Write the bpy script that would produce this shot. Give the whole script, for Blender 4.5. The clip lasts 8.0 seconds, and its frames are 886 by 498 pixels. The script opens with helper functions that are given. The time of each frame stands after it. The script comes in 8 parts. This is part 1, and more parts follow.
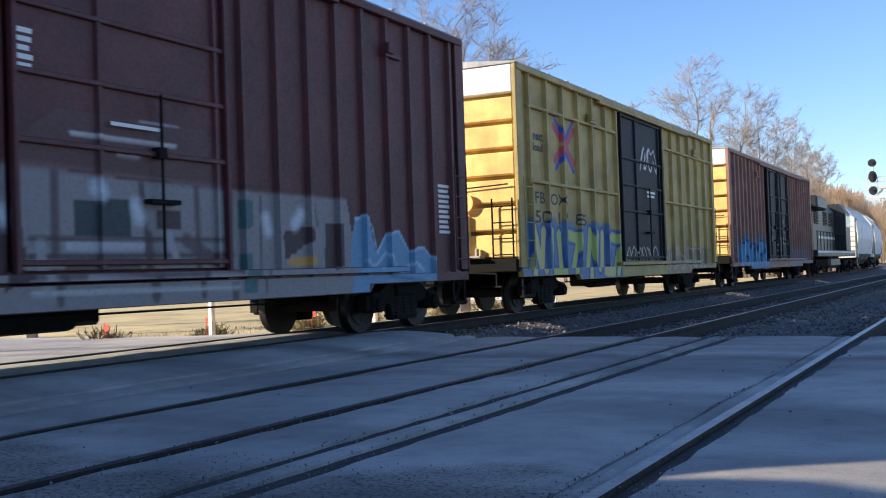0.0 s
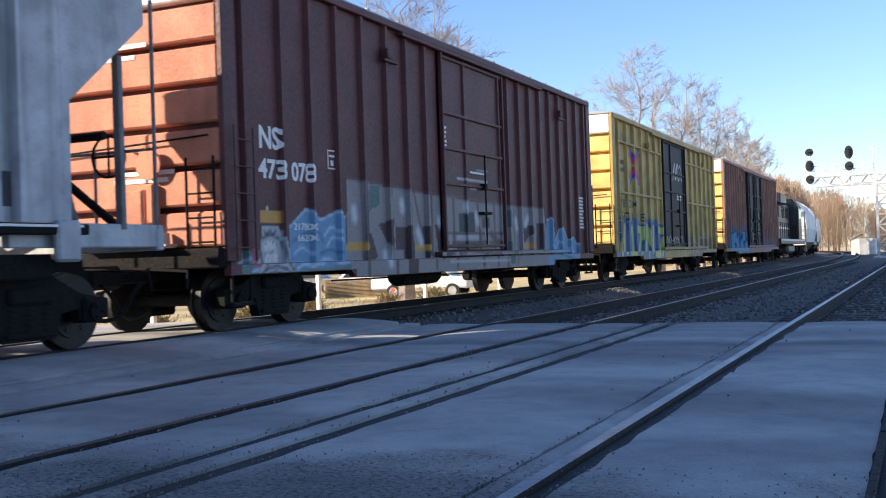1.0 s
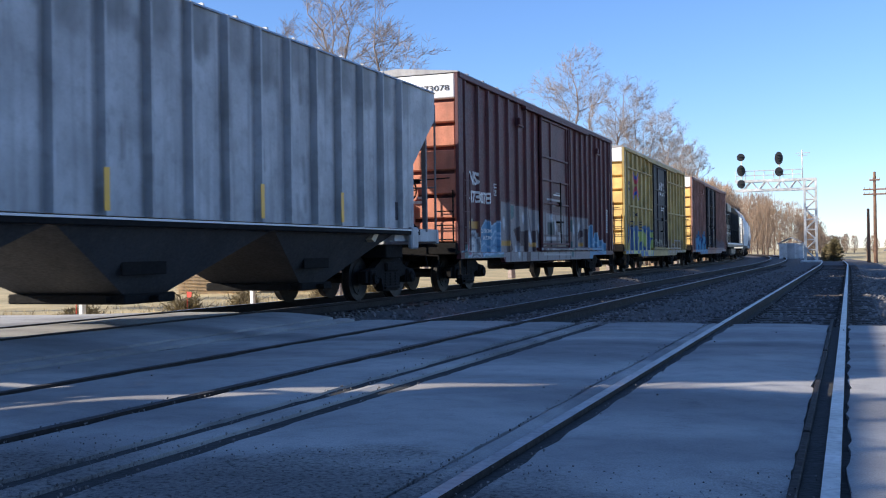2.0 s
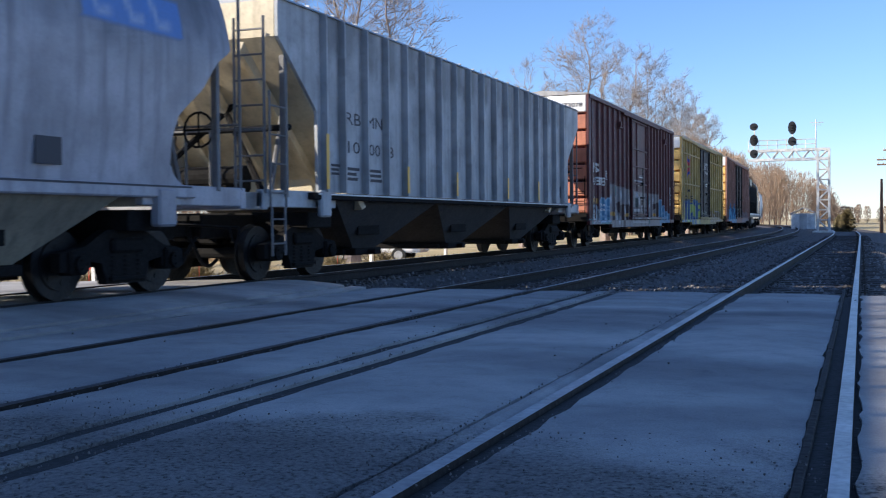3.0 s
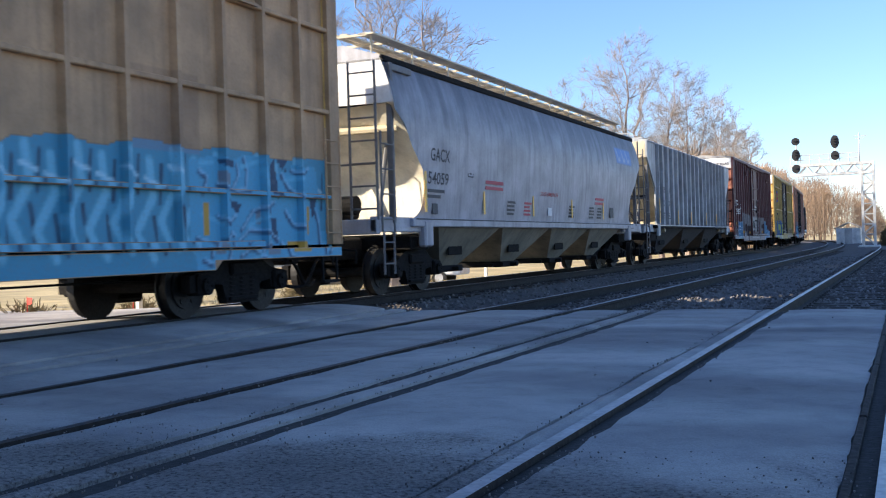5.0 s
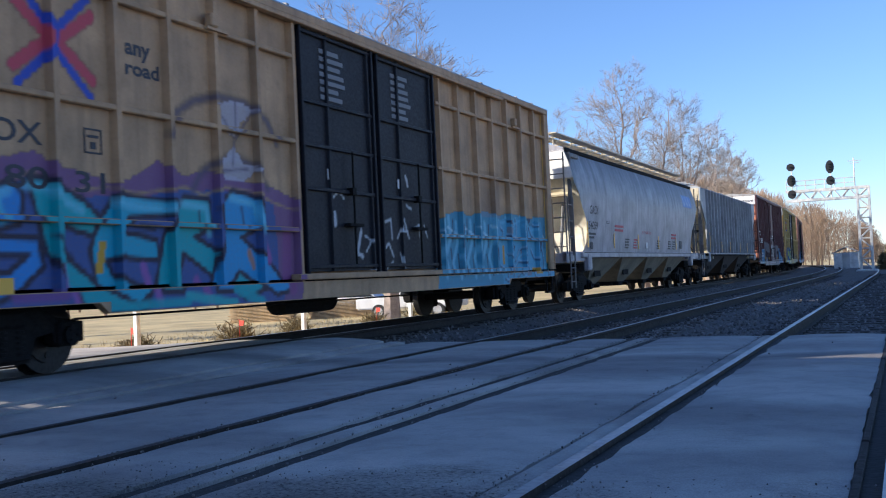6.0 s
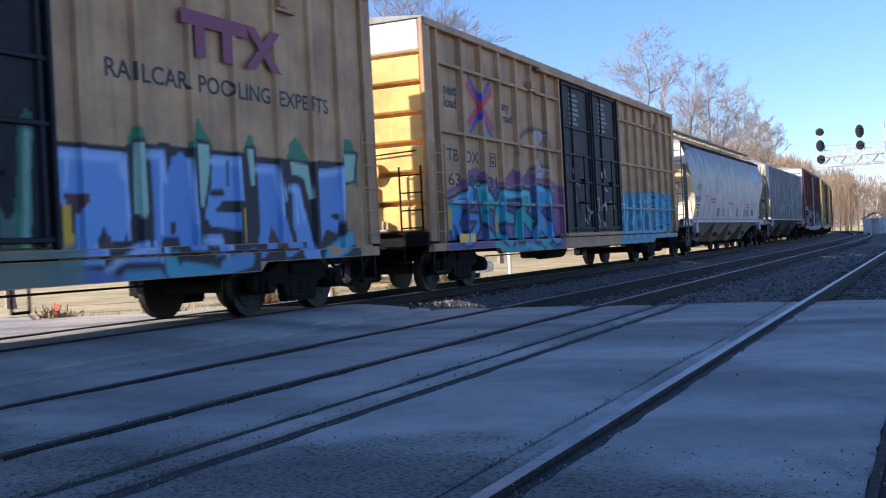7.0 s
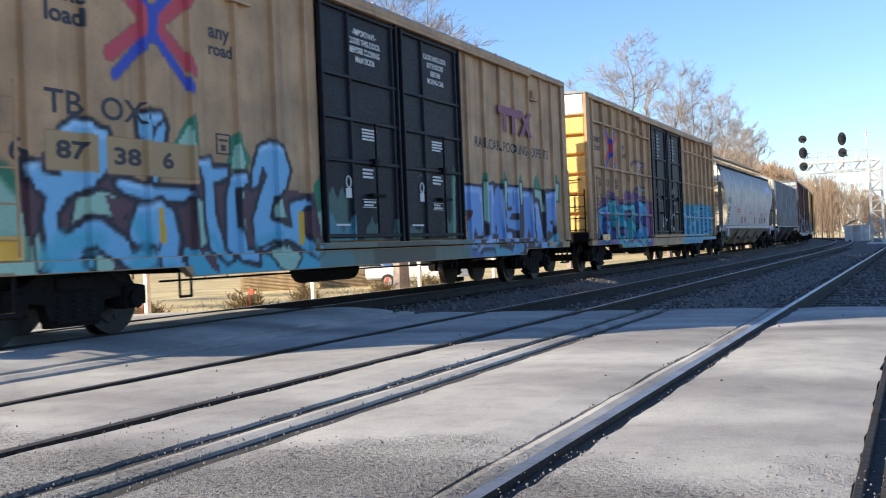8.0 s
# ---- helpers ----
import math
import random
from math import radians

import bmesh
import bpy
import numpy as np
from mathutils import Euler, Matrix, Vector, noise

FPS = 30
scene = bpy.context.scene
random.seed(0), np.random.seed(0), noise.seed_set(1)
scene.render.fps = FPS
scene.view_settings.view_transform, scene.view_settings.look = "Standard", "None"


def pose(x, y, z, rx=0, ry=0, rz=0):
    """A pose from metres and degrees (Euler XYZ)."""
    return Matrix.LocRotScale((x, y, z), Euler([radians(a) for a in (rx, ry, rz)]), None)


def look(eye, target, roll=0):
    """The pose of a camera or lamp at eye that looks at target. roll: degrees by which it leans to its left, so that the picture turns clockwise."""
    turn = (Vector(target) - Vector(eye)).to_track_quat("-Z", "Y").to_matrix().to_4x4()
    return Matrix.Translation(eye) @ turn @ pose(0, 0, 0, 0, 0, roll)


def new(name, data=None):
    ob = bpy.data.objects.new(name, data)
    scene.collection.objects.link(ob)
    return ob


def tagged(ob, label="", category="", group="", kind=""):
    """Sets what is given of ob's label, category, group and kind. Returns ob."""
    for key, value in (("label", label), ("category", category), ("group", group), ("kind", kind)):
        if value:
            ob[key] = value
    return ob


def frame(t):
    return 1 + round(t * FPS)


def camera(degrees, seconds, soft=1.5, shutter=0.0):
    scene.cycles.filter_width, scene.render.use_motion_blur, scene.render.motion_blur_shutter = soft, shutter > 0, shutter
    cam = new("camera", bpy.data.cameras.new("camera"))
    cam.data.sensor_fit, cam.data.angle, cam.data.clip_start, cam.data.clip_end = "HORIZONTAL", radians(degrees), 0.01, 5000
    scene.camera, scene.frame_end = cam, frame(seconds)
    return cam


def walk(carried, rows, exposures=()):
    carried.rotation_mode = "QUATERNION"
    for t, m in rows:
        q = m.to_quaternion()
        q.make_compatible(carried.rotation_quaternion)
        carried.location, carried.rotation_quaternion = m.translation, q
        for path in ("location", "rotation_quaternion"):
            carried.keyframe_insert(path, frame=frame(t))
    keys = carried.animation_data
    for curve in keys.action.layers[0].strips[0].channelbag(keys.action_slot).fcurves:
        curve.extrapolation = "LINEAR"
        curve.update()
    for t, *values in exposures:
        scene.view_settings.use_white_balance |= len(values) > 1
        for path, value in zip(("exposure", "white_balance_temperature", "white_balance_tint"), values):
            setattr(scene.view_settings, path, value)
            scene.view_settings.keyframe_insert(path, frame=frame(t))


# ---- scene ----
# x: across the tracks (the train stands at -x), y: the way the train runs, z: up from the rail tops
cam = camera(45.55, 8.0, soft=1.1, shutter=0.12)
PATH = [
    (0.0, pose(-0.018, 0.018, 0.981, 91.287, 1.948, 27.545)),
    (0.5, pose(-0.010, 0.011, 0.979, 91.075, 1.829, 25.773)),
    (1.0, pose(-0.008, 0.002, 0.976, 90.510, 1.949, 24.536)),
    (2.3, pose(-0.006, -0.002, 0.971, 90.251, 0.620, 20.502)),
    (2.5, pose(-0.006, -0.008, 0.968, 90.190, 0.625, 20.425)),
    (3.0, pose(-0.014, -0.005, 0.967, 88.559, 0.578, 21.639)),
    (3.5, pose(-0.012, -0.005, 0.962, 87.233, 0.348, 24.049)),
    (4.0, pose(-0.004, -0.002, 0.966, 87.533, 0.765, 24.908)),
    (4.5, pose(-0.001, -0.005, 0.961, 88.224, 1.329, 24.558)),
    (4.7, pose(0.007, -0.004, 0.960, 88.783, 1.383, 24.127)),
    (5.8, pose(0.015, -0.003, 0.957, 91.65, 2.6, 23.77)),
    (6.0, pose(0.015, -0.003, 0.957, 91.529, 2.703, 23.741)),
    (6.5, pose(0.030, 0.001, 0.955, 90.468, 3.228, 24.193)),
    (7.0, pose(0.019, 0.003, 0.958, 89.785, 2.837, 25.122)),
    (7.5, pose(0.015, 0.004, 0.959, 89.938, 2.650, 24.823)),
    (8.0, pose(0.002, 0.002, 0.960, 89.924, 2.330, 24.236)),
]
walk(cam, PATH, exposures=[(0.0, 0.9, 5800, 18), (1.0, 1.15, 6000, 20), (2.3, 0.6, 5300, 20), (2.5, 0.55, 5300, 20), (3.0, 0.68, 5400, 20), (3.5, 1.05, 5700, 20), (4.5, 1.25, 5900, 19), (6.0, 0.74, 5400, 20), (7.0, 0.95, 5500, 22), (7.5, 1.15, 5800, 18), (8.0, 1.1, 5950, 16)])

# ---- sky and sun ----
SUN_AZ = math.atan2(-0.72, -1.0)          # where the sun stands, seen from above
SUN_EL = radians(23.0)
world = bpy.data.worlds.new("sky")
scene.world = world
world.use_nodes = True
wn = world.node_tree.nodes
sky = wn.new("ShaderNodeTexSky")
sky.sky_type, sky.sun_disc = "NISHITA", False
sky.sun_elevation, sky.sun_rotation = SUN_EL, math.pi / 2 - SUN_AZ
sky.air_density, sky.dust_density, sky.ozone_density = 1.0, 0.0, 4.0
wn["Background"].inputs["Strength"].default_value = 0.1
world.node_tree.links.new(sky.outputs["Color"], wn["Background"].inputs["Color"])
sun = new("sun", bpy.data.lights.new("sun", "SUN"))
sun.data.energy, sun.data.angle, sun.data.color = 5.0, radians(0.6), (1.0, 0.85, 0.56)
sun_way = Vector((math.cos(SUN_AZ) * math.cos(SUN_EL), math.sin(SUN_AZ) * math.cos(SUN_EL), math.sin(SUN_EL)))
sun.matrix_world = look(sun_way * 50, (0, 0, 0))


# ---- materials ----
BARE = {}


def mat(name, base, rough=0.7, metal=0.0, vary=0.25, scale=1.5, fine=25.0, bump=0.15, streak=0.0, paint=False,
        dirt=(0.06, 0.05, 0.04), dirt_amount=0.25, island=0.0, gloss=0.5):
    """A weathered surface: patches and grain in the colour, dirt, rain streaks, fine relief and, where asked, sprayed paint."""
    if paint:
        BARE[name] = mat(name + "_bare", base, rough, metal, vary, scale, fine, bump, streak, False, dirt, dirt_amount, island, gloss)
    m = bpy.data.materials.new(name)
    m.use_nodes = True
    n, ln = m.node_tree.nodes, m.node_tree.links
    bsdf = n["Principled BSDF"]
    tc = n.new("ShaderNodeTexCoord")

    def noisy(sc, detail, stretch=None):
        t = n.new("ShaderNodeTexNoise")
        t.inputs["Scale"].default_value, t.inputs["Detail"].default_value = sc, detail
        if stretch:
            mp = n.new("ShaderNodeMapping")
            mp.inputs["Scale"].default_value = stretch
            ln.new(tc.outputs["Object"], mp.inputs["Vector"])
            ln.new(mp.outputs["Vector"], t.inputs["Vector"])
        else:
            ln.new(tc.outputs["Object"], t.inputs["Vector"])
        return t.outputs["Fac"]

    def mixed(a, b, fac):
        x = n.new("ShaderNodeMix")
        x.data_type = "RGBA"
        for sock, v in ((x.inputs["Factor"], fac), (x.inputs["A"], a), (x.inputs["B"], b)):
            if isinstance(v, (tuple, float)):
                sock.default_value = (*v, 1) if isinstance(v, tuple) else v
            else:
                ln.new(v, sock)
        return x.outputs["Result"]

    def ranged(v, lo, hi, a, b):
        r = n.new("ShaderNodeMapRange")
        for k, q in (("From Min", lo), ("From Max", hi), ("To Min", a), ("To Max", b)):
            r.inputs[k].default_value = q
        ln.new(v, r.inputs["Value"])
        return r.outputs["Result"]

    big, grain = noisy(scale, 4), noisy(fine, 6)
    lo = tuple(c * (1 - vary) for c in base)
    hi = tuple(min(1, c * (1 + vary)) for c in base)
    col = mixed(lo, hi, ranged(big, 0.3, 0.7, 0, 1))
    if streak:
        s = noisy(1.0, 3, (6.0, 6.0, 0.35))
        col = mixed(col, dirt, ranged(s, 0.5, 0.75, 0, streak))
    col = mixed(col, dirt, ranged(noisy(scale * 3.1, 8), 0.52, 0.75, 0, dirt_amount))
    if paint:
        at = n.new("ShaderNodeAttribute")
        at.attribute_name = "paint"
        col = mixed(col, at.outputs["Color"], at.outputs["Alpha"])
    col = mixed(col, tuple(c * 0.6 for c in base), ranged(grain, 0.48, 0.8, 0, 0.25 if paint else 0.35))
    if island:
        geo = n.new("ShaderNodeNewGeometry")
        hsv = n.new("ShaderNodeHueSaturation")
        ln.new(ranged(geo.outputs["Random Per Island"], 0, 1, 1 - island, 1 + island), hsv.inputs["Value"])
        ln.new(col, hsv.inputs["Color"])
        col = hsv.outputs["Color"]
    ln.new(col, bsdf.inputs["Base Color"])
    ln.new(ranged(grain, 0.3, 0.7, max(0.05, rough - 0.12), min(1, rough + 0.12)), bsdf.inputs["Roughness"])
    bsdf.inputs["Metallic"].default_value, bsdf.inputs["Specular IOR Level"].default_value = metal, gloss
    if bump:
        b = n.new("ShaderNodeBump")
        b.inputs["Strength"].default_value, b.inputs["Distance"].default_value = bump, 0.02
        ln.new(grain, b.inputs["Height"])
        ln.new(b.outputs["Normal"], bsdf.inputs["Normal"])
    return m


def plain(name, base, rough=0.6, metal=0.0, emit=0.0):
    m = bpy.data.materials.new(name)
    m.use_nodes = True
    b = m.node_tree.nodes["Principled BSDF"]
    b.inputs["Base Color"].default_value, b.inputs["Roughness"].default_value, b.inputs["Metallic"].default_value = (*base, 1), rough, metal
    return m


def asphalt():
    """Worn, pale paving: bands of wear across the way of the tracks, dark patches, and coarse stones that stand out of it."""
    m = bpy.data.materials.new("asphalt")
    m.use_nodes = True
    n, ln = m.node_tree.nodes, m.node_tree.links
    bsdf = n["Principled BSDF"]
    tc = n.new("ShaderNodeTexCoord")

    def tex(kind, sc, detail=4.0, stretch=(1, 1, 1), out="Fac"):
        t = n.new(kind)
        t.inputs["Scale"].default_value = sc
        if "Detail" in t.inputs and kind.endswith("Noise"):
            t.inputs["Detail"].default_value = detail
        mp = n.new("ShaderNodeMapping")
        mp.inputs["Scale"].default_value = stretch
        ln.new(tc.outputs["Object"], mp.inputs["Vector"])
        ln.new(mp.outputs["Vector"], t.inputs["Vector"])
        return t.outputs[out]

    def ramp(v, *stops):
        r = n.new("ShaderNodeValToRGB")
        els = r.color_ramp.elements
        els[0].position, els[0].color = stops[0][0], (*stops[0][1], 1)
        els[1].position, els[1].color = stops[-1][0], (*stops[-1][1], 1)
        for pos, c in stops[1:-1]:
            e = els.new(pos)
            e.color = (*c, 1)
        ln.new(v, r.inputs["Fac"])
        return r.outputs["Color"]

    def blend(kind, a, b, f=1.0):
        x = n.new("ShaderNodeMix")
        x.data_type, x.blend_type = "RGBA", kind
        x.inputs["Factor"].default_value = f
        ln.new(a, x.inputs["A"]), ln.new(b, x.inputs["B"])
        return x.outputs["Result"]

    def math_node(op, a, b=None, c=None):
        x = n.new("ShaderNodeMath")
        x.operation = op
        for k, v in enumerate((a, b, c)):
            if v is None:
                continue
            if isinstance(v, (int, float)):
                x.inputs[k].default_value = v
            else:
                ln.new(v, x.inputs[k])
        return x.outputs[0]

    xyz = n.new("ShaderNodeSeparateXYZ")
    ln.new(tc.outputs["Object"], xyz.inputs[0])
    drift = tex("ShaderNodeTexNoise", 0.75, 5)
    # an older stretch of open, dark, coarse paving with a ragged edge
    edge = math_node("MULTIPLY_ADD", drift, 3.4, 2.75)
    coarse = n.new("ShaderNodeMapRange")
    coarse.inputs["From Min"].default_value, coarse.inputs["From Max"].default_value = -0.25, 0.35
    ln.new(math_node("SUBTRACT", edge, xyz.outputs["Y"]), coarse.inputs["Value"])
    # a dark joint across the way
    off = math_node("ABSOLUTE", math_node("SUBTRACT", math_node("MULTIPLY_ADD", drift, 0.7, xyz.outputs["Y"]), 11.6))
    joint = ramp(off, (0.12, (0.66, 0.66, 0.68)), (0.5, (1, 1, 1)))
    bands = ramp(tex("ShaderNodeTexNoise", 1.0, 2, (0.2, 0.8, 1)), (0.36, (0.32, 0.3, 0.275)), (0.5, (0.41, 0.39, 0.355)), (0.64, (0.49, 0.465, 0.42)))
    blots = ramp(tex("ShaderNodeTexNoise", 4.0, 10), (0.34, (0.74, 0.74, 0.76)), (0.54, (1, 1, 1)))
    worn = ramp(tex("ShaderNodeTexNoise", 0.45, 3), (0.42, (0.78, 0.78, 0.8)), (0.55, (1, 1, 1)))
    cracks = ramp(tex("ShaderNodeTexNoise", 2.2, 9, (0.5, 1.6, 1)), (0.492, (1, 1, 1)), (0.5, (0.7, 0.7, 0.72)), (0.508, (1, 1, 1)))
    pits = ramp(tex("ShaderNodeTexNoise", 38.0, 6), (0.33, (0.25, 0.25, 0.26)), (0.45, (0.72, 0.72, 0.73)), (0.66, (1.0, 0.99, 0.97)))
    grit = ramp(tex("ShaderNodeTexNoise", 120.0, 4), (0.34, (0.72, 0.72, 0.73)), (0.6, (1.1, 1.1, 1.1)))
    col = blend("MULTIPLY", blend("MULTIPLY", blend("MULTIPLY", bands, blots, 0.6), worn), grit, 0.7)
    col = blend("MULTIPLY", blend("MULTIPLY", col, cracks, 0.6), joint)
    rough = blend("MULTIPLY", col, pits)
    x = n.new("ShaderNodeMix")
    x.data_type = "RGBA"
    ln.new(coarse.outputs["Result"], x.inputs["Factor"]), ln.new(col, x.inputs["A"]), ln.new(rough, x.inputs["B"])
    ln.new(x.outputs["Result"], bsdf.inputs["Base Color"])
    bsdf.inputs["Roughness"].default_value = 0.88
    b = n.new("ShaderNodeBump")
    b.inputs["Distance"].default_value = 0.02
    ln.new(math_node("MULTIPLY_ADD", coarse.outputs["Result"], 0.85, 0.12), b.inputs["Strength"])
    ln.new(blend("ADD", pits, grit), b.inputs["Height"])
    ln.new(b.outputs["Normal"], bsdf.inputs["Normal"])
    return m


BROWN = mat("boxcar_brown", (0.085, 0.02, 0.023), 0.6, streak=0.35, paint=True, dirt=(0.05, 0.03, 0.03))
# Sunlit copy of the brown for the ends: the sun's brightness is in the colour.
BROWN_END_SUNLIT = mat("boxcar_brown_end_sunlit", (0.52, 0.2, 0.12), 0.75, streak=0.3, dirt=(0.2, 0.1, 0.06))
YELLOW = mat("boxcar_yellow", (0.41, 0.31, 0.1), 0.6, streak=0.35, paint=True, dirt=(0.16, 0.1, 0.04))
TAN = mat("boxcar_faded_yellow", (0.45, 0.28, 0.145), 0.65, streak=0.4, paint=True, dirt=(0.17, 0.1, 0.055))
PINK = mat("boxcar_faded_red", (0.3, 0.16, 0.12), 0.65, streak=0.5, paint=True, dirt=(0.1, 0.06, 0.05))
DOOR_BLACK = mat("door_black", (0.012, 0.0125, 0.018), 0.6, streak=0.2, paint=True, dirt=(0.018, 0.018, 0.022), gloss=0.22)
# Side yellow brightened for the ends: direct sunlight is painted into it.
END_YELLOW_SUNLIT = mat("end_yellow_sunlit", (0.8, 0.54, 0.17), 0.7, streak=0.25, dirt=(0.4, 0.22, 0.07))
WHITE_PAINT = mat("white_paint", (0.84, 0.82, 0.78), 0.6, streak=0.2, dirt=(0.3, 0.27, 0.22))
HOPPER_GREY = mat("hopper_grey", (0.4, 0.42, 0.44), 0.55, streak=0.45, paint=True, dirt=(0.13, 0.13, 0.13), dirt_amount=0.35)
HOPPER_PALE = mat("hopper_pale_grey", (0.36, 0.36, 0.4), 0.5, streak=0.6, paint=True, dirt=(0.16, 0.16, 0.18), dirt_amount=0.3)
# Grey hoppers' ends, lightened and warmed: sunlight painted into both colours.
HOPPER_CREAM_SUNLIT = mat("hopper_cream_sunlit", (0.6, 0.52, 0.36), 0.6, streak=0.4, dirt=(0.25, 0.2, 0.13))
HOPPER_WHITE_SUNLIT = mat("hopper_white_sunlit", (0.78, 0.73, 0.6), 0.6, streak=0.2, dirt=(0.35, 0.3, 0.2))
BAY_GREY = mat("hopper_bay_dusty", (0.22, 0.2, 0.15), 0.8, streak=0.5, dirt=(0.07, 0.06, 0.05))
BAY_BLACK = mat("hopper_bay_black", (0.03, 0.03, 0.032), 0.7, streak=0.3, dirt=(0.08, 0.07, 0.06))
UNDER = mat("running_gear", (0.006, 0.0055, 0.0055), 0.9, dirt=(0.018, 0.014, 0.011), dirt_amount=0.4, gloss=0.25)
STEEL = mat("wheel_steel", (0.01, 0.009, 0.009), 0.6, 0.3, dirt=(0.05, 0.035, 0.025))
GALV = mat("grey_metal", (0.42, 0.42, 0.42), 0.5, 0.3, dirt=(0.15, 0.12, 0.1))
LADDER_PALE = mat("ladder_grey", (0.13, 0.13, 0.135), 0.6, scale=3, dirt=(0.25, 0.22, 0.2))
ROOF = mat("car_roof", (0.35, 0.34, 0.33), 0.6, streak=0.3)
ASPHALT = asphalt()
GROOVE = mat("groove_dirt", (0.035, 0.033, 0.03), 0.95, scale=6, bump=0.6)
RAIL = mat("rail_steel", (0.022, 0.018, 0.016), 0.8, 0.1, scale=3, dirt=(0.035, 0.022, 0.015), gloss=0.3)
RAILTOP = mat("rail_polished", (0.36, 0.36, 0.37), 0.4, 0.8, scale=3, dirt=(0.3, 0.28, 0.25), bump=0.05)
RAILDULL = mat("rail_dull", (0.05, 0.048, 0.048), 0.6, 0.3, scale=3, dirt=(0.03, 0.025, 0.02), bump=0.05)
WOODS = mat("far_twigs", (0.3, 0.21, 0.14), 0.95, scale=0.05, bump=0.0, island=0.3)
TIE = mat("tie_wood", (0.06, 0.05, 0.042), 0.9, scale=5, bump=0.5)
BALLAST = mat("ballast", (0.11, 0.098, 0.09), 0.95, scale=7, fine=40, bump=1.0, dirt=(0.05, 0.045, 0.04), dirt_amount=0.6)
STONE = mat("ballast_stone", (0.17, 0.155, 0.145), 0.9, scale=10, bump=0.4, island=0.5)
GRASS = mat("dry_grass", (0.52, 0.41, 0.2), 0.95, vary=0.3, scale=0.35, fine=12, bump=0.8, dirt=(0.3, 0.2, 0.09), dirt_amount=0.5)
BLADE = mat("grass_blade", (0.45, 0.35, 0.17), 0.9, scale=2, bump=0.0, island=0.4)
BARK = mat("bark", (0.3, 0.24, 0.2), 0.9, scale=4, bump=0.4)
TWIG = mat("twigs", (0.3, 0.25, 0.21), 0.9, scale=0.3, bump=0.0, island=0.25)
WHITE_LETTER = plain("letter_white", (0.72, 0.72, 0.7))
DIM_LETTER = plain("letter_dim", (0.17, 0.175, 0.19))
BLACK_LETTER = plain("letter_black", (0.035, 0.035, 0.045))
RED_LETTER = plain("letter_red", (0.42, 0.06, 0.08))
YELLOW_MARK = plain("reflector_yellow", (0.75, 0.42, 0.03), 0.4)


# ---- mesh helpers ----
def bx(bm, x0, x1, y0, y1, z0, z1, bevel=0.0):
    """A box between two corners, its edges rounded off by bevel."""
    r = bmesh.ops.create_cube(bm, size=1)
    vs = r["verts"]
    for v in vs:
        v.co = Vector((x0 + (v.co.x + 0.5) * (x1 - x0), y0 + (v.co.y + 0.5) * (y1 - y0), z0 + (v.co.z + 0.5) * (z1 - z0)))
    if bevel:
        es = list({e for v in vs for e in v.link_edges})
        bmesh.ops.bevel(bm, geom=es, offset=bevel, segments=1, affect="EDGES")
    return vs


def rod(bm, a, b, r, n=8, r2=None):
    """A round bar from a to b."""
    a, b = Vector(a), Vector(b)
    d = b - a
    res = bmesh.ops.create_cone(bm, cap_ends=True, segments=n, radius1=r, radius2=r if r2 is None else r2, depth=d.length)
    m = Matrix.Translation((a + b) / 2) @ d.to_track_quat("Z", "Y").to_matrix().to_4x4()
    bmesh.ops.transform(bm, matrix=m, verts=res["verts"])
    return res["verts"]


def prism(bm, outline, axis, lo, hi):
    """A plate with that outline, from lo to hi along the axis (0: x, 1: y, 2: z)."""
    def at(p, h):
        q = list(p)
        q.insert(axis, h)
        return bm.verts.new(q)
    a, b = [at(p, lo) for p in outline], [at(p, hi) for p in outline]
    bm.faces.new(a), bm.faces.new(b)
    for i in range(len(a)):
        j = (i + 1) % len(a)
        bm.faces.new((a[i], a[j], b[j], b[i]))
    bmesh.ops.recalc_face_normals(bm, faces=bm.faces[:])


def part(name, bm, material, parent=None, label="", at=None, smooth=False):
    me = bpy.data.meshes.new(name)
    bmesh.ops.recalc_face_normals(bm, faces=bm.faces[:])
    bm.to_mesh(me)
    bm.free()
    material = BARE.get(material.name, material)
    return linked(name, me, material, parent, label, at, smooth)


def linked(name, me, material=None, parent=None, label="", at=None, smooth=False):
    if material and not me.materials:
        me.materials.append(material)
    if smooth:
        me.shade_smooth()
    ob = new(name, me)
    if parent:
        ob.parent = parent
    if at is not None:
        ob.matrix_basis = at
    if label:
        tagged(ob, label)
    return ob


def thing(name, label, category, at=None, group="", kind=""):
    ob = new(name)
    ob.empty_display_size = 0.2
    if at is not None:
        ob.matrix_basis = at
    return tagged(ob, label, category, group, kind)


B = bmesh.new

# ---- the line of the tracks: straight, then a long bend to the left ----
TRACKS = (-0.84, -5.1, -9.55)
RAISED = (0.0, 0.0, 0.1)                  # the train's own track lies a little higher
BEND_AT, BEND_R = 60.0, 850.0
SPEED = 10.9


def on_line(x, s):
    """Place and heading (degrees) at s metres along the track that runs at x."""
    if s < BEND_AT:
        return x, s, 0.0
    a = (s - BEND_AT) / BEND_R
    r = BEND_R + x
    return x - r * (1 - math.cos(a)), BEND_AT + r * math.sin(a), math.degrees(a)


ROAD_END = 14.4


# ---- ground ----
def field_height(x, y):
    if x > -13:
        return -0.32
    return -0.32 - 0.55 * min(1.0, (-13 - x) / 8.0) * max(0.0, min(1.0, (y - ROAD_END - 1) / 6.0))


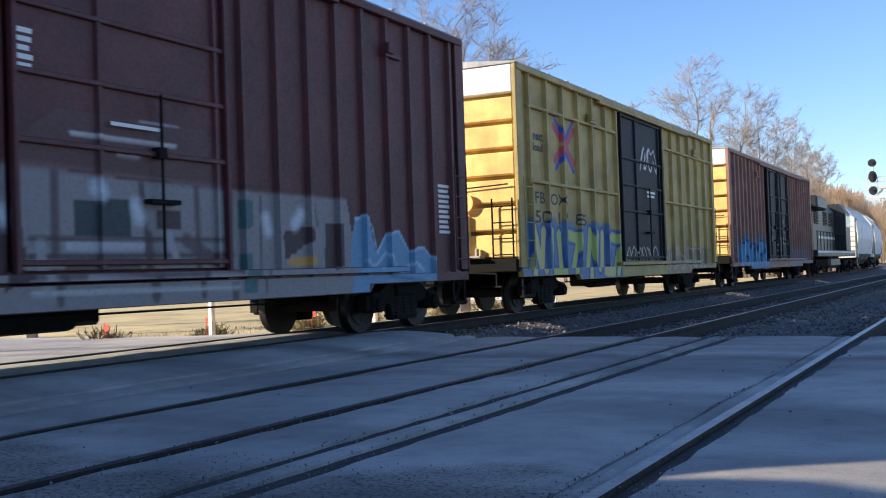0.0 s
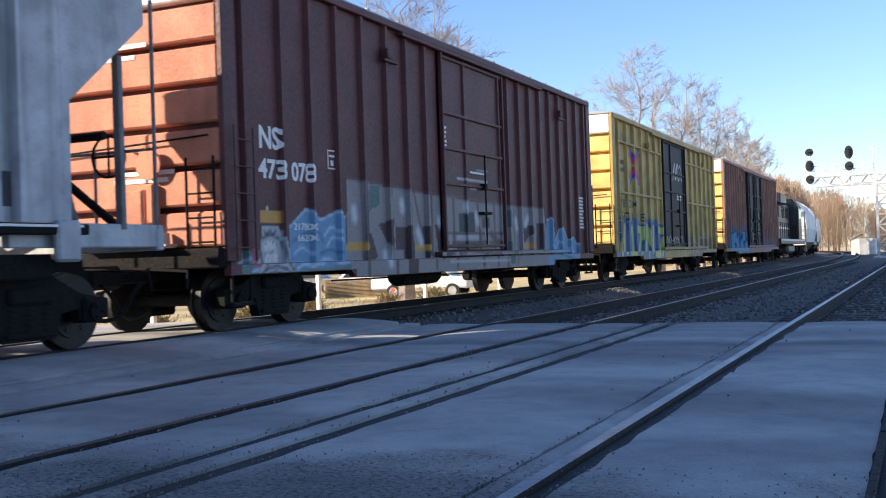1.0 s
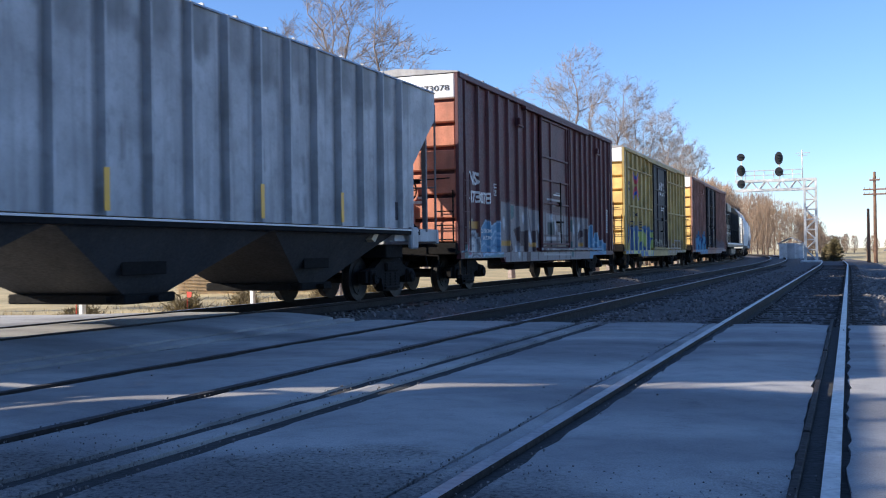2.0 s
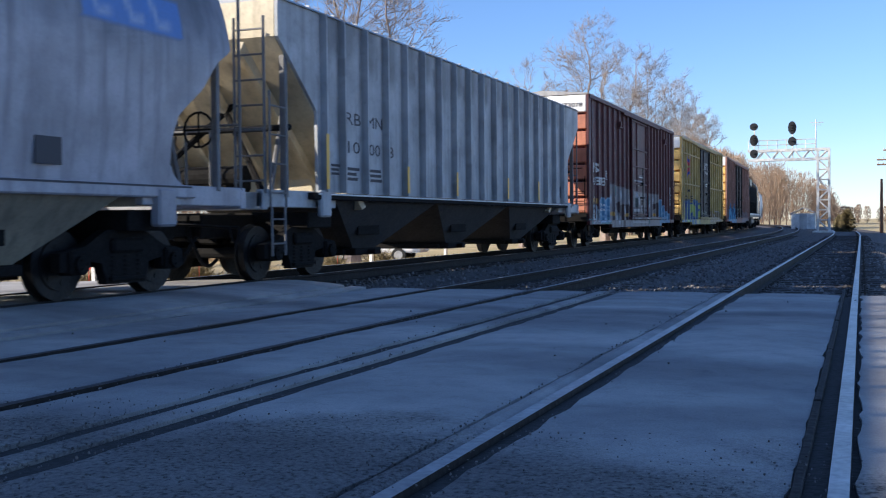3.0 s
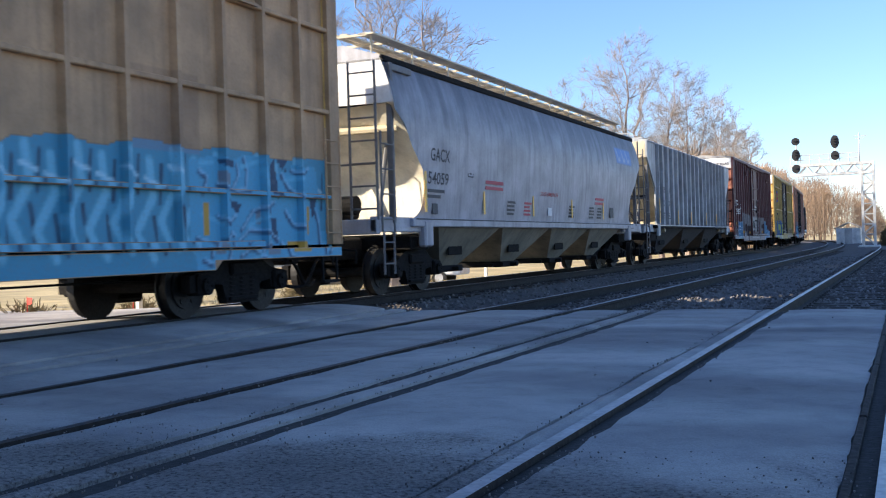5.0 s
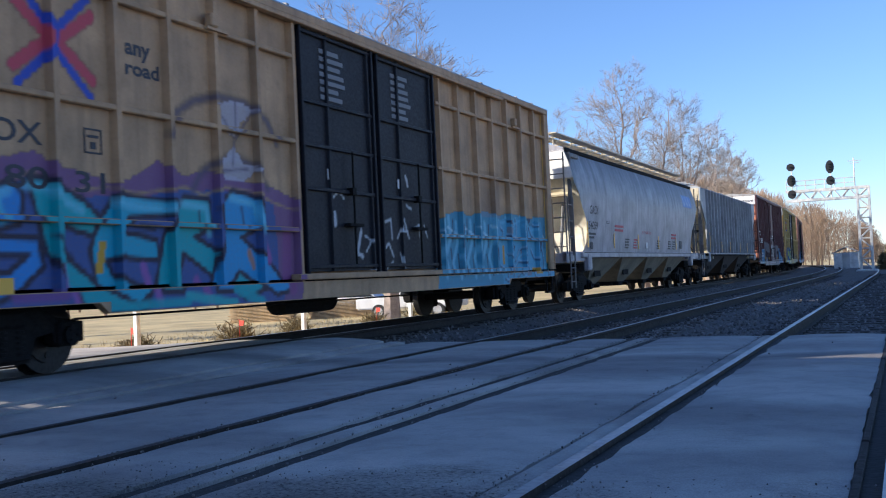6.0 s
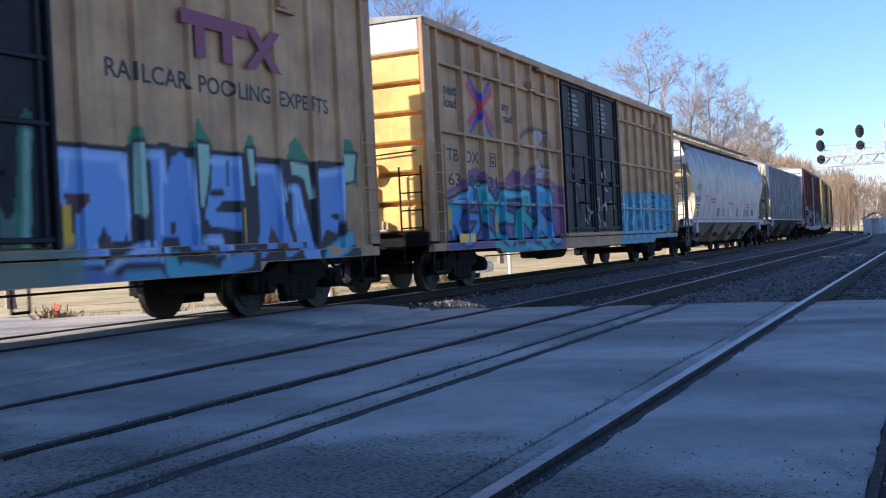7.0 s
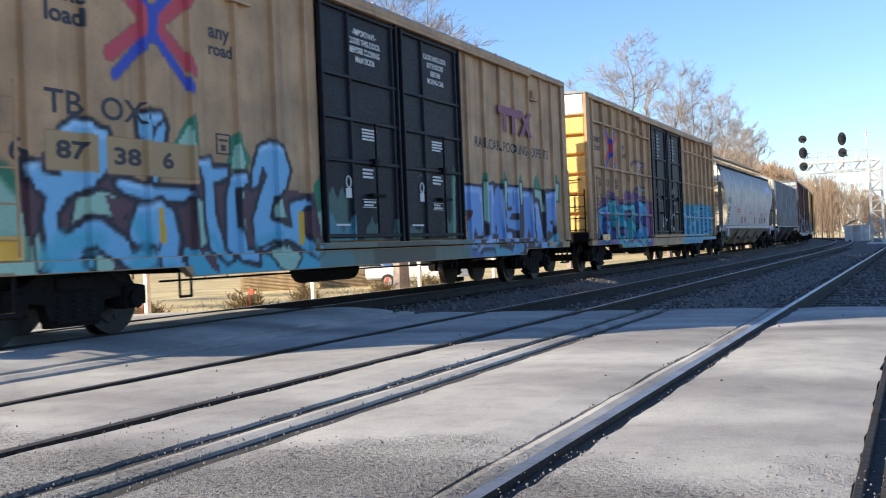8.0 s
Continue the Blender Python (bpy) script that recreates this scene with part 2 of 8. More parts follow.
def ground():
    xs = [-2500, -900, -400, -200, -120, -80, -60, -50] + [-45 + 1.5 * i for i in range(0, 35)] + [10, 14, 20, 40, 90, 200, 500, 2500]
    ys = [-900, -300, -100, -40, -20] + [-10 + 2.5 * i for i in range(0, 60)] + [150, 180, 220, 300, 500, 1000, 3500]
    bm = B()
    vs = [[bm.verts.new((x, y, field_height(x, y) + (0.05 * noise.noise((x * 0.3, y * 0.3, 0)) if x < -13 else 0))) for y in ys] for x in xs]
    for i in range(len(xs) - 1):
        for j in range(len(ys) - 1):
            bm.faces.new((vs[i][j], vs[i + 1][j], vs[i + 1][j + 1], vs[i][j + 1]))
    tagged(part("ground", bm, GRASS, smooth=True), "dry straw-coloured winter grass field behind the tracks", "ground", kind="structure")


def rise(x):
    """How far the paving and the ballast climb towards the train's track."""
    return RAISED[2] * max(0.0, min(1.0, (x + 13.0) / 1.6, (-6.9 - x) / 1.2))


def road():
    """The paved crossing: slabs between the rails, with the flangeways left open."""
    base = B()
    bx(base, -60, 40, -30, ROAD_END - 0.05, -0.31, -0.038)
    tagged(part("road_bed", base, GROOVE), "dark dirt in the flangeways of the crossing", "road", kind="structure")
    # the slabs: (x from, x to at y = 0, lean of the far edge)
    cuts = [(-60, -10.42), (-10.2, -8.94), (-8.7, -7.36), (-7.23, -7.0), (-6.87, -5.94), (-5.77, -4.43), (-4.26, -3.58), (-3.43, -3.26),
            (-3.08, -1.79), (-1.765, -1.645), (-1.45, -0.26), (-0.02, 40)]
    top = thing("road", "worn grey asphalt level crossing with cracked edges along the rails", "road", kind="structure")
    for a, b in cuts:
        bm = B()
        n = 300
        left, right = [], []
        for i in range(n + 1):
            y = -30 + (ROAD_END + 30) * i / n
            w = 0.008 if b - a < 0.2 else 0.03 if b - a < 20 else 0.035
            ja = 0 if a < -50 else w * noise.noise((a * 3, y * 2.3, 1)) + 0.7 * w * noise.noise((a * 3, y * 11, 1))
            jb = 0 if b > 30 else w * noise.noise((b * 3, y * 2.3, 7)) + 0.7 * w * noise.noise((b * 3, y * 11, 7))
            left.append((a + ja, y))
            right.append((b + jb, y))
        k = max(2, min(24, int((b - a) / 0.25)))
        grid = []
        for (xa, y), (xb, _) in zip(left, right):
            row = []
            for q in range(k + 1):
                x = xa + (xb - xa) * q / k
                z = -0.004 + 0.007 * noise.noise((x * 0.8, y * 0.8, 0)) + (-0.012 if q in (0, k) else 0) + rise(x)
                row.append(bm.verts.new((x, y + (0.12 * noise.noise((x, 3, 5)) if y > ROAD_END - 0.1 else 0), z)))
            grid.append(row)
        for i in range(n):
            for q in range(k):
                bm.faces.new((grid[i][q], grid[i][q + 1], grid[i + 1][q + 1], grid[i + 1][q]))
        rim = [r[0] for r in grid] + grid[-1][1:] + [r[-1] for r in reversed(grid[:-1])] + list(reversed(grid[0][1:-1]))
        low = [bm.verts.new((v.co.x, v.co.y, -0.2)) for v in rim]
        for i in range(len(rim)):
            j = (i + 1) % len(rim)
            bm.faces.new((rim[i], rim[j], low[j], low[i]))
        part("pavement_slab", bm, ASPHALT, top)


def flange_strip():
    """A worn steel edging along the inside of the siding's rail."""
    bm = B()
    for y in np.arange(-6, ROAD_END - 0.4, 2.4):
        bx(bm, -0.255, -0.215, y, y + 2.36, -0.12, -0.004 - 0.006 * random.random(), 0.006)
    tagged(part("rail_edging", bm, RAIL), "worn steel edging beside the rail", "edging", kind="structure")


def rail_mesh(x, s0, s1, step, head, up=0.0):
    """A rail's head, web and foot swept along the line."""
    shape = [(-0.036, 0.0), (0.036, 0.0), (0.038, -0.035), (0.012, -0.05), (0.012, -0.15), (0.075, -0.172), (-0.075, -0.172), (-0.012, -0.15), (-0.012, -0.05), (-0.038, -0.035)]
    me = bpy.data.meshes.new("rail")
    n = max(1, int((s1 - s0) / step))
    verts, faces, mats = [], [], []
    for i in range(n + 1):
        for dx, dz in shape:
            px, py, _ = on_line(x + dx, s0 + (s1 - s0) * i / n)
            verts.append((px, py, dz + up))
    k = len(shape)
    for i in range(n):
        for j in range(k):
            faces.append((i * k + j, i * k + (j + 1) % k, (i + 1) * k + (j + 1) % k, (i + 1) * k + j))
            mats.append(0 if j == 0 else 1)
    faces.append(tuple(range(k)))
    faces.append(tuple(n * k + j for j in range(k)))
    mats += [1, 1]
    me.from_pydata(verts, [], faces)
    me.materials.append(head), me.materials.append(RAIL)
    me.polygons.foreach_set("material_index", mats)
    me.update()
    return me


def tie_mesh():
    bm = B()
    bx(bm, -1.3, 1.3, -0.115, 0.115, -0.36, -0.175, 0.012)
    for x in (-0.75, 0.75):
        bx(bm, x - 0.17, x + 0.17, -0.09, 0.09, -0.176, -0.166)
        for dx in (-0.12, 0.12):
            bx(bm, x + dx - 0.012, x + dx + 0.012, -0.05, -0.02, -0.17, -0.145)
    me = bpy.data.meshes.new("tie")
    bm.to_mesh(me)
    bm.free()
    me.materials.append(TIE)
    return me


def tracks():
    tie = tie_mesh()
    for i, (x, far) in enumerate(zip(TRACKS, (84.0, 330.0, 330.0))):
        t = thing("track", ("rusty siding track on dark ties", "main track with polished rails on ties", "main track that carries the freight train")[i],
                  "railway track", group="parallel tracks", kind="structure")
        for dx in (-0.75, 0.75):
            linked("rail", rail_mesh(x + dx, -30.0, ROAD_END, 3.0, RAILDULL if i else RAILTOP, RAISED[i]), None, t)
            linked("rail", rail_mesh(x + dx, ROAD_END + 0.01, far, 3.0, RAILTOP, RAISED[i]), None, t)
        s, k = ROAD_END + 0.25, 0
        while s < far - 0.3 and k < (110 if i < 2 else 70):
            px, py, a = on_line(x, s)
            linked("tie", tie, None, t, at=pose(px, py, RAISED[i] + random.uniform(-0.012, 0.006), 0, 0, a + random.uniform(-1, 1)))
            s += 0.55
            k += 1


def stones():
    """Crushed stone between and beside the ties."""
    ico = bmesh.new()
    bmesh.ops.create_icosphere(ico, subdivisions=1, radius=1)
    base = np.array([v.co[:] for v in ico.verts])
    tri = np.array([[v.index for v in f.verts] for f in ico.faces])
    ico.free()
    rng = np.random.default_rng(5)
    n = 15000
    y = ROAD_END + 0.1 + 42 * rng.random(n) ** 1.7
    x = rng.uniform(-11.6, 2.6, n)
    r = rng.uniform(0.016, 0.042, n)
    hump = np.array([ballast_height(a, b) for a, b in zip(x, y)])
    # a few spill on the paving, most along the open joints
    e = rng.random(n) < 0.004
    y[e] = rng.uniform(2.5, ROAD_END, e.sum())
    hump[e] = -0.004
    r[e] = rng.uniform(0.006, 0.013, e.sum())
    k = 1000
    jx = rng.choice(np.array([-3.57, -3.44, -3.25, -3.09, -1.79, -1.45, -4.27, -4.42]), k) + rng.normal(0, 0.014, k)
    x, y = np.concatenate([x, jx]), np.concatenate([y, 2.0 + 12.2 * rng.random(k) ** 1.4])
    r, hump = np.concatenate([r, rng.uniform(0.003, 0.0075, k)]), np.concatenate([hump, np.full(k, -0.01)])
    # and loose grit on the old coarse stretch
    k2 = 1600
    x, y = np.concatenate([x, rng.uniform(-4.2, 0.0, k2)]), np.concatenate([y, rng.uniform(2.2, 4.8, k2)])
    r, hump = np.concatenate([r, rng.uniform(0.002, 0.0055, k2)]), np.concatenate([hump, np.full(k2, -0.004)])
    n = n + k + k2
    v = base[None] * rng.uniform(0.65, 1.25, (n, len(base), 1)) * (r[:, None, None] * rng.uniform(0.7, 1.3, (n, 1, 3)))
    v += np.stack([x, y, hump + 0.3 * r], 1)[:, None, :]
    faces = (tri[None] + (np.arange(n) * len(base))[:, None, None]).reshape(-1, 3)
    me = bpy.data.meshes.new("ballast_stones")
    me.from_pydata(v.reshape(-1, 3).tolist(), [], faces.tolist())
    me.materials.append(STONE)
    tagged(new("ballast_stones", me), "grey crushed stone ballast between the tracks", "gravel", kind="stuff")


def ballast_height(x, y):
    d = min(abs(x - c) for c in TRACKS)
    return -0.2 - 0.1 * max(0.0, min(1.0, (d - 1.3) / 0.5)) + 0.12 * math.exp(-((x + 2.9) / 0.5) ** 2) + rise(x)


def ballast():
    bm = B()
    n, m = 150, 60
    rows = []
    for i in range(n + 1):
        s = ROAD_END + 320 * (i / n) ** 2
        row = []
        for k in range(m + 1):
            u = -11.9 + 14.8 * k / m
            x, y, _ = on_line(u, s)
            edge = -0.15 if k in (0, m) else 0
            row.append(bm.verts.new((x, y, ballast_height(u, s) + edge + 0.035 * noise.noise((u * 3, s * 3, 2)))))
        rows.append(row)
    for i in range(n):
        for k in range(m):
            bm.faces.new((rows[i][k], rows[i][k + 1], rows[i + 1][k + 1], rows[i + 1][k]))
    tagged(part("ballast_bed", bm, BALLAST, smooth=True), "bed of dark grey crushed stone under the tracks", "ballast", kind="structure")


ground()
road()
flange_strip()
ballast()
tracks()
stones()


# ---- sprayed paint ----
class Spray:
    """A sheet of paint over a car's side: y along the car, z up; colour and cover of each 2 cm."""
    RES = 0.02

    def __init__(self, y0, y1, z0, z1):
        self.y0, self.z0 = y0, z0
        self.h, self.w = int((z1 - z0) / self.RES) + 2, int((y1 - y0) / self.RES) + 2
        self.rgba = np.zeros((self.h, self.w, 4))
        self.zz, self.yy = np.mgrid[0:self.h, 0:self.w] * self.RES
        self.yy = self.yy + y0
        self.zz = self.zz + z0

    def lay(self, cover, colour):
        a = np.clip(cover, 0, 1)[..., None]
        self.rgba[..., :3] = self.rgba[..., :3] * (1 - a) + np.array(colour) * a
        self.rgba[..., 3:] = self.rgba[..., 3:] + a * (1 - self.rgba[..., 3:])

    def line(self, pts, width, colour, soft=0.025, cover=1.0):
        d = np.full((self.h, self.w), 99.0)
        for (a, b), (c, e) in zip(pts, pts[1:]):
            vy, vz = c - a, e - b
            q = max(vy * vy + vz * vz, 1e-9)
            k = np.clip(((self.yy - a) * vy + (self.zz - b) * vz) / q, 0, 1)
            d = np.minimum(d, np.hypot(self.yy - a - k * vy, self.zz - b - k * vz))
        self.lay(cover * np.clip((width / 2 - d) / soft + 0.5, 0, 1), colour)

    def area(self, pts, colour, soft=0.02, cover=1.0):
        inside = np.zeros((self.h, self.w), bool)
        n = len(pts)
        for i in range(n):
            (a, b), (c, e) = pts[i], pts[(i + 1) % n]
            if b != e:
                inside ^= ((b > self.zz) != (e > self.zz)) & (self.yy < (c - a) * (self.zz - b) / (e - b) + a)
        self.lay(inside * cover, colour)

    def letter(self, pts, width, fill, edge, rim=0.07, shine=None):
        self.line(pts, width + 2 * rim, edge)
        self.line(pts, width, fill)
        if shine:
            up = [(a - width * 0.2, b + width * 0.22) for a, b in pts]
            self.line(up, width * 0.28, shine, 0.06, 0.7)

    def shape(self, pts, fill, edge, rim=0.07, shine=None):
        """A filled letter with its outline."""
        loop = pts + pts[:1]
        self.line(loop, 2 * rim, edge)
        self.area(pts, fill)
        self.line(loop, rim * 0.8, edge)
        if shine:
            self.line([(a - 0.05, b - 0.09) for a, b in pts[:3]], 0.09, shine, 0.08, 0.7)

    def cloud(self, colour, z_lo, z_hi, seed, cover=0.8, rough=0.25, y_lo=None, y_hi=None, scale=1.2):
        """A sprayed band with an uneven upper edge."""
        ys = self.y0 + np.arange(self.w) * self.RES
        top = np.array([z_hi + rough * noise.noise((y * scale, seed, 0)) + 0.5 * rough * noise.noise((y * scale * 3.1, seed, 4)) for y in ys])
        a = np.clip((top[None, :] - self.zz) / 0.06, 0, 1) * np.clip((self.zz - z_lo) / 0.03, 0, 1)
        if y_lo is not None:
            a = a * np.clip((self.yy - y_lo) / 0.08, 0, 1) * np.clip((y_hi - self.yy) / 0.08, 0, 1)
        self.lay(a * cover, colour)

    def scribble(self, y, z, w, h, n, colour, seed, width=0.035):
        """Quick tags: loops and hooks."""
        r = random.Random(seed)
        for i in range(n):
            cy, cz = y + w * (i + 0.5) / n, z + h * 0.5
            pts, a = [], r.uniform(0, 6)
            for k in range(7):
                a += r.uniform(0.6, 1.3)
                pts.append((cy + 0.55 * w / n * math.cos(a), cz + 0.5 * h * math.sin(a * 1.15 + i)))
            self.line(pts, width, colour, 0.02)

    def at(self, y, z):
        i = np.clip(((z - self.z0) / self.RES + 0.5).astype(int), 0, self.h - 1)
        j = np.clip(((y - self.y0) / self.RES + 0.5).astype(int), 0, self.w - 1)
        out = self.rgba[i, j]
        out[(z < self.z0) | (z > self.z0 + self.h * self.RES)] = 0
        return out


def rib_profile(ribs, panel, depth, width, slope=0.025):
    """The corners (y, x) of a side's plan with hat-shaped posts."""
    pts = []
    for r in ribs:
        pts += [(r - width / 2 - slope, panel), (r - width / 2, panel + depth), (r + width / 2, panel + depth), (r + width / 2 + slope, panel)]
    return pts


def skin(name, y0, y1, z0, z1, profile, panel, material, parent, spray=None, step=0.03, lean=None, label=""):
    """A ribbed side sheet that faces +x. lean: an extra x by height."""
    ys = [y0, y1] + [p for p, _ in profile if y0 < p < y1]
    if spray:
        ys += list(np.arange(y0, y1, step))
    ys = np.array(sorted(set(np.round(ys, 4))))
    zs = [z0, z1]
    if lean:
        zs += list(np.arange(z0, z1, 0.12))
    if spray:
        top = spray.z0 + spray.h * spray.RES
        zs += list(np.arange(z0, min(z1, top), step)) + [min(z1, top + 0.02)]
    zs = np.array(sorted(set(np.round(zs, 4))))
    py, px = ([-99] + [p for p, _ in profile] + [99]), ([panel] + [x for _, x in profile] + [panel])
    yy, zz = np.meshgrid(ys, zs)
    xx = np.interp(yy, py, px)
    if lean:
        xx = xx + np.vectorize(lean)(zz)
    w = len(ys)
    i, j = np.meshgrid(np.arange(len(zs) - 1), np.arange(w - 1), indexing="ij")
    a = (i * w + j).ravel()
    me = bpy.data.meshes.new(name)
    me.from_pydata(np.stack([xx, yy, zz], -1).reshape(-1, 3).tolist(), [], np.stack([a, a + 1, a + w + 1, a + w], -1).tolist())
    if spray:
        at = me.color_attributes.new("paint", "FLOAT_COLOR", "POINT")
        at.data.foreach_set("color", spray.at(yy.ravel(), zz.ravel()).ravel().astype(np.float32))
    me.update()
    return linked(name, me, material, parent, label)


def lettering(text, y, z, w, h, material, parent, profile=(), panel=1.44, lean=None, facing="x", heavy=0.012):
    """Painted letters w wide and h high that lie on a side (or on an end), over its posts."""
    cu = bpy.data.curves.new("lettering", "FONT")
    cu.body, cu.size, cu.resolution_u, cu.offset = text, 1.0, 3, heavy
    tmp = bpy.data.objects.new("lettering", cu)
    scene.collection.objects.link(tmp)
    me = bpy.data.meshes.new_from_object(tmp)
    bpy.data.objects.remove(tmp)
    bm = B()
    bm.from_mesh(me)
    bpy.data.meshes.remove(me)
    lo = [min(v.co[k] for v in bm.verts) for k in (0, 1)]
    hh = [max(v.co[k] for v in bm.verts) for k in (0, 1)]
    for v in bm.verts:
        v.co.x, v.co.y = (v.co.x - lo[0]) / (hh[0] - lo[0]) * w, (v.co.y - lo[1]) / (hh[1] - lo[1]) * h
    bmesh.ops.triangulate(bm, faces=bm.faces[:])
    py, px = ([-99] + [p for p, _ in profile] + [99]), ([panel] + [x for _, x in profile] + [panel])
    cuts = [c - y for c, _ in profile]
    hi = max(v.co.x for v in bm.verts)
    for c in cuts:
        if 0 < c < hi:
            bmesh.ops.bisect_plane(bm, geom=bm.verts[:] + bm.edges[:] + bm.faces[:], plane_co=(c, 0, 0), plane_no=(1, 0, 0))
    if lean:
        for k in range(1, 8):
            bmesh.ops.bisect_plane(bm, geom=bm.verts[:] + bm.edges[:] + bm.faces[:], plane_co=(0, k * h / 8, 0), plane_no=(0, 1, 0))
    for v in bm.verts:
        u, w = v.co.x, v.co.y
        if facing == "x":
            v.co = Vector((float(np.interp(y + u, py, px)) + 0.006 + (lean(z + w) if lean else 0), y + u, z + w))
        else:
            v.co = Vector((y + u, panel - 0.006, z + w))
    todo = set(bm.verts)
    while todo:
        heap, glyph = [todo.pop()], []
        while heap:
            v = heap.pop()
            glyph.append(v)
            for e in v.link_edges:
                o = e.other_vert(v)
                if o in todo:
                    todo.discard(o)
                    heap.append(o)
        one = B()
        made = {v: one.verts.new(v.co) for v in glyph}
        for f in {f for v in glyph for f in v.link_faces}:
            one.faces.new([made[v] for v in f.verts])
        part("letter", one, material, parent)
    bm.free()


def bars(y, z, w, h, n, material, parent, x, lean=None):
    """Lines of writing too small to read."""
    for i in range(n):
        bm = B()
        zz = z - i * h * 1.7
        ww = w * random.uniform(0.7, 1.0)
        xx = x + (lean(zz) if lean else 0)
        bx(bm, xx, xx + 0.006, y, y + ww, zz, zz + h)
        part("text_line", bm, material, parent)


def patch(y, z, w, h, material, parent, x, name="reflector", lean=None):
    bm = B()
    xx = x + (lean(z + h / 2) if lean else 0)
    bx(bm, xx, xx + 0.008, y, y + w, z, z + h, 0.002)
    return part(name, bm, material, parent)


# ---- running gear ----
def wheel_mesh():
    bm = B()
    for a, b, r in ((-0.07, 0.07, 0.42), (0.05, 0.075, 0.45)):
        rod(bm, (a, 0, 0), (b, 0, 0), r, 28)
    rod(bm, (-0.09, 0, 0), (-0.06, 0, 0), 0.3, 24)
    rod(bm, (-0.13, 0, 0), (-0.06, 0, 0), 0.12, 14)
    for k in range(6):
        a = k * math.pi / 3
        rod(bm, (-0.1, 0.22 * math.cos(a), 0.22 * math.sin(a)), (-0.055, 0.22 * math.cos(a), 0.22 * math.sin(a)), 0.035, 8)
    me = bpy.data.meshes.new("wheel")
    bm.to_mesh(me)
    bm.free()
    me.materials.append(STEEL)
    return me


WHEEL = wheel_mesh()
WHEELSETS = []


def axle_mesh():
    bm = B()
    rod(bm, (-1.05, 0, 0), (1.05, 0, 0), 0.085, 10)
    me = bpy.data.meshes.new("wheelset")
    bm.to_mesh(me)
    bm.free()
    me.materials.append(UNDER)
    return me


AXLE = axle_mesh()


def frame_mesh():
    """One cast side frame with its springs and journal boxes; it faces +x."""
    bm = B()
    prism(bm, [(-1.16, 0.34), (-1.16, 0.56), (-0.75, 0.62), (-0.35, 0.82), (0.35, 0.82), (0.75, 0.62), (1.16, 0.56), (1.16, 0.34), (0.72, 0.34),
               (0.7, 0.46), (0.45, 0.42), (0.36, 0.16), (-0.36, 0.16), (-0.45, 0.42), (-0.7, 0.46), (-0.72, 0.34)], 0, 0.96, 1.1)
    for y in (-0.89, 0.89):
        bx(bm, 0.92, 1.16, y - 0.15, y + 0.15, 0.3, 0.58, 0.03)
        rod(bm, (1.1, y, 0.42), (1.21, y, 0.42), 0.11, 14)
        for k in range(3):
            a = 2 * math.pi * k / 3
            rod(bm, (1.2, y + 0.06 * math.cos(a), 0.42 + 0.06 * math.sin(a)), (1.225, y + 0.06 * math.cos(a), 0.42 + 0.06 * math.sin(a)), 0.02, 6)
    for y in (-0.24, 0.0, 0.24):
        for z in np.arange(0.26, 0.52, 0.055):
            rod(bm, (1.03, y, z), (1.03, y, z + 0.03), 0.095, 10)
    bx(bm, 0.9, 1.15, -0.33, 0.33, 0.2, 0.25, 0.01)
    bx(bm, 0.3, 1.16, -0.3, 0.3, 0.54, 0.72, 0.03)
    me = bpy.data.meshes.new("side_frame")
    bmesh.ops.recalc_face_normals(bm, faces=bm.faces[:])
    bm.to_mesh(me)
    bm.free()
    me.materials.append(UNDER)
    return me


FRAME = frame_mesh()


def truck(car, y):
    """A four-wheel bogie: bolster, two side frames, two wheelsets, brake rigging."""
    bm = B()
    bx(bm, -1.0, 1.0, -0.2, 0.2, 0.56, 0.86, 0.03)
    for k in (-1, 1):
        bx(bm, -0.8, 0.8, k * 0.42 - 0.04, k * 0.42 + 0.04, 0.33, 0.45, 0.01)
        for s in (-0.75, 0.75):
            bx(bm, s - 0.06, s + 0.06, k * 0.45 - 0.03, k * 0.45 + 0.05, 0.28, 0.55, 0.01)
    bo = part("truck", bm, UNDER, car, at=pose(0, y, RAISED[2]))
    for rz in (0, 180):
        linked("side_frame", FRAME, None, bo, at=pose(0, 0, 0, 0, 0, rz))
    for k in (-0.89, 0.89):
        ws = linked("wheelset", AXLE, None, car, at=pose(0, y + k, 0.42 + RAISED[2]))
        for rz, x in ((180, 0.75), (0, -0.75)):
            linked("wheel", WHEEL, None, ws, at=pose(x, 0, 0, 0, 0, rz))
        WHEELSETS.append((ws, y + k))


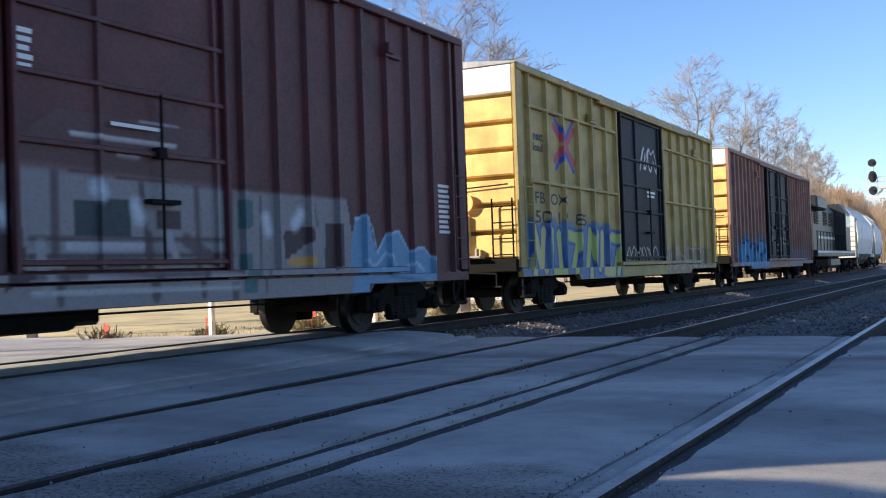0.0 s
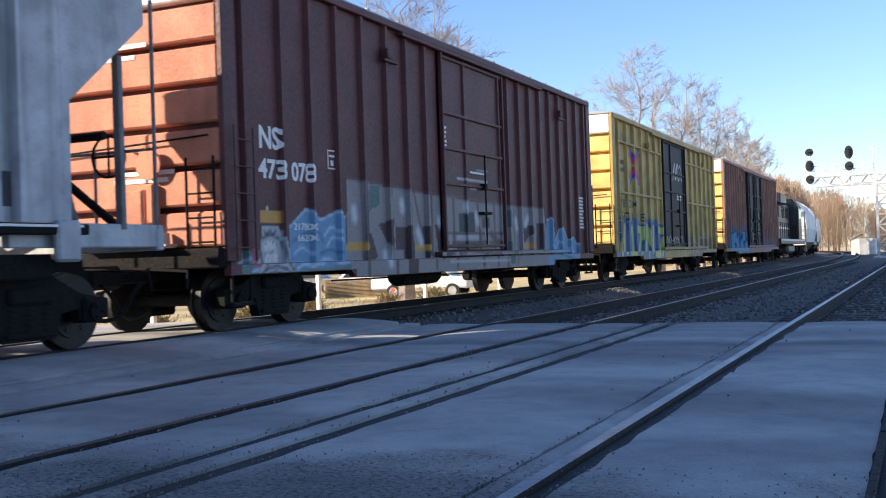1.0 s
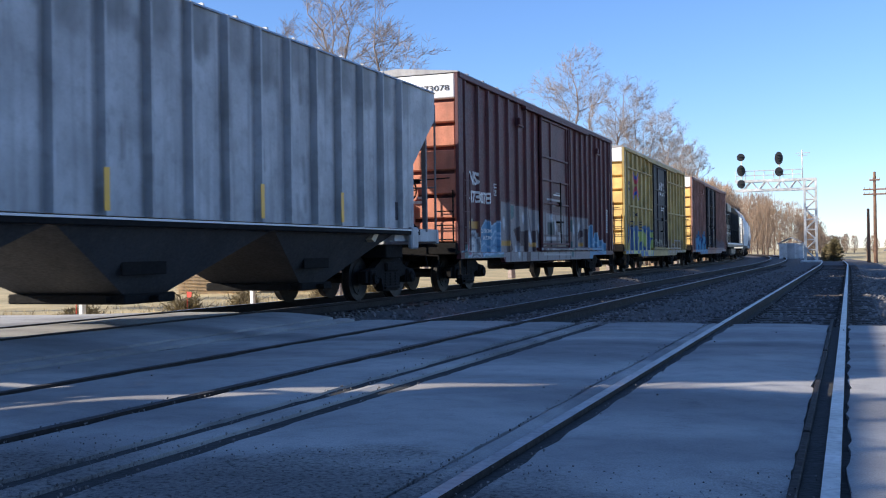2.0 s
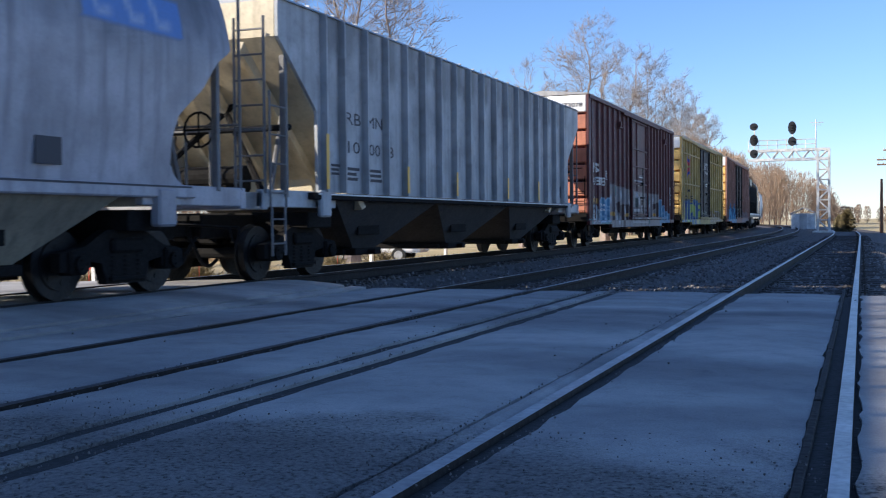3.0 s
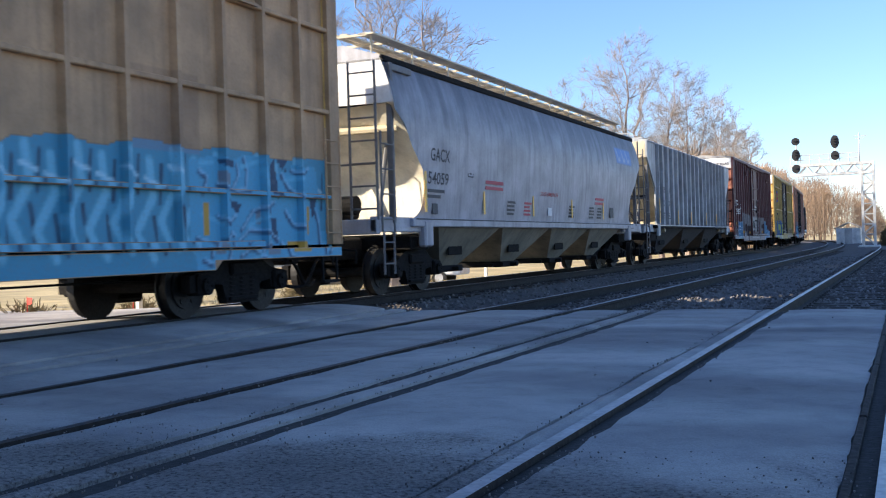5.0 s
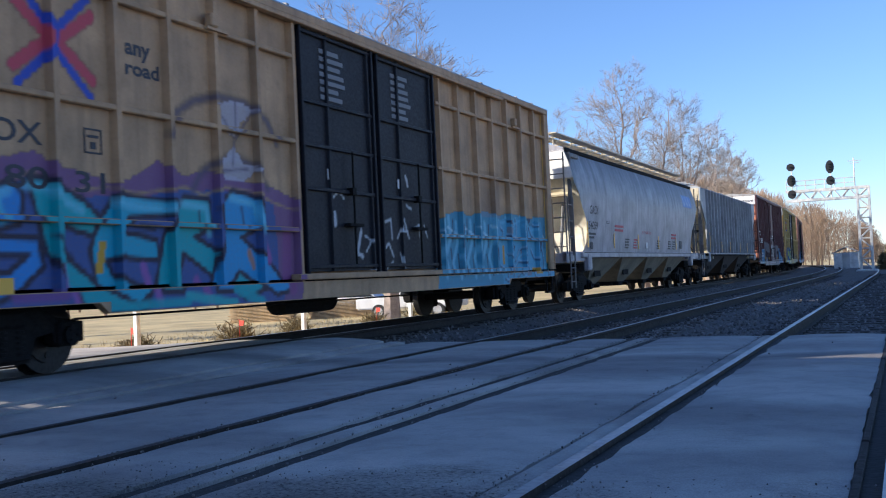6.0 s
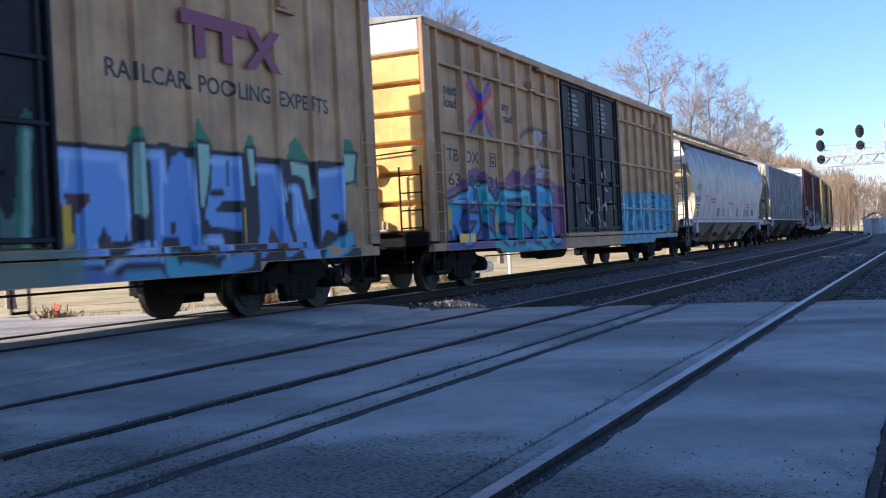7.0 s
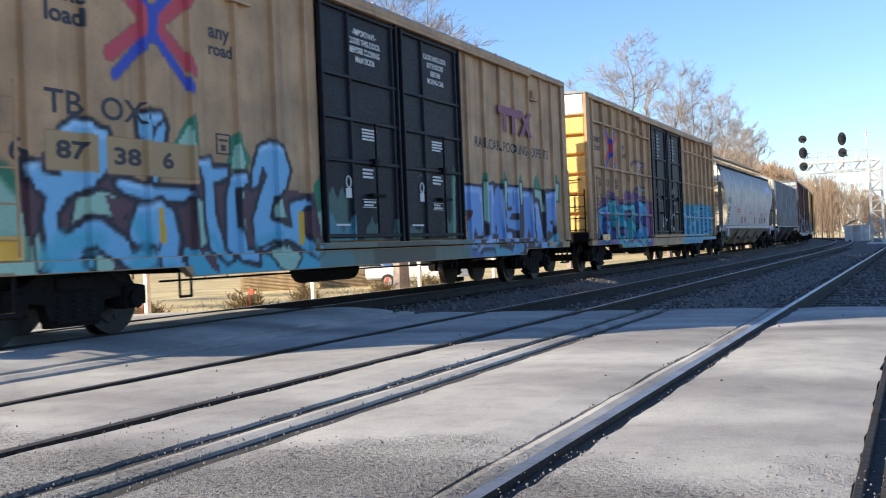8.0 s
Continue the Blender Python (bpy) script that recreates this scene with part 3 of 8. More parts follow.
def coupler(car, y, way):
    """Draft gear, knuckle and a hanging air hose at an end."""
    bm = B()
    a, b = sorted((y - way * 0.6, y + way * 0.42))
    bx(bm, -0.1, 0.1, a, b, 0.78, 0.96, 0.02)
    c = y + way * 0.5
    bx(bm, -0.17, 0.14, c - 0.17, c + 0.17, 0.72, 1.02, 0.05)
    bx(bm, -0.28, -0.1, c - 0.05 + way * 0.1, c + 0.1 + way * 0.1, 0.74, 1.0, 0.04)
    rod(bm, (0.14, y, 0.98), (1.1, y, 0.92), 0.02, 6)
    rod(bm, (1.1, y, 0.92), (1.12, y + way * 0.05, 0.7), 0.02, 6)
    part("coupler", bm, UNDER, car)
    cu = bpy.data.curves.new("air_hose", "CURVE")
    cu.dimensions, cu.bevel_depth, cu.bevel_resolution = "3D", 0.028, 2
    sp = cu.splines.new("NURBS")
    pts = [(0.36, y, 0.78), (0.37, y + way * 0.16, 0.72), (0.36, y + way * 0.3, 0.38), (0.33, y + way * 0.62, 0.3), (0.2, y + way * 1.0, 0.42)]
    sp.points.add(len(pts) - 1)
    for p, q in zip(sp.points, pts):
        p.co = (*q, 1)
    sp.use_endpoint_u, sp.order_u = True, 4
    tmp = bpy.data.objects.new("air_hose", cu)
    scene.collection.objects.link(tmp)
    me = bpy.data.meshes.new_from_object(tmp)
    bpy.data.objects.remove(tmp)
    linked("air_hose", me, UNDER, car)


def ladder(car, x, y0, y1, z0, z1, n, material=UNDER, facing="x", posts=True, r=0.013):
    """A ladder of round rungs, on a side (facing x) or on an end (facing y: then y0, y1 run across and x is the place along)."""
    bm = B()
    def p(u, v, out=0.0):
        return (x + out, u, v) if facing == "x" else (u, x + out, v)
    for u in (y0, y1):
        if posts:
            a, b = p(u - 0.02, z0), p(u + 0.02, z1)
            rod(bm, p(u, z0), p(u, z1), r * 1.4, 6)
    for i in range(n):
        z = z0 + (z1 - z0) * (i + 0.5) / n
        rod(bm, p(y0, z), p(y1, z), r, 6)
    return part("ladder", bm, material, car)


# ---- boxcars ----
def end_wall(car, y, way, zb, zt, panels, material, cap, side, plate=True):
    """A corrugated steel end: bulged panels with deep shadowed joints between, the top one white."""
    bm, pieces = B(), []
    a, b = sorted((y - way * 0.14, y - way * 0.24))
    bx(bm, -1.43, 1.43, a, b, zb + 0.35, zt)
    joints = [zb + 0.37 + (zt - 0.6 - zb - 0.37) * i / (panels - 1) for i in range(panels)] + [zt + 0.03]
    for i in range(panels):
        z0, z9 = joints[i] + 0.035, joints[i + 1] - 0.05
        c, d = sorted((y - way * 0.15, y + way * 0.05))
        pb = B()
        bx(pb, -1.42, 1.42, c, d, z0, z9, 0.025)
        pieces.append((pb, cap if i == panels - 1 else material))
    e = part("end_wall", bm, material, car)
    for x in (-1.465, 1.465):
        post = B()
        c, d = sorted((y - way * 0.24, y + way * 0.06))
        bx(post, x - 0.04, x + 0.04, c, d, zb + 0.2, zt - 0.01, 0.008)
        part("corner_post", post, side, e)
    for pb, m in pieces:
        part("end_panel", pb, m, e, "white-painted top panel" if m is cap else "")
    bar = B()
    c, d = sorted((y - way * 0.1, y + way * 0.16))
    bx(bar, -1.45, 1.45, c, d, zb + 0.12, zb + 0.38, 0.02)
    part("end_sill", bar, UNDER, car)
    # ladder, crossover board, hand brake with its wheel and rod
    ladder(car, y + way * 0.14, 0.95, 1.38, zb + 0.3, zb + 1.55, 4, UNDER, "y")
    g = B()
    bx(g, -0.75, 0.75, min(y + way * 0.1, y + way * 0.34), max(y + way * 0.1, y + way * 0.34), zb + 0.42, zb + 0.45)
    for x in (-0.6, -0.2, 0.2, 0.6):
        bx(g, x - 0.015, x + 0.015, min(y + way * 0.08, y + way * 0.2), max(y + way * 0.08, y + way * 0.2), zb + 0.42, zb + 0.6)
    part("crossover_board", g, GALV, car)
    h = B()
    rod(h, (-1.3, y + way * 0.13, zb + 1.72), (1.3, y + way * 0.13, zb + 1.82), 0.014, 6)
    rod(h, (-0.1, y + way * 0.16, zb + 1.77), (0.02, y + way * 0.2, zb + 1.7), 0.02, 6)
    part("handhold", h, UNDER, car)
    k = B()
    if plate:
        bx(k, 0.3, 0.42, min(y, y + way * 0.16), max(y, y + way * 0.16), zb + 0.5, zb + 1.25, 0.02)
        bx(k, -0.2, 0.25, min(y, y + way * 0.1), max(y, y + way * 0.1), zb + 0.62, zb + 1.18, 0.02)
        rod(k, (0.36, y + way * 0.14, zb + 1.5), (0.36, y + way * 0.17, zb + 1.5), 0.2, 16)
        part("hand_brake", k, material, car)
    else:
        k.free()


def boxcar(label, s0, length, zb, zt, side, end, cap, ribs, depth, rails, doors, door_mat, spray, spray_door=None, panels=8, group="freight cars", back=None, truck_in=2.1):
    """ribs: posts by their places; rails: heights of the lengthwise bars; doors: (from, to) of each leaf."""
    car = thing("boxcar", label, "boxcar", group=group)
    half = length / 2
    rear = back or half
    panel = 1.5 - depth
    prof = rib_profile(ribs, panel, depth, 0.075)
    d0, d1 = doors[0][0], doors[-1][1]
    for a, b in ((-rear, d0), (d1, half)):
        skin("side_wall", a, b, zb + 0.12, zt - 0.1, prof, panel, side, car, spray)
    wall = B()
    bx(wall, -1.5, -1.44, -rear, half, zb + 0.12, zt - 0.1)
    part("side_wall", wall, side, car)
    inner = B()
    bx(inner, -1.43, panel - 0.1, -rear + 0.12, half - 0.12, zb + 0.2, zt - 0.12)
    part("inner_wall", inner, side, car)
    # sill along the side, deeper between the bogies
    # sprayed face of the sill, laid on the outside of its beam
    y_in, z_in = half - 3.1, rear - 3.1
    sill = B()
    prism(sill, [(-rear, zb + 0.02), (-rear, zb + 0.16), (half, zb + 0.16), (half, zb + 0.02), (y_in, zb + 0.02), (y_in - 0.15, zb - 0.1), (-z_in + 0.15, zb - 0.1), (-z_in, zb + 0.02)], 0, 1.4, 1.505)
    prism(sill, [(-rear, zb + 0.02), (-rear, zb + 0.16), (half, zb + 0.16), (half, zb + 0.02)], 0, -1.5, -1.4)
    si = part("side_sill", sill, side, car)
    face = skin("sill_face", -rear, half, zb + 0.03, zb + 0.15, [], 1.509, side, si, spray)
    face2 = skin("sill_face", -z_in + 0.16, y_in - 0.16, zb - 0.09, zb + 0.03, [], 1.509, side, si, spray)
    # top chord and roof
    top = B()
    bx(top, 1.4, 1.53, -rear, half, zt - 0.12, zt, 0.012)
    bx(top, -1.53, -1.4, -rear, half, zt - 0.12, zt, 0.012)
    part("top_chord", top, side, car)
    roof = B()
    prism(roof, [(-1.52, zt), (-1.5, zt + 0.03), (0, zt + 0.17), (1.5, zt + 0.03), (1.52, zt)], 1, -rear - 0.06, half + 0.06)
    for y in np.arange(-rear + 0.6, half, 1.1):
        prism(roof, [(-1.5, zt + 0.02), (0, zt + 0.16), (1.5, zt + 0.02), (1.5, zt + 0.06), (0, zt + 0.2), (-1.5, zt + 0.06)], 1, y, y + 0.08)
    part("roof", roof, ROOF, car)
    for z in rails:
        for a, b in ((-rear + 0.55, d0 - 0.12), (d1 + 0.12, half - 0.1)):
            bm = B()
            bx(bm, panel, panel + depth * 0.9, a, b, z - 0.035, z + 0.035, 0.012)
            rl = part("side_rail", bm, side, car)
            if spray:
                skin("rail_face", a + 0.015, b - 0.015, z - 0.023, z + 0.023, [], panel + depth * 0.9 + 0.003, side, rl, spray, 0.03)
    # doors: leaf, posts, bars, lock rods and tracks
    for a, b in doors:
        leaf_ribs = [a + (b - a) * 0.36, a + (b - a) * 0.93]
        lp = rib_profile(leaf_ribs, 1.45, 0.045, 0.05, 0.015)
        leaf = skin("door", a + 0.03, b - 0.03, zb + 0.3, zt - 0.2, lp, 1.45, door_mat, car, spray_door or spray)
        fr = B()
        h = zt - zb - 0.5
        for q in (0.02, 0.34, 0.52, 0.7, 0.985):
            z = zb + 0.3 + h * q
            bx(fr, 1.45, 1.5, a + 0.03, b - 0.03, z - 0.03, z + 0.03, 0.01)
        for y in (a + 0.03, b - 0.09):
            bx(fr, 1.45, 1.53, y, y + 0.06, zb + 0.25, zt - 0.18, 0.01)
        part("door_frame", fr, door_mat, leaf)
        rods = B()
        y = a + (b - a) * 0.62
        rod(rods, (1.54, y, zb + 0.4), (1.54, y, zb + 2.2), 0.018, 6)
        bx(rods, 1.45, 1.57, y - 0.2, y + 0.25, zb + 1.0, zb + 1.05)
        bx(rods, 1.45, 1.56, y - 0.06, y + 0.06, zb + 1.5, zb + 1.62)
        part("lock_rod", rods, UNDER, leaf)
    track = B()
    bx(track, 1.42, 1.58, d0 - 0.3, half - 2.2, zb + 0.18, zb + 0.27, 0.01)
    bx(track, 1.45, 1.57, d0 - 1.6, d1 + (d1 - d0) * 0.75, zt - 0.2, zt - 0.13, 0.01)
    tk = part("door_track", track, side, car)
    if spray:
        skin("track_face", d0 - 0.29, half - 2.21, zb + 0.19, zb + 0.26, [], 1.584, side, tk, spray)
    for y in (d0 - 2.2, half - 2.6):
        stop = B()
        bx(stop, 1.46, 1.58, y, y + 0.16, zt - 0.68, zt - 0.5, 0.02)
        bx(stop, 1.46, 1.55, y - 0.05, y + 0.42, zt - 0.72, zt - 0.68)
        part("door_stop", stop, side, car)
    for y, way in ((-rear, -1), (half, 1)):
        end_wall(car, y, way, zb, zt, panels, end, cap, side)
        coupler(car, y + way * 0.35, way)
        a, b = (y + 0.08, y + 0.5) if way < 0 else (y - 0.5, y - 0.08)
        ladder(car, 1.56, a, b, zb + 0.2, zb + 1.95, 5, side, r=0.011)
        st = B()
        for q in (a, b):
            bx(st, 1.44, 1.47, q - 0.02, q + 0.02, zb - 0.36, zb + 0.1)
        bx(st, 1.4, 1.5, a - 0.02, b + 0.02, zb - 0.38, zb - 0.34)
        part("step", st, UNDER, car)
        truck(car, y - way * truck_in)
    under = B()
    bx(under, -0.25, 0.25, -rear, half, zb - 0.02, zb + 0.25)
    bx(under, -1.4, 1.4, -rear + 0.2, half - 0.2, zb + 0.12, zb + 0.2)
    for y in np.arange(-rear + 3.4, half - 3, 1.6):
        bx(under, -1.4, 1.4, y, y + 0.1, zb - 0.05, zb + 0.15)
    rod(under, (0.5, -1.5, zb - 0.15), (0.5, 0.1, zb - 0.15), 0.2, 12)
    bx(under, -0.9, -0.4, 0.8, 1.5, zb - 0.35, zb + 0.1, 0.05)
    rod(under, (1.2, -rear + 3, zb - 0.14), (0.6, half - 4, zb - 0.2), 0.015, 5)
    part("underframe", under, UNDER, car)
    car["s0"] = s0
    return car, prof, panel


# ---- covered hoppers ----
def hopper_ends(car, half, z_floor, material, cream, tall, truck_in=1.75):
    """Platforms with posts, ladders and brake gear at both ends."""
    for way in (-1, 1):
        y = half * way
        bm = B()
        bx(bm, -1.45, 1.45, min(y, y - way * 0.14), max(y, y - way * 0.14), z_floor - 0.24, z_floor + 0.02, 0.015)
        for x in (-1.38, 1.38):
            a, b = sorted((y, y - way * 2.3))
            bx(bm, x - 0.06, x + 0.06, a, b, z_floor - 0.2, z_floor + 0.06, 0.012)
        part("end_platform", bm, material, car)
        deck = B()
        a, b = sorted((y - way * 0.1, y - way * 2.6))
        bx(deck, -0.3, 0.3, a, b, 0.75, 1.12, 0.02)
        bx(deck, -1.3, 1.3, min(y - way * 1.6, y - way * 2.4), max(y - way * 1.6, y - way * 2.4), 0.9, 1.16, 0.02)
        part("draft_sill", deck, UNDER, car)
        # corner posts and ladder up to the roof
        if way < 0:
            ladder(car, 1.5, y + 0.12, y + 0.58, z_floor - 0.2, z_floor + 1.5, 4, LADDER_PALE, "x", True, 0.014)
            ladder(car, 1.5, y + 0.16, y + 0.54, 0.5, z_floor - 0.2, 2, LADDER_PALE, "x", True, 0.014)
            ladder(car, y + 0.06, 0.95, 1.45, z_floor, tall + 0.1, 7, LADDER_PALE, "y", True, 0.016)
        else:
            post = B()
            rod(post, (1.42, y - 0.1, z_floor - 0.2), (1.42, y - 0.1, tall + 0.2), 0.024, 8)
            bx(post, 1.36, 1.46, y - 0.72, y - 0.64, z_floor, z_floor + 1.95, 0.01)
            part("corner_post", post, LADDER_PALE, car)
        tall_post = B()
        bx(tall_post, 1.37, 1.47, min(y - way * 0.62, y - way * 0.72), max(y - way * 0.62, y - way * 0.72), z_floor - 0.05, tall + 0.15, 0.012)
        bx(tall_post, 1.38, 1.46, min(y - way * 0.64, y - way * 1.5), max(y - way * 0.64, y - way * 1.5), tall + 0.02, tall + 0.14, 0.012)
        if way < 0:
            part("corner_post", tall_post, LADDER_PALE, car)
        else:
            tall_post.free()
        rods = B()
        for x in (-1.45, -0.8, 0.5):
            rod(rods, (x, y - way * 0.08, z_floor), (x, y - way * 0.08, z_floor + (2.3 if x < -1 else 1.0)), 0.02, 6)
        rod(rods, (-1.45, y - way * 0.08, z_floor + 0.95), (1.4, y - way * 0.08, z_floor + 0.95), 0.018, 6)
        for x in (-1.0, 1.0):
            rod(rods, (x, y - way * 0.9, z_floor - 0.1), (x, y - way * 1.35, tall - 1.2), 0.045, 8)
        part("handrail", rods, LADDER_PALE, car)
        gear = B()
        bx(gear, -0.35, 0.35, min(y - way * 0.8, y - way * 1.5), max(y - way * 0.8, y - way * 1.5), z_floor + 0.05, z_floor + 0.45, 0.06)
        part("brake_valve", gear, UNDER, car)
        tank = B()
        rod(tank, (-0.6, y - way * 0.9, z_floor + 0.3), (0.6, y - way * 0.9, z_floor + 0.3), 0.17, 14)
        part("brake_reservoir", tank, UNDER, car)
        ring = B()
        for k in range(14):
            a, b = 2 * math.pi * k / 14, 2 * math.pi * (k + 1) / 14
            rod(ring, (0.75 + 0.25 * math.cos(a), y - way * 0.12, z_floor + 0.9 + 0.25 * math.sin(a)), (0.75 + 0.25 * math.cos(b), y - way * 0.12, z_floor + 0.9 + 0.25 * math.sin(b)), 0.018, 5)
        rod(ring, (0.5, y - way * 0.12, z_floor + 0.9), (1.0, y - way * 0.12, z_floor + 0.9), 0.015, 5)
        rod(ring, (0.75, y - way * 0.12, z_floor + 0.65), (0.75, y - way * 0.12, z_floor + 1.15), 0.015, 5)
        if way > 0:
            part("brake_wheel", ring, UNDER, car)
        else:
            ring.free()
        coupler(car, y + way * 0.1, way)
        truck(car, y - way * truck_in)


def bays(car, spans, z_top, z_low, material, dark):
    """The funnels below the sill, with gates."""
    for a, b in spans:
        bm = B()
        m, w = (a + b) / 2, 0.45
        ring = [[(-1.42, a, z_top), (1.42, a, z_top), (1.42, b, z_top), (-1.42, b, z_top)],
                [(-0.85, m - w, z_low + 0.12), (0.85, m - w, z_low + 0.12), (0.85, m + w, z_low + 0.12), (-0.85, m + w, z_low + 0.12)]]
        v = [[bm.verts.new(p) for p in r] for r in ring]
        for i in range(4):
            j = (i + 1) % 4
            bm.faces.new((v[0][i], v[0][j], v[1][j], v[1][i]))
        bm.faces.new(v[1])
        f = part("bay", bm, material, car)
        g = B()
        bx(g, -0.95, 0.95, m - w - 0.1, m + w + 0.1, z_low, z_low + 0.13, 0.02)
        rod(g, (0.7, m - w - 0.2, z_low + 0.06), (0.7, m + w + 0.2, z_low + 0.06), 0.05, 8)
        rod(g, (0.95, m, z_low + 0.06), (1.1, m, z_low + 0.06), 0.05, 8)
        part("gate", g, dark, f)
        h = B()
        k = 1.02
        bx(h, 1.1, 1.13, m - 0.7 * (b - a) * 0.25, m + 0.1, (z_top + z_low) / 2 - 0.12, (z_top + z_low) / 2 + 0.08, 0.01)
        part("hatch", h, dark, f)


def roof_walk(car, half, z, material, legs=True):
    bm = B()
    for x in (-0.45, -0.27, 0.27, 0.45):
        bx(bm, x - 0.07, x + 0.07, -half, half, z, z + 0.03)
    for y in np.arange(-half, half, 0.9):
        bx(bm, -0.9, 0.9, y, y + 0.05, z - 0.04, z)
    part("running_board", bm, material, car)
    for y in np.arange(-half + 0.2, half, 1.7):
        for x in (0.9, -0.9) if legs else ():
            r = B()
            rod(r, (x, y, z - 0.4), (x, y, z), 0.018, 6)
            part("walk_post", r, material, car)


def grey_hopper(s0):
    """A three-bay covered hopper with straight ribbed sides."""
    car = thing("covered_hopper", "weathered grey covered hopper with upright side ribs and black bays", "hopper car", group="freight cars")
    hb, ht, z0, z1 = 7.55, 8.85, 1.47, 4.3
    ribs = [-7.5] + [-6.86 + i * 0.86 for i in range(17)]
    prof = rib_profile(ribs, 1.52, 0.11, 0.045, 0.018)
    # stains, and shade painted along the ribs
    paint = grey_hopper_stains_and_shade(hb)
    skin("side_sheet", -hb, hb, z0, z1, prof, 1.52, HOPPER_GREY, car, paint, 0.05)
    # the ends of the side rake outwards under the roof
    for way in (-1, 1):
        bm = B()
        prism(bm, [(way * hb, z0), (way * hb, z1), (way * ht, z1), (way * ht, z1 - 0.55), (way * (hb + 0.12), 2.75), (way * (hb + 0.1), z0)], 0, 1.47, 1.523)
        part("side_end_sheet", bm, HOPPER_GREY, car)
        bm = B()
        prism(bm, [(way * hb, z0), (way * hb, z1), (way * ht, z1), (way * ht, z1 - 0.55), (way * (hb + 0.12), 2.75), (way * (hb + 0.1), z0)], 0, -1.523, -1.47)
        part("side_end_sheet", bm, HOPPER_GREY, car)
        sl = B()
        prism(sl, [(way * ht, z1), (way * ht, z1 - 0.55), (way * (hb - 1.6), 1.2), (way * (hb - 1.75), 1.25), (way * (ht - 0.12), z1 - 0.5), (way * (ht - 0.12), z1)], 0, -1.46, 1.46)
        slope = part("slope_sheet", sl, HOPPER_CREAM_SUNLIT, car)
        for x in (-0.9, 0, 0.9):
            rb = B()
            prism(rb, [(way * (ht + 0.0), z1 - 0.6), (way * (ht + 0.1), z1 - 0.75), (way * (hb - 1.45), 1.2), (way * (hb - 1.6), 1.2)], 0, x - 0.04, x + 0.04)
            part("stiffener", rb, HOPPER_CREAM_SUNLIT, slope)
        br = B()
        for x0, x1 in ((-1.3, 0.1), (1.3, -0.1)):
            rod(br, (x0, way * (hb + 1.3), 1.3), (x1, way * (hb + 0.3), 2.9), 0.05, 6)
        rod(br, (-1.4, way * (hb + 0.75), 2.45), (1.4, way * (hb + 0.75), 2.45), 0.05, 6)
        part("end_brace", br, UNDER, car)
    far = B()
    bx(far, -1.58, -1.5, -hb, hb, z0, z1)
    part("side_sheet", far, HOPPER_GREY, car)
    core = B()
    bx(core, -1.48, 1.46, -hb + 1.0, hb - 1.0, 1.35, z1 - 0.02)
    part("inner_shell", core, HOPPER_CREAM_SUNLIT, car)
    sill = B()
    bx(sill, 1.3, 1.58, -hb - 0.3, hb + 0.3, z0 - 0.12, z0 - 0.01, 0.012)
    bx(sill, -1.58, -1.3, -hb - 0.3, hb + 0.3, z0 - 0.12, z0 - 0.01, 0.012)
    part("side_sill", sill, UNDER, car)
    line = B()
    bx(line, 1.582, 1.588, -hb - 0.2, hb + 0.2, z0 - 0.045, z0 - 0.018)
    part("sill_stripe", line, WHITE_LETTER, car)
    for y in (-hb - 0.12, hb - 0.17):
        jack = B()
        bx(jack, 1.5, 1.6, y, y + 0.34, z0 - 0.4, z0 + 0.03, 0.03)
        part("jacking_pad", jack, HOPPER_GREY, car)
    roof = B()
    prism(roof, [(-1.56, z1), (-1.5, z1 + 0.05), (0, z1 + 0.3), (1.5, z1 + 0.05), (1.56, z1)], 1, -ht, ht)
    part("roof", roof, HOPPER_GREY, car)
    roof_walk(car, ht - 0.3, z1 + 0.34, GALV, False)
    bays(car, [(-6.9, -2.4), (-2.35, 2.35), (2.4, 6.9)], z0 - 0.1, 0.38, BAY_BLACK, UNDER)
    hopper_ends(car, 9.2, 1.42, HOPPER_GREY, HOPPER_CREAM_SUNLIT, 3.9)
    for i in (0, 4, 7, 11, 14):
        patch(ribs[i] - 0.06, z0 + 0.05, 0.1, 0.88 if i == 0 else 0.5, YELLOW_MARK, car, 1.624)
    for txt, y, z, w in (("RB", -6.68, 2.63, 0.58), ("MN", -5.86, 2.63, 0.63), ("10", -6.6, 2.15, 0.45), ("00", -5.78, 2.15, 0.45), ("3", -4.95, 2.15, 0.2)):
        lettering(txt, y, z, w, 0.2, BLACK_LETTER, car, prof, 1.52, heavy=0.0)
    bars(-6.65, 1.86, 0.48, 0.05, 3, BLACK_LETTER, car, 1.521)
    bars(-5.84, 1.86, 0.6, 0.05, 3, BLACK_LETTER, car, 1.521)
    bars(-7.2, 1.9, 0.35, 0.04, 3, BLACK_LETTER, car, 1.521)
    patch(6.75, 1.62, 0.26, 0.34, BLACK_LETTER, car, 1.521, "placard")
    car["s0"] = s0
    return car


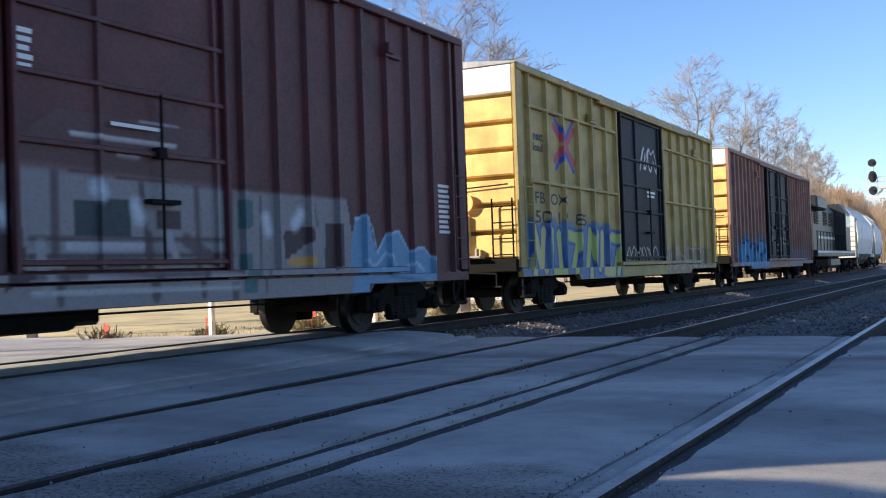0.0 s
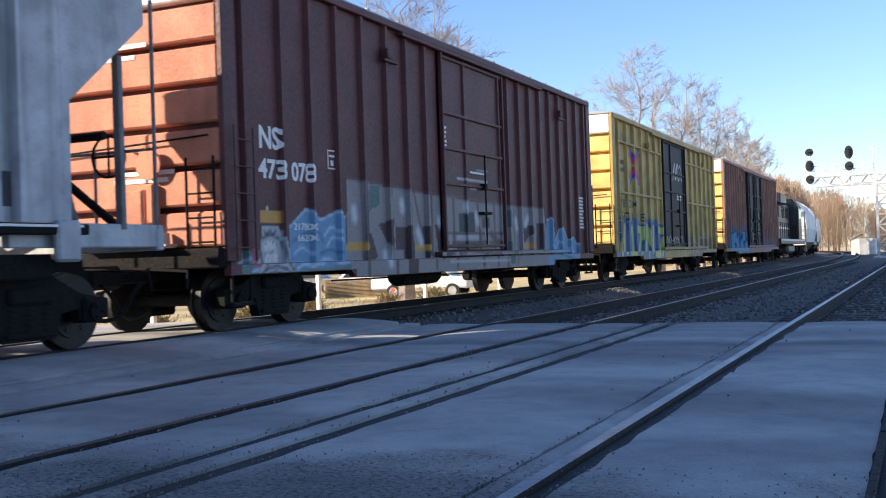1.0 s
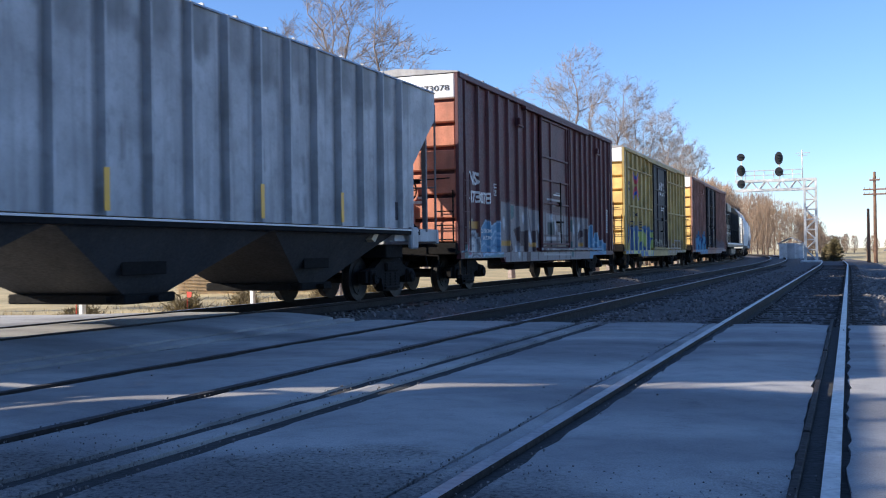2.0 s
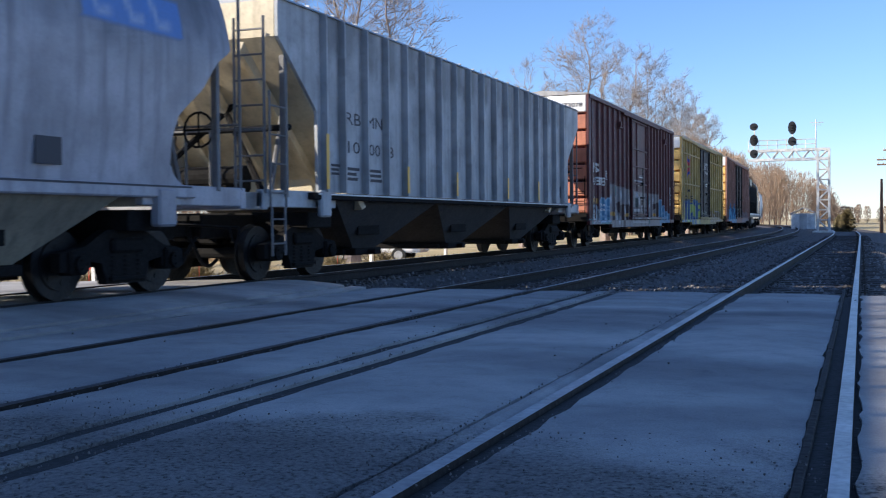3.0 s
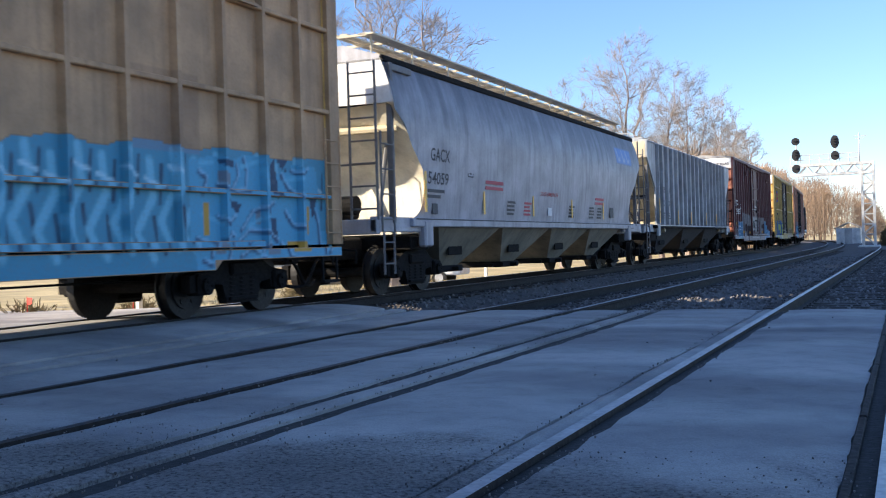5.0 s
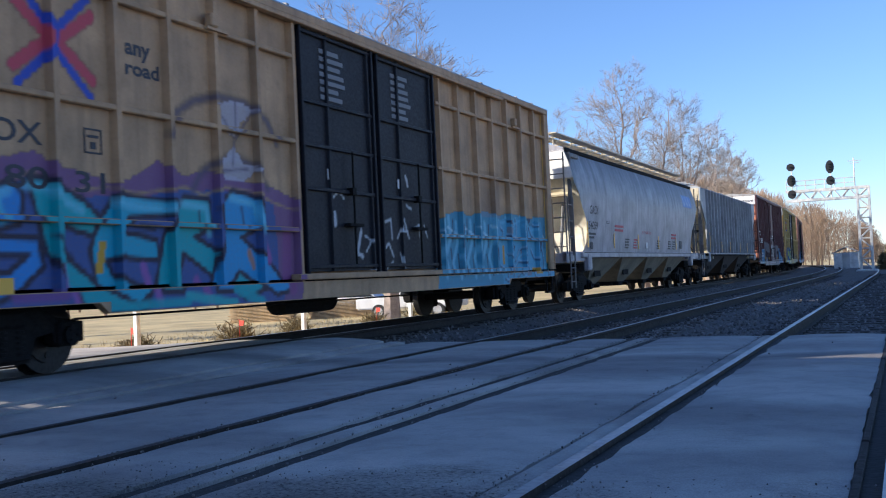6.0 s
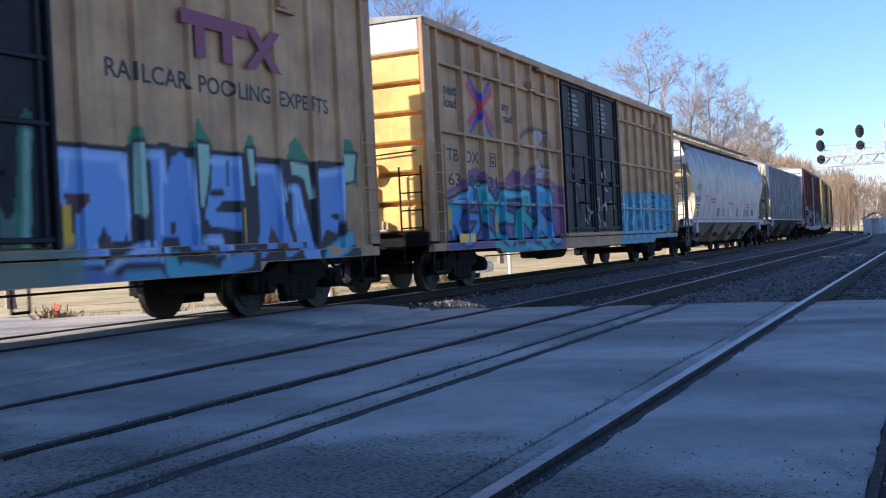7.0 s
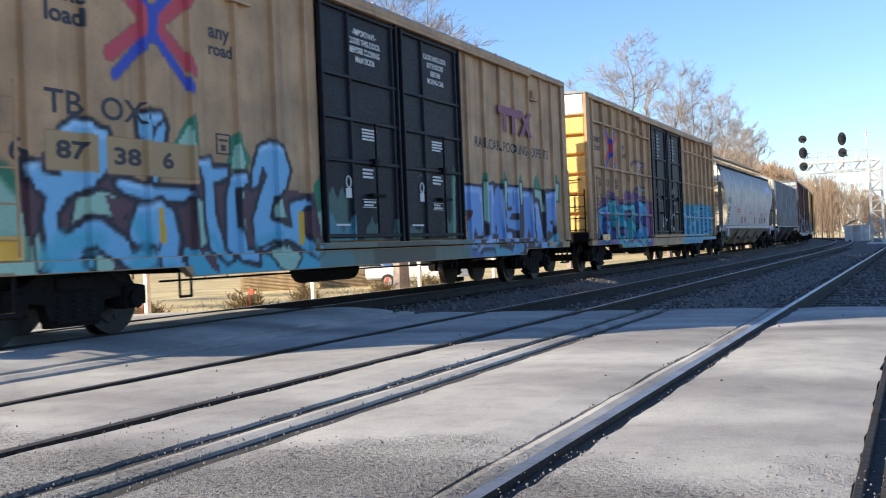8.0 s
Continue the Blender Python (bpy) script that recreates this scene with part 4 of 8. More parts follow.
def pale_hopper(s0):
    """A four-bay covered hopper with smooth bulging sides."""
    car = thing("covered_hopper", "pale grey covered hopper with smooth bulging sides and rust-streaked top", "hopper car", group="freight cars")
    z0, z1, ht = 1.45, 4.22, 8.95

    def bulge(z):
        u = (z - z0) / (z1 - z0)
        return 0.16 * math.sin(min(1, u * 1.35) * math.pi / 2) - 0.62 * max(0, u - 0.55) ** 2 * 2.2

    def reach(z):
        """How far along the car the side reaches at a height."""
        return float(np.interp(z, (1.41, 1.55, 1.72, 2.05, 2.36, 2.74, 3.1, 3.23, 3.3), (8.2, 7.85, 7.71, 7.7, 7.82, 8.31, 8.6, 8.82, ht)))

    paint = pale_hopper_paint()
    zs = [z0 + (z1 - z0) * i / 40 for i in range(41)]
    for side in (1, -1):
        n = 260 if side > 0 else 4
        verts, faces, col = [], [], []
        for z in zs:
            r = reach(z)
            for k in range(n + 1):
                y = -r + 2 * r * k / n
                seam = 0.008 * sum(math.exp(-((y - q) / 0.035) ** 2) for q in (-4.3, 0.0, 4.3)) if side > 0 else 0
                verts.append((side * (1.44 + bulge(z) - seam), y, z))
        w = n + 1
        for i in range(len(zs) - 1):
            for k in range(n):
                a = i * w + k
                faces.append((a, a + 1, a + w + 1, a + w))
        me = bpy.data.meshes.new("side_sheet")
        me.from_pydata(verts, [], faces)
        v = np.array(verts)
        at = me.color_attributes.new("paint", "FLOAT_COLOR", "POINT")
        at.data.foreach_set("color", paint.at(v[:, 1], v[:, 2]).ravel().astype(np.float32))
        linked("side_sheet", me, HOPPER_PALE, car, smooth=True)
    xt = 1.44 + bulge(z1)
    roof = B()
    prism(roof, [(-xt - 0.03, z1 - 0.04), (-xt, z1 + 0.05), (-0.6, z1 + 0.28), (0.6, z1 + 0.28), (xt, z1 + 0.05), (xt + 0.03, z1 - 0.04)], 1, -ht, ht)
    part("roof", roof, HOPPER_PALE, car)
    for y in (-7, -3.5, 0, 3.5, 7):
        h = B()
        bx(h, -0.45, 0.45, y - 1.2, y + 1.2, z1 + 0.27, z1 + 0.36, 0.03)
        part("hatch_cover", h, HOPPER_PALE, car)
    for way in (-1, 1):
        cap = B()
        rim = [(math.copysign(1, s) * (1.43 + bulge(z)), z) for s, zz in ((1, [3.45, 3.7, 3.95, z1]), (-1, [z1, 3.95, 3.7, 3.45])) for z in zz]
        prism(cap, rim, 1, *sorted((way * ht, way * (ht - 0.05))))
        # white on a grey car: sunlight on this end, put into the colour
        part("end_cap", cap, WHITE_PAINT, car)
        sl = B()
        prev = None
        for q in range(13):
            u = q / 12
            z = 3.45 - 2.25 * u
            y = way * float(np.interp(z, (1.2, 2.15, 2.45, 3.2, 3.45), (7.4, 7.5, 7.8, 8.75, ht - 0.02)))
            x = 1.42 + bulge(max(z, z0))
            row = [sl.verts.new((x * k / 6, y + way * -0.25 * (1 - (k / 6) ** 2), z)) for k in range(-6, 7)]
            if prev:
                for k in range(12):
                    sl.faces.new((prev[k], prev[k + 1], row[k + 1], row[k]))
            prev = row
        part("slope_sheet", sl, HOPPER_WHITE_SUNLIT, car, smooth=True)
        lip = B()
        rod(lip, (-1.4, way * (ht - 0.45), 3.05), (1.4, way * (ht - 0.45), 3.05), 0.07, 8)
        part("end_pipe", lip, HOPPER_CREAM_SUNLIT, car)
    sill = B()
    for x in (1.3, -1.52):
        bx(sill, x, x + 0.22, -8.2, 8.2, z0 - 0.14, z0 + 0.02, 0.02)
    for y in (-7.75, 7.4):
        bx(sill, 1.38, 1.54, y, y + 0.36, z0 - 0.5, z0 - 0.02, 0.03)
    part("side_sill", sill, HOPPER_PALE, car)
    stripe = B()
    bx(stripe, 1.52, 1.526, -8.1, 8.1, z0 - 0.012, z0 + 0.012)
    part("sill_stripe", stripe, BLACK_LETTER, car)
    rail = B()
    bx(rail, xt - 0.04, xt + 0.05, -ht, ht, z1 - 0.06, z1 + 0.06, 0.02)
    part("top_chord", rail, UNDER, car)
    # walkway in the same cream, its sunlight painted in
    roof_walk(car, ht - 0.3, z1 + 0.52, HOPPER_CREAM_SUNLIT)
    w = B()
    bx(w, 0.75, 1.05, -ht + 0.3, ht - 0.3, z1 + 0.5, z1 + 0.53)
    part("walk_grating", w, HOPPER_CREAM_SUNLIT, car)
    bays(car, [(-6.9, -3.5), (-3.45, -0.03), (0.03, 3.45), (3.5, 6.9)], z0 - 0.1, 0.42, BAY_GREY, UNDER)
    hopper_ends(car, 9.5, 1.42, HOPPER_PALE, HOPPER_CREAM_SUNLIT, 4.0, 2.2)
    X = 1.44
    for y in (-7.74, -4.78, -1.65, 1.45, 4.55):
        patch(y, 1.58, 0.1, 0.95 if y < -7 else 0.48, YELLOW_MARK, car, X + 0.02, lean=bulge)
    lettering("GACX", -7.5, 2.53, 0.88, 0.24, BLACK_LETTER, car, (), X, bulge)
    lettering("54059", -7.56, 2.1, 0.93, 0.23, BLACK_LETTER, car, (), X, bulge)
    bars(-7.55, 1.95, 0.8, 0.06, 2, BLACK_LETTER, car, X + 0.01, bulge)
    patch(-7.3, 1.55, 0.25, 0.2, BLACK_LETTER, car, X + 0.01, "placard", bulge)
    frame_box(car, -5.67, 2.31, 0.28, 0.27, X, bulge)
    lettering("DO NOT HAMMER ON CAR", -1.1, 2.08, 1.35, 0.1, RED_LETTER, car, (), X + 0.005, bulge)
    bars(-4.7, 2.22, 1.05, 0.07, 2, RED_LETTER, car, X + 0.01, bulge)
    bars(3.7, 2.1, 0.9, 0.07, 2, RED_LETTER, car, X + 0.01, bulge)
    for y, m in ((-3.3, BLACK_LETTER), (-2.2, RED_LETTER), (1.3, BLACK_LETTER), (3.2, BLACK_LETTER), (4.0, BLACK_LETTER)):
        bars(y, 1.85, 0.5, 0.05, 4, m, car, X + 0.01, bulge)
    patch(5.35, 1.63, 0.4, 0.3, BLACK_LETTER, car, X + 0.015, "placard", bulge)
    patch(-0.46, 1.61, 0.3, 0.2, WHITE_LETTER, car, X + 0.012, "placard", bulge)
    car["s0"] = s0
    return car


def frame_box(car, y, z, w, h, x, lean=None, material=None):
    """A small stencilled square."""
    bm = B()
    xx = x + (lean(z) if lean else 0)
    for a, b, c, d in ((y, y + w, z, z + 0.02), (y, y + w, z + h, z + h + 0.02), (y, y + 0.02, z, z + h), (y + w - 0.02, y + w, z, z + h)):
        bx(bm, xx, xx + 0.008, a, b, c, d)
    bx(bm, xx, xx + 0.008, y + w * 0.35, y + w * 0.65, z + h * 0.2, z + h * 0.5)
    bx(bm, xx, xx + 0.008, y + w * 0.2, y + w * 0.8, z + h * 0.68, z + h * 0.8)
    part("stencil", bm, material or BLACK_LETTER, car)


# ---- what is sprayed on the cars, with stains and painted rib shade ----
def grey_hopper_stains_and_shade(hb):
    p = Spray(-hb, hb, 1.47, 4.3)
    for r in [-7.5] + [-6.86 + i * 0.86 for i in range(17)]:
        # dark stripe beside the rib: its shadow, painted onto the panel
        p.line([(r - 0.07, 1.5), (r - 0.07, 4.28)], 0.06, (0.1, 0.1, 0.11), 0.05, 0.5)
        # stain that runs down from the top edge
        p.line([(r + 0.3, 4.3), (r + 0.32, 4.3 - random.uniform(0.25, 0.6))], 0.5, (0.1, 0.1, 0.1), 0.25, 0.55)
    for i in range(40):
        y = random.uniform(-hb, hb)
        z = random.choice((random.uniform(1.7, 2.6), random.uniform(3.6, 4.3)))
        p.line([(y, z), (y + 0.02, z - random.uniform(0.05, 0.4))], random.uniform(0.04, 0.12), (0.1, 0.1, 0.1), 0.08, random.uniform(0.2, 0.6))
    return p


def pale_hopper_paint():
    p = Spray(-9, 9, 1.45, 4.25)
    rng = random.Random(3)
    soot = np.array([0.55 + 0.45 * noise.noise((y * 1.3, 0, 8)) + 0.3 * noise.noise((y * 6, 0, 2)) for y in p.yy[0]])
    p.lay(np.clip((p.zz - 2.8) / 1.2, 0, 1) * 1.0 * soot[None, :], (0.08, 0.08, 0.095))
    for i in range(150):
        y = rng.uniform(-9, 9)
        l = rng.uniform(0.2, 1.1)
        p.line([(y, 4.25), (y + 0.02, 4.25 - l)], rng.uniform(0.05, 0.3), (0.1, 0.1, 0.12), 0.15, rng.uniform(0.1, 0.35))
    p.area([(6.0, 3.3), (7.9, 3.3), (7.9, 3.8), (6.0, 3.8)], (0.1, 0.24, 0.62), cover=0.85)
    for y in (6.2, 6.8, 7.3):
        p.line([(y, 3.7), (y + 0.1, 3.4), (y + 0.3, 3.42)], 0.08, (0.5, 0.53, 0.6), 0.05, 0.6)
    return p


def brown_paint():
    p = Spray(-7.95, 7.95, 0.7, 2.7)
    grey, dark, blue, deep = (0.22, 0.205, 0.21), (0.045, 0.022, 0.026), (0.12, 0.27, 0.42), (0.03, 0.1, 0.22)
    # pale ground with block letters
    p.area([(-4.91, 2.24), (-4.38, 2.25), (-3.47, 2.21), (-2.55, 2.17), (-1.35, 2.14), (0.23, 2.09), (1.68, 2.06), (4.41, 2.07), (4.66, 0.98), (5.22, 0.56), (-1.11, 0.64), (-4.98, 0.5)], grey)
    p.line([(-4.93, 2.29), (-3.71, 2.25), (-2.55, 2.19), (-1.35, 2.16), (0.23, 2.11), (1.68, 2.08), (4.35, 2.09)], 0.07, (0.13, 0.06, 0.06), 0.05, 0.8)
    # the dark gaps and hollows of the letters
    p.area([(-4.39, 1.42), (-4.13, 1.42), (-3.94, 1.03), (-4.28, 0.99), (-4.4, 1.02)], dark)
    p.area([(-3.89, 1.57), (-3.4, 1.68), (-3.32, 1.3), (-3.39, 1.02), (-3.73, 1.41)], dark)
    p.area([(-3.28, 1.54), (-2.65, 1.57), (-2.56, 1.18), (-2.63, 0.72), (-3.01, 0.69), (-3.0, 1.15), (-3.29, 1.16)], dark)
    p.area([(-2.29, 1.55), (-2.0, 1.58), (-1.94, 1.06), (-2.14, 1.0)], dark)
    p.area([(-1.7, 1.59), (-1.3, 1.66), (-1.24, 1.05), (-1.55, 0.95)], dark)
    p.area([(0.5, 1.77), (0.93, 1.76), (0.91, 1.57), (0.49, 1.57)], dark)
    p.area([(2.74, 1.55), (3.41, 1.67), (3.59, 1.53), (2.89, 1.21)], dark)
    p.area([(3.84, 1.71), (4.2, 1.71), (4.18, 1.11), (3.82, 1.07)], dark)
    # joints between the letters
    p.line([(-4.35, 2.25), (-4.41, 0.61)], 0.1, (0.06, 0.035, 0.04), 0.04, 0.85)
    p.line([(-3.51, 2.19), (-3.35, 1.6)], 0.09, (0.06, 0.035, 0.04), 0.04, 0.85)
    p.line([(-3.39, 1.08), (-3.42, 0.67)], 0.09, (0.06, 0.035, 0.04), 0.04, 0.85)
    p.line([(-2.72, 2.15), (-2.73, 1.58)], 0.1, (0.06, 0.035, 0.04), 0.04, 0.85)
    p.line([(-2.54, 2.16), (-2.3, 1.54)], 0.06, (0.06, 0.035, 0.04), 0.04, 0.85)
    p.line([(-2.02, 2.15), (-1.97, 1.58)], 0.05, (0.06, 0.035, 0.04), 0.04, 0.85)
    p.line([(-1.81, 2.13), (-1.84, 0.81)], 0.08, (0.06, 0.035, 0.04), 0.04, 0.85)
    p.line([(-1.4, 2.1), (-1.38, 1.68)], 0.08, (0.06, 0.035, 0.04), 0.04, 0.85)
    p.line([(-0.89, 2.08), (-0.9, 0.83)], 0.1, (0.06, 0.035, 0.04), 0.04, 0.85)
    p.line([(1.18, 2.06), (1.2, 0.83)], 0.1, (0.06, 0.035, 0.04), 0.04, 0.85)
    p.line([(1.81, 2.0), (1.76, 0.77)], 0.12, (0.06, 0.035, 0.04), 0.04, 0.85)
    p.line([(2.41, 2.0), (2.37, 0.82)], 0.04, (0.06, 0.035, 0.04), 0.04, 0.85)
    p.line([(3.57, 2.04), (3.65, 1.7)], 0.04, (0.06, 0.035, 0.04), 0.04, 0.85)
    # a dark window and green hollows
    p.area([(-0.63, 1.85), (0.14, 1.87), (0.15, 1.49), (-0.63, 1.48)], (0.02, 0.035, 0.04))
    p.area([(-4.16, 2.21), (-3.81, 2.18), (-3.83, 1.9), (-4.2, 1.79)], (0.05, 0.12, 0.13))
    p.area([(1.96, 1.95), (2.26, 1.95), (2.24, 1.63), (1.94, 1.61)], (0.05, 0.12, 0.13))
    p.area([(1.94, 1.31), (2.22, 1.31), (2.2, 0.83), (1.92, 0.81)], (0.05, 0.12, 0.13))
    # machinery drawn across the door
    p.line([(-1.2, 1.44), (1.75, 1.47)], 0.05, dark, 0.04, 0.85)
    p.line([(-0.73, 1.37), (0.28, 1.38)], 0.1, (0.4, 0.4, 0.42), 0.04, 0.85)
    p.line([(-1.21, 1.27), (1.84, 1.29)], 0.06, dark, 0.04, 0.85)
    p.line([(-0.74, 1.2), (0.17, 1.16)], 0.22, (0.08, 0.06, 0.065), 0.04, 0.85)
    p.line([(0.38, 1.49), (0.42, 0.84)], 0.14, (0.05, 0.03, 0.035), 0.04, 0.85)
    p.line([(-1.22, 1.08), (1.83, 1.07)], 0.07, (0.09, 0.06, 0.065), 0.04, 0.85)
    p.line([(0.48, 1.2), (0.97, 1.21)], 0.06, (0.5, 0.29, 0.06), 0.04, 0.85)
    p.line([(0.99, 1.45), (1.61, 1.16)], 0.16, (0.07, 0.04, 0.045), 0.04, 0.85)
    p.line([(-1.23, 0.92), (1.82, 0.89)], 0.05, (0.42, 0.42, 0.43), 0.04, 0.85)
    p.line([(-1.07, 1.39), (-1.06, 0.96)], 0.12, (0.3, 0.29, 0.3), 0.04, 0.85)
    p.line([(0.29, 2.04), (0.35, 1.54)], 0.07, dark, 0.04, 0.85)
    p.line([(0.7, 1.5), (0.81, 1.26)], 0.12, (0.32, 0.31, 0.32), 0.04, 0.85)
    p.line([(-1.25, 1.18), (-0.81, 1.18)], 0.08, (0.36, 0.35, 0.36), 0.04, 0.85)
    p.line([(-0.57, 1.04), (0.16, 1.0)], 0.1, (0.3, 0.28, 0.29), 0.04, 0.85)
    p.line([(1.27, 1.02), (1.78, 1.01)], 0.1, (0.33, 0.32, 0.33), 0.04, 0.85)
    p.area([(-1.2, 2.49), (-0.64, 2.86), (0.88, 2.94), (1.82, 2.52), (1.79, 2.08), (-1.35, 2.14)], (0.2, 0.13, 0.13), cover=0.4)
    p.line([(-0.66, 2.5), (0.85, 2.5)], 0.05, (0.5, 0.5, 0.5), 0.02, 0.9)
    p.line([(0.31, 2.73), (0.91, 2.74)], 0.05, (0.5, 0.5, 0.5), 0.02, 0.7)
    p.line([(-0.02, 2.35), (0.25, 2.34)], 0.08, (0.45, 0.44, 0.45), 0.03, 0.7)
    # orange bars and pale glints
    p.line([(-4.91, 1.21), (-4.41, 1.21)], 0.13, (0.5, 0.27, 0.05), 0.03, 1.0)
    p.line([(-2.49, 1.18), (-2.09, 1.18)], 0.13, (0.5, 0.27, 0.05), 0.03, 1.0)
    p.line([(3.04, 1.19), (3.56, 1.2)], 0.13, (0.5, 0.27, 0.05), 0.03, 1.0)
    p.line([(4.62, 1.23), (5.04, 1.24)], 0.13, (0.5, 0.27, 0.05), 0.03, 1.0)
    p.line([(-4.7, 1.78), (-4.68, 1.67)], 0.16, (0.55, 0.6, 0.66), 0.12, 0.85)
    p.line([(-3.02, 1.94), (-3.0, 1.85)], 0.16, (0.55, 0.6, 0.66), 0.12, 0.85)
    p.line([(-3.69, 1.08), (-3.64, 0.94)], 0.16, (0.55, 0.6, 0.66), 0.12, 0.85)
    p.line([(-2.41, 1.46), (-2.29, 1.29)], 0.16, (0.55, 0.6, 0.66), 0.12, 0.85)
    p.line([(-1.51, 1.68), (-1.48, 1.62)], 0.16, (0.55, 0.6, 0.66), 0.12, 0.85)
    p.line([(-0.34, 1.97), (-0.27, 1.93)], 0.16, (0.55, 0.6, 0.66), 0.12, 0.85)
    p.line([(0.21, 1.81), (0.26, 1.69)], 0.16, (0.55, 0.6, 0.66), 0.12, 0.85)
    p.line([(2.51, 1.74), (2.55, 1.6)], 0.16, (0.55, 0.6, 0.66), 0.12, 0.85)
    p.line([(3.27, 1.82), (3.13, 1.69)], 0.16, (0.55, 0.6, 0.66), 0.12, 0.85)
    # waves with pale crests
    p.area([(-6.65, 1.46), (-6.49, 1.54), (-6.31, 1.65), (-6.11, 1.77), (-5.98, 1.72), (-5.89, 1.64), (-5.89, 0.89), (-6.6, 0.83)], blue)
    p.area([(-5.86, 1.67), (-5.72, 1.62), (-5.44, 1.69), (-5.23, 1.75), (-5.05, 1.72), (-4.96, 1.64), (-4.96, 0.96), (-5.19, 0.9), (-5.9, 0.8)], blue)
    p.area([(4.59, 1.82), (4.79, 1.86), (5.02, 1.75), (5.17, 1.32), (5.44, 1.6), (5.83, 1.67), (6.13, 1.37), (6.61, 1.42), (6.94, 1.25), (6.88, 0.68), (4.34, 0.69)], blue)
    p.area([(-7.86, 0.82), (-7.85, 1.13), (-7.66, 1.17), (-7.5, 1.13), (-7.33, 0.96), (-7.19, 0.89), (-4.99, 0.93), (-4.89, 0.7), (-6.6, 0.79)], (0.1, 0.2, 0.2), cover=0.85)
    p.line([(-6.65, 1.46), (-6.49, 1.54), (-6.31, 1.65), (-6.11, 1.77), (-5.97, 1.72), (-5.88, 1.63)], 0.045, (0.36, 0.5, 0.64), 0.03, 0.9)
    p.line([(-5.86, 1.68), (-5.72, 1.62), (-5.44, 1.69), (-5.23, 1.75), (-4.97, 1.67)], 0.045, (0.36, 0.5, 0.64), 0.03, 0.9)
    p.line([(-5.6, 1.39), (-5.47, 1.49), (-5.34, 1.5), (-5.2, 1.44)], 0.045, (0.36, 0.5, 0.64), 0.03, 0.9)
    p.line([(-5.54, 1.23), (-5.41, 1.35), (-5.27, 1.36), (-5.15, 1.3)], 0.045, (0.36, 0.5, 0.64), 0.03, 0.9)
    p.line([(-5.86, 0.95), (-5.66, 1.03), (-5.49, 1.03), (-5.33, 0.97), (-5.04, 0.99)], 0.045, (0.36, 0.5, 0.64), 0.03, 0.9)
    p.line([(-6.43, 1.12), (-6.3, 1.2), (-6.18, 1.19), (-6.01, 1.11)], 0.045, (0.36, 0.5, 0.64), 0.03, 0.9)
    p.line([(-6.51, 0.91), (-6.31, 0.98), (-6.1, 0.93), (-5.91, 0.96)], 0.045, (0.36, 0.5, 0.64), 0.03, 0.9)
    p.line([(4.61, 1.79), (4.82, 1.86), (5.08, 1.71), (5.2, 1.32), (5.47, 1.6), (5.86, 1.66), (6.16, 1.35), (6.64, 1.41), (6.94, 1.22)], 0.045, (0.36, 0.5, 0.64), 0.03, 0.9)
    p.line([(4.83, 1.2), (5.12, 1.09), (5.45, 1.32), (5.75, 1.14)], 0.045, (0.36, 0.5, 0.64), 0.03, 0.9)
    p.line([(5.9, 1.02), (6.31, 1.17), (6.64, 1.05)], 0.045, (0.36, 0.5, 0.64), 0.03, 0.9)
    p.line([(-7.79, 1.0), (-7.63, 1.07), (-7.46, 1.02)], 0.045, (0.36, 0.5, 0.64), 0.03, 0.9)
    p.line([(-7.6, 0.89), (-7.4, 0.93), (-7.26, 0.88)], 0.045, (0.36, 0.5, 0.64), 0.03, 0.9)
    p.line([(-6.5, 1.29), (-6.08, 1.42), (-5.93, 1.29)], 0.05, deep, 0.04, 0.7)
    p.line([(-5.74, 1.11), (-5.46, 1.16), (-5.08, 1.1)], 0.05, deep, 0.04, 0.7)
    p.line([(-5.78, 1.42), (-5.64, 1.29)], 0.05, deep, 0.04, 0.7)
    p.line([(5.41, 0.97), (6.55, 0.85)], 0.05, deep, 0.04, 0.7)
    p.line([(-7.44, 1.07), (-7.31, 1.05)], 0.3, (0.4, 0.08, 0.13), 0.08, 0.8)
    # fish head, its jaws wide open, under an orange bar
    p.area([(-7.25, 1.51), (-6.82, 1.52), (-6.72, 1.29), (-6.58, 0.91), (-6.52, 0.8), (-7.47, 0.83), (-7.29, 1.13)], (0.36, 0.4, 0.43))
    p.area([(-7.2, 1.26), (-7.07, 1.31), (-6.9, 1.27), (-6.9, 1.03), (-7.06, 1.0), (-7.19, 1.04)], (0.05, 0.04, 0.055))
    p.line([(-7.18, 1.23), (-7.14, 1.16)], 0.07, (0.62, 0.62, 0.6), 0.03, 1.0)
    p.line([(-7.11, 1.26), (-7.07, 1.18)], 0.07, (0.62, 0.62, 0.6), 0.03, 1.0)
    p.line([(-7.03, 1.27), (-7.01, 1.19)], 0.07, (0.62, 0.62, 0.6), 0.03, 1.0)
    p.line([(-6.95, 1.25), (-6.94, 1.17)], 0.07, (0.62, 0.62, 0.6), 0.03, 1.0)
    p.line([(-7.16, 1.04), (-7.13, 1.1)], 0.07, (0.62, 0.62, 0.6), 0.03, 1.0)
    p.line([(-7.08, 1.02), (-7.06, 1.09)], 0.07, (0.62, 0.62, 0.6), 0.03, 1.0)
    p.line([(-7.0, 1.02), (-6.99, 1.09)], 0.07, (0.62, 0.62, 0.6), 0.03, 1.0)
    p.line([(-6.93, 1.04), (-6.93, 1.1)], 0.07, (0.62, 0.62, 0.6), 0.03, 1.0)
    p.line([(-7.19, 1.43), (-7.13, 1.38), (-7.07, 1.43)], 0.05, (0.06, 0.05, 0.07), 0.03, 0.9)
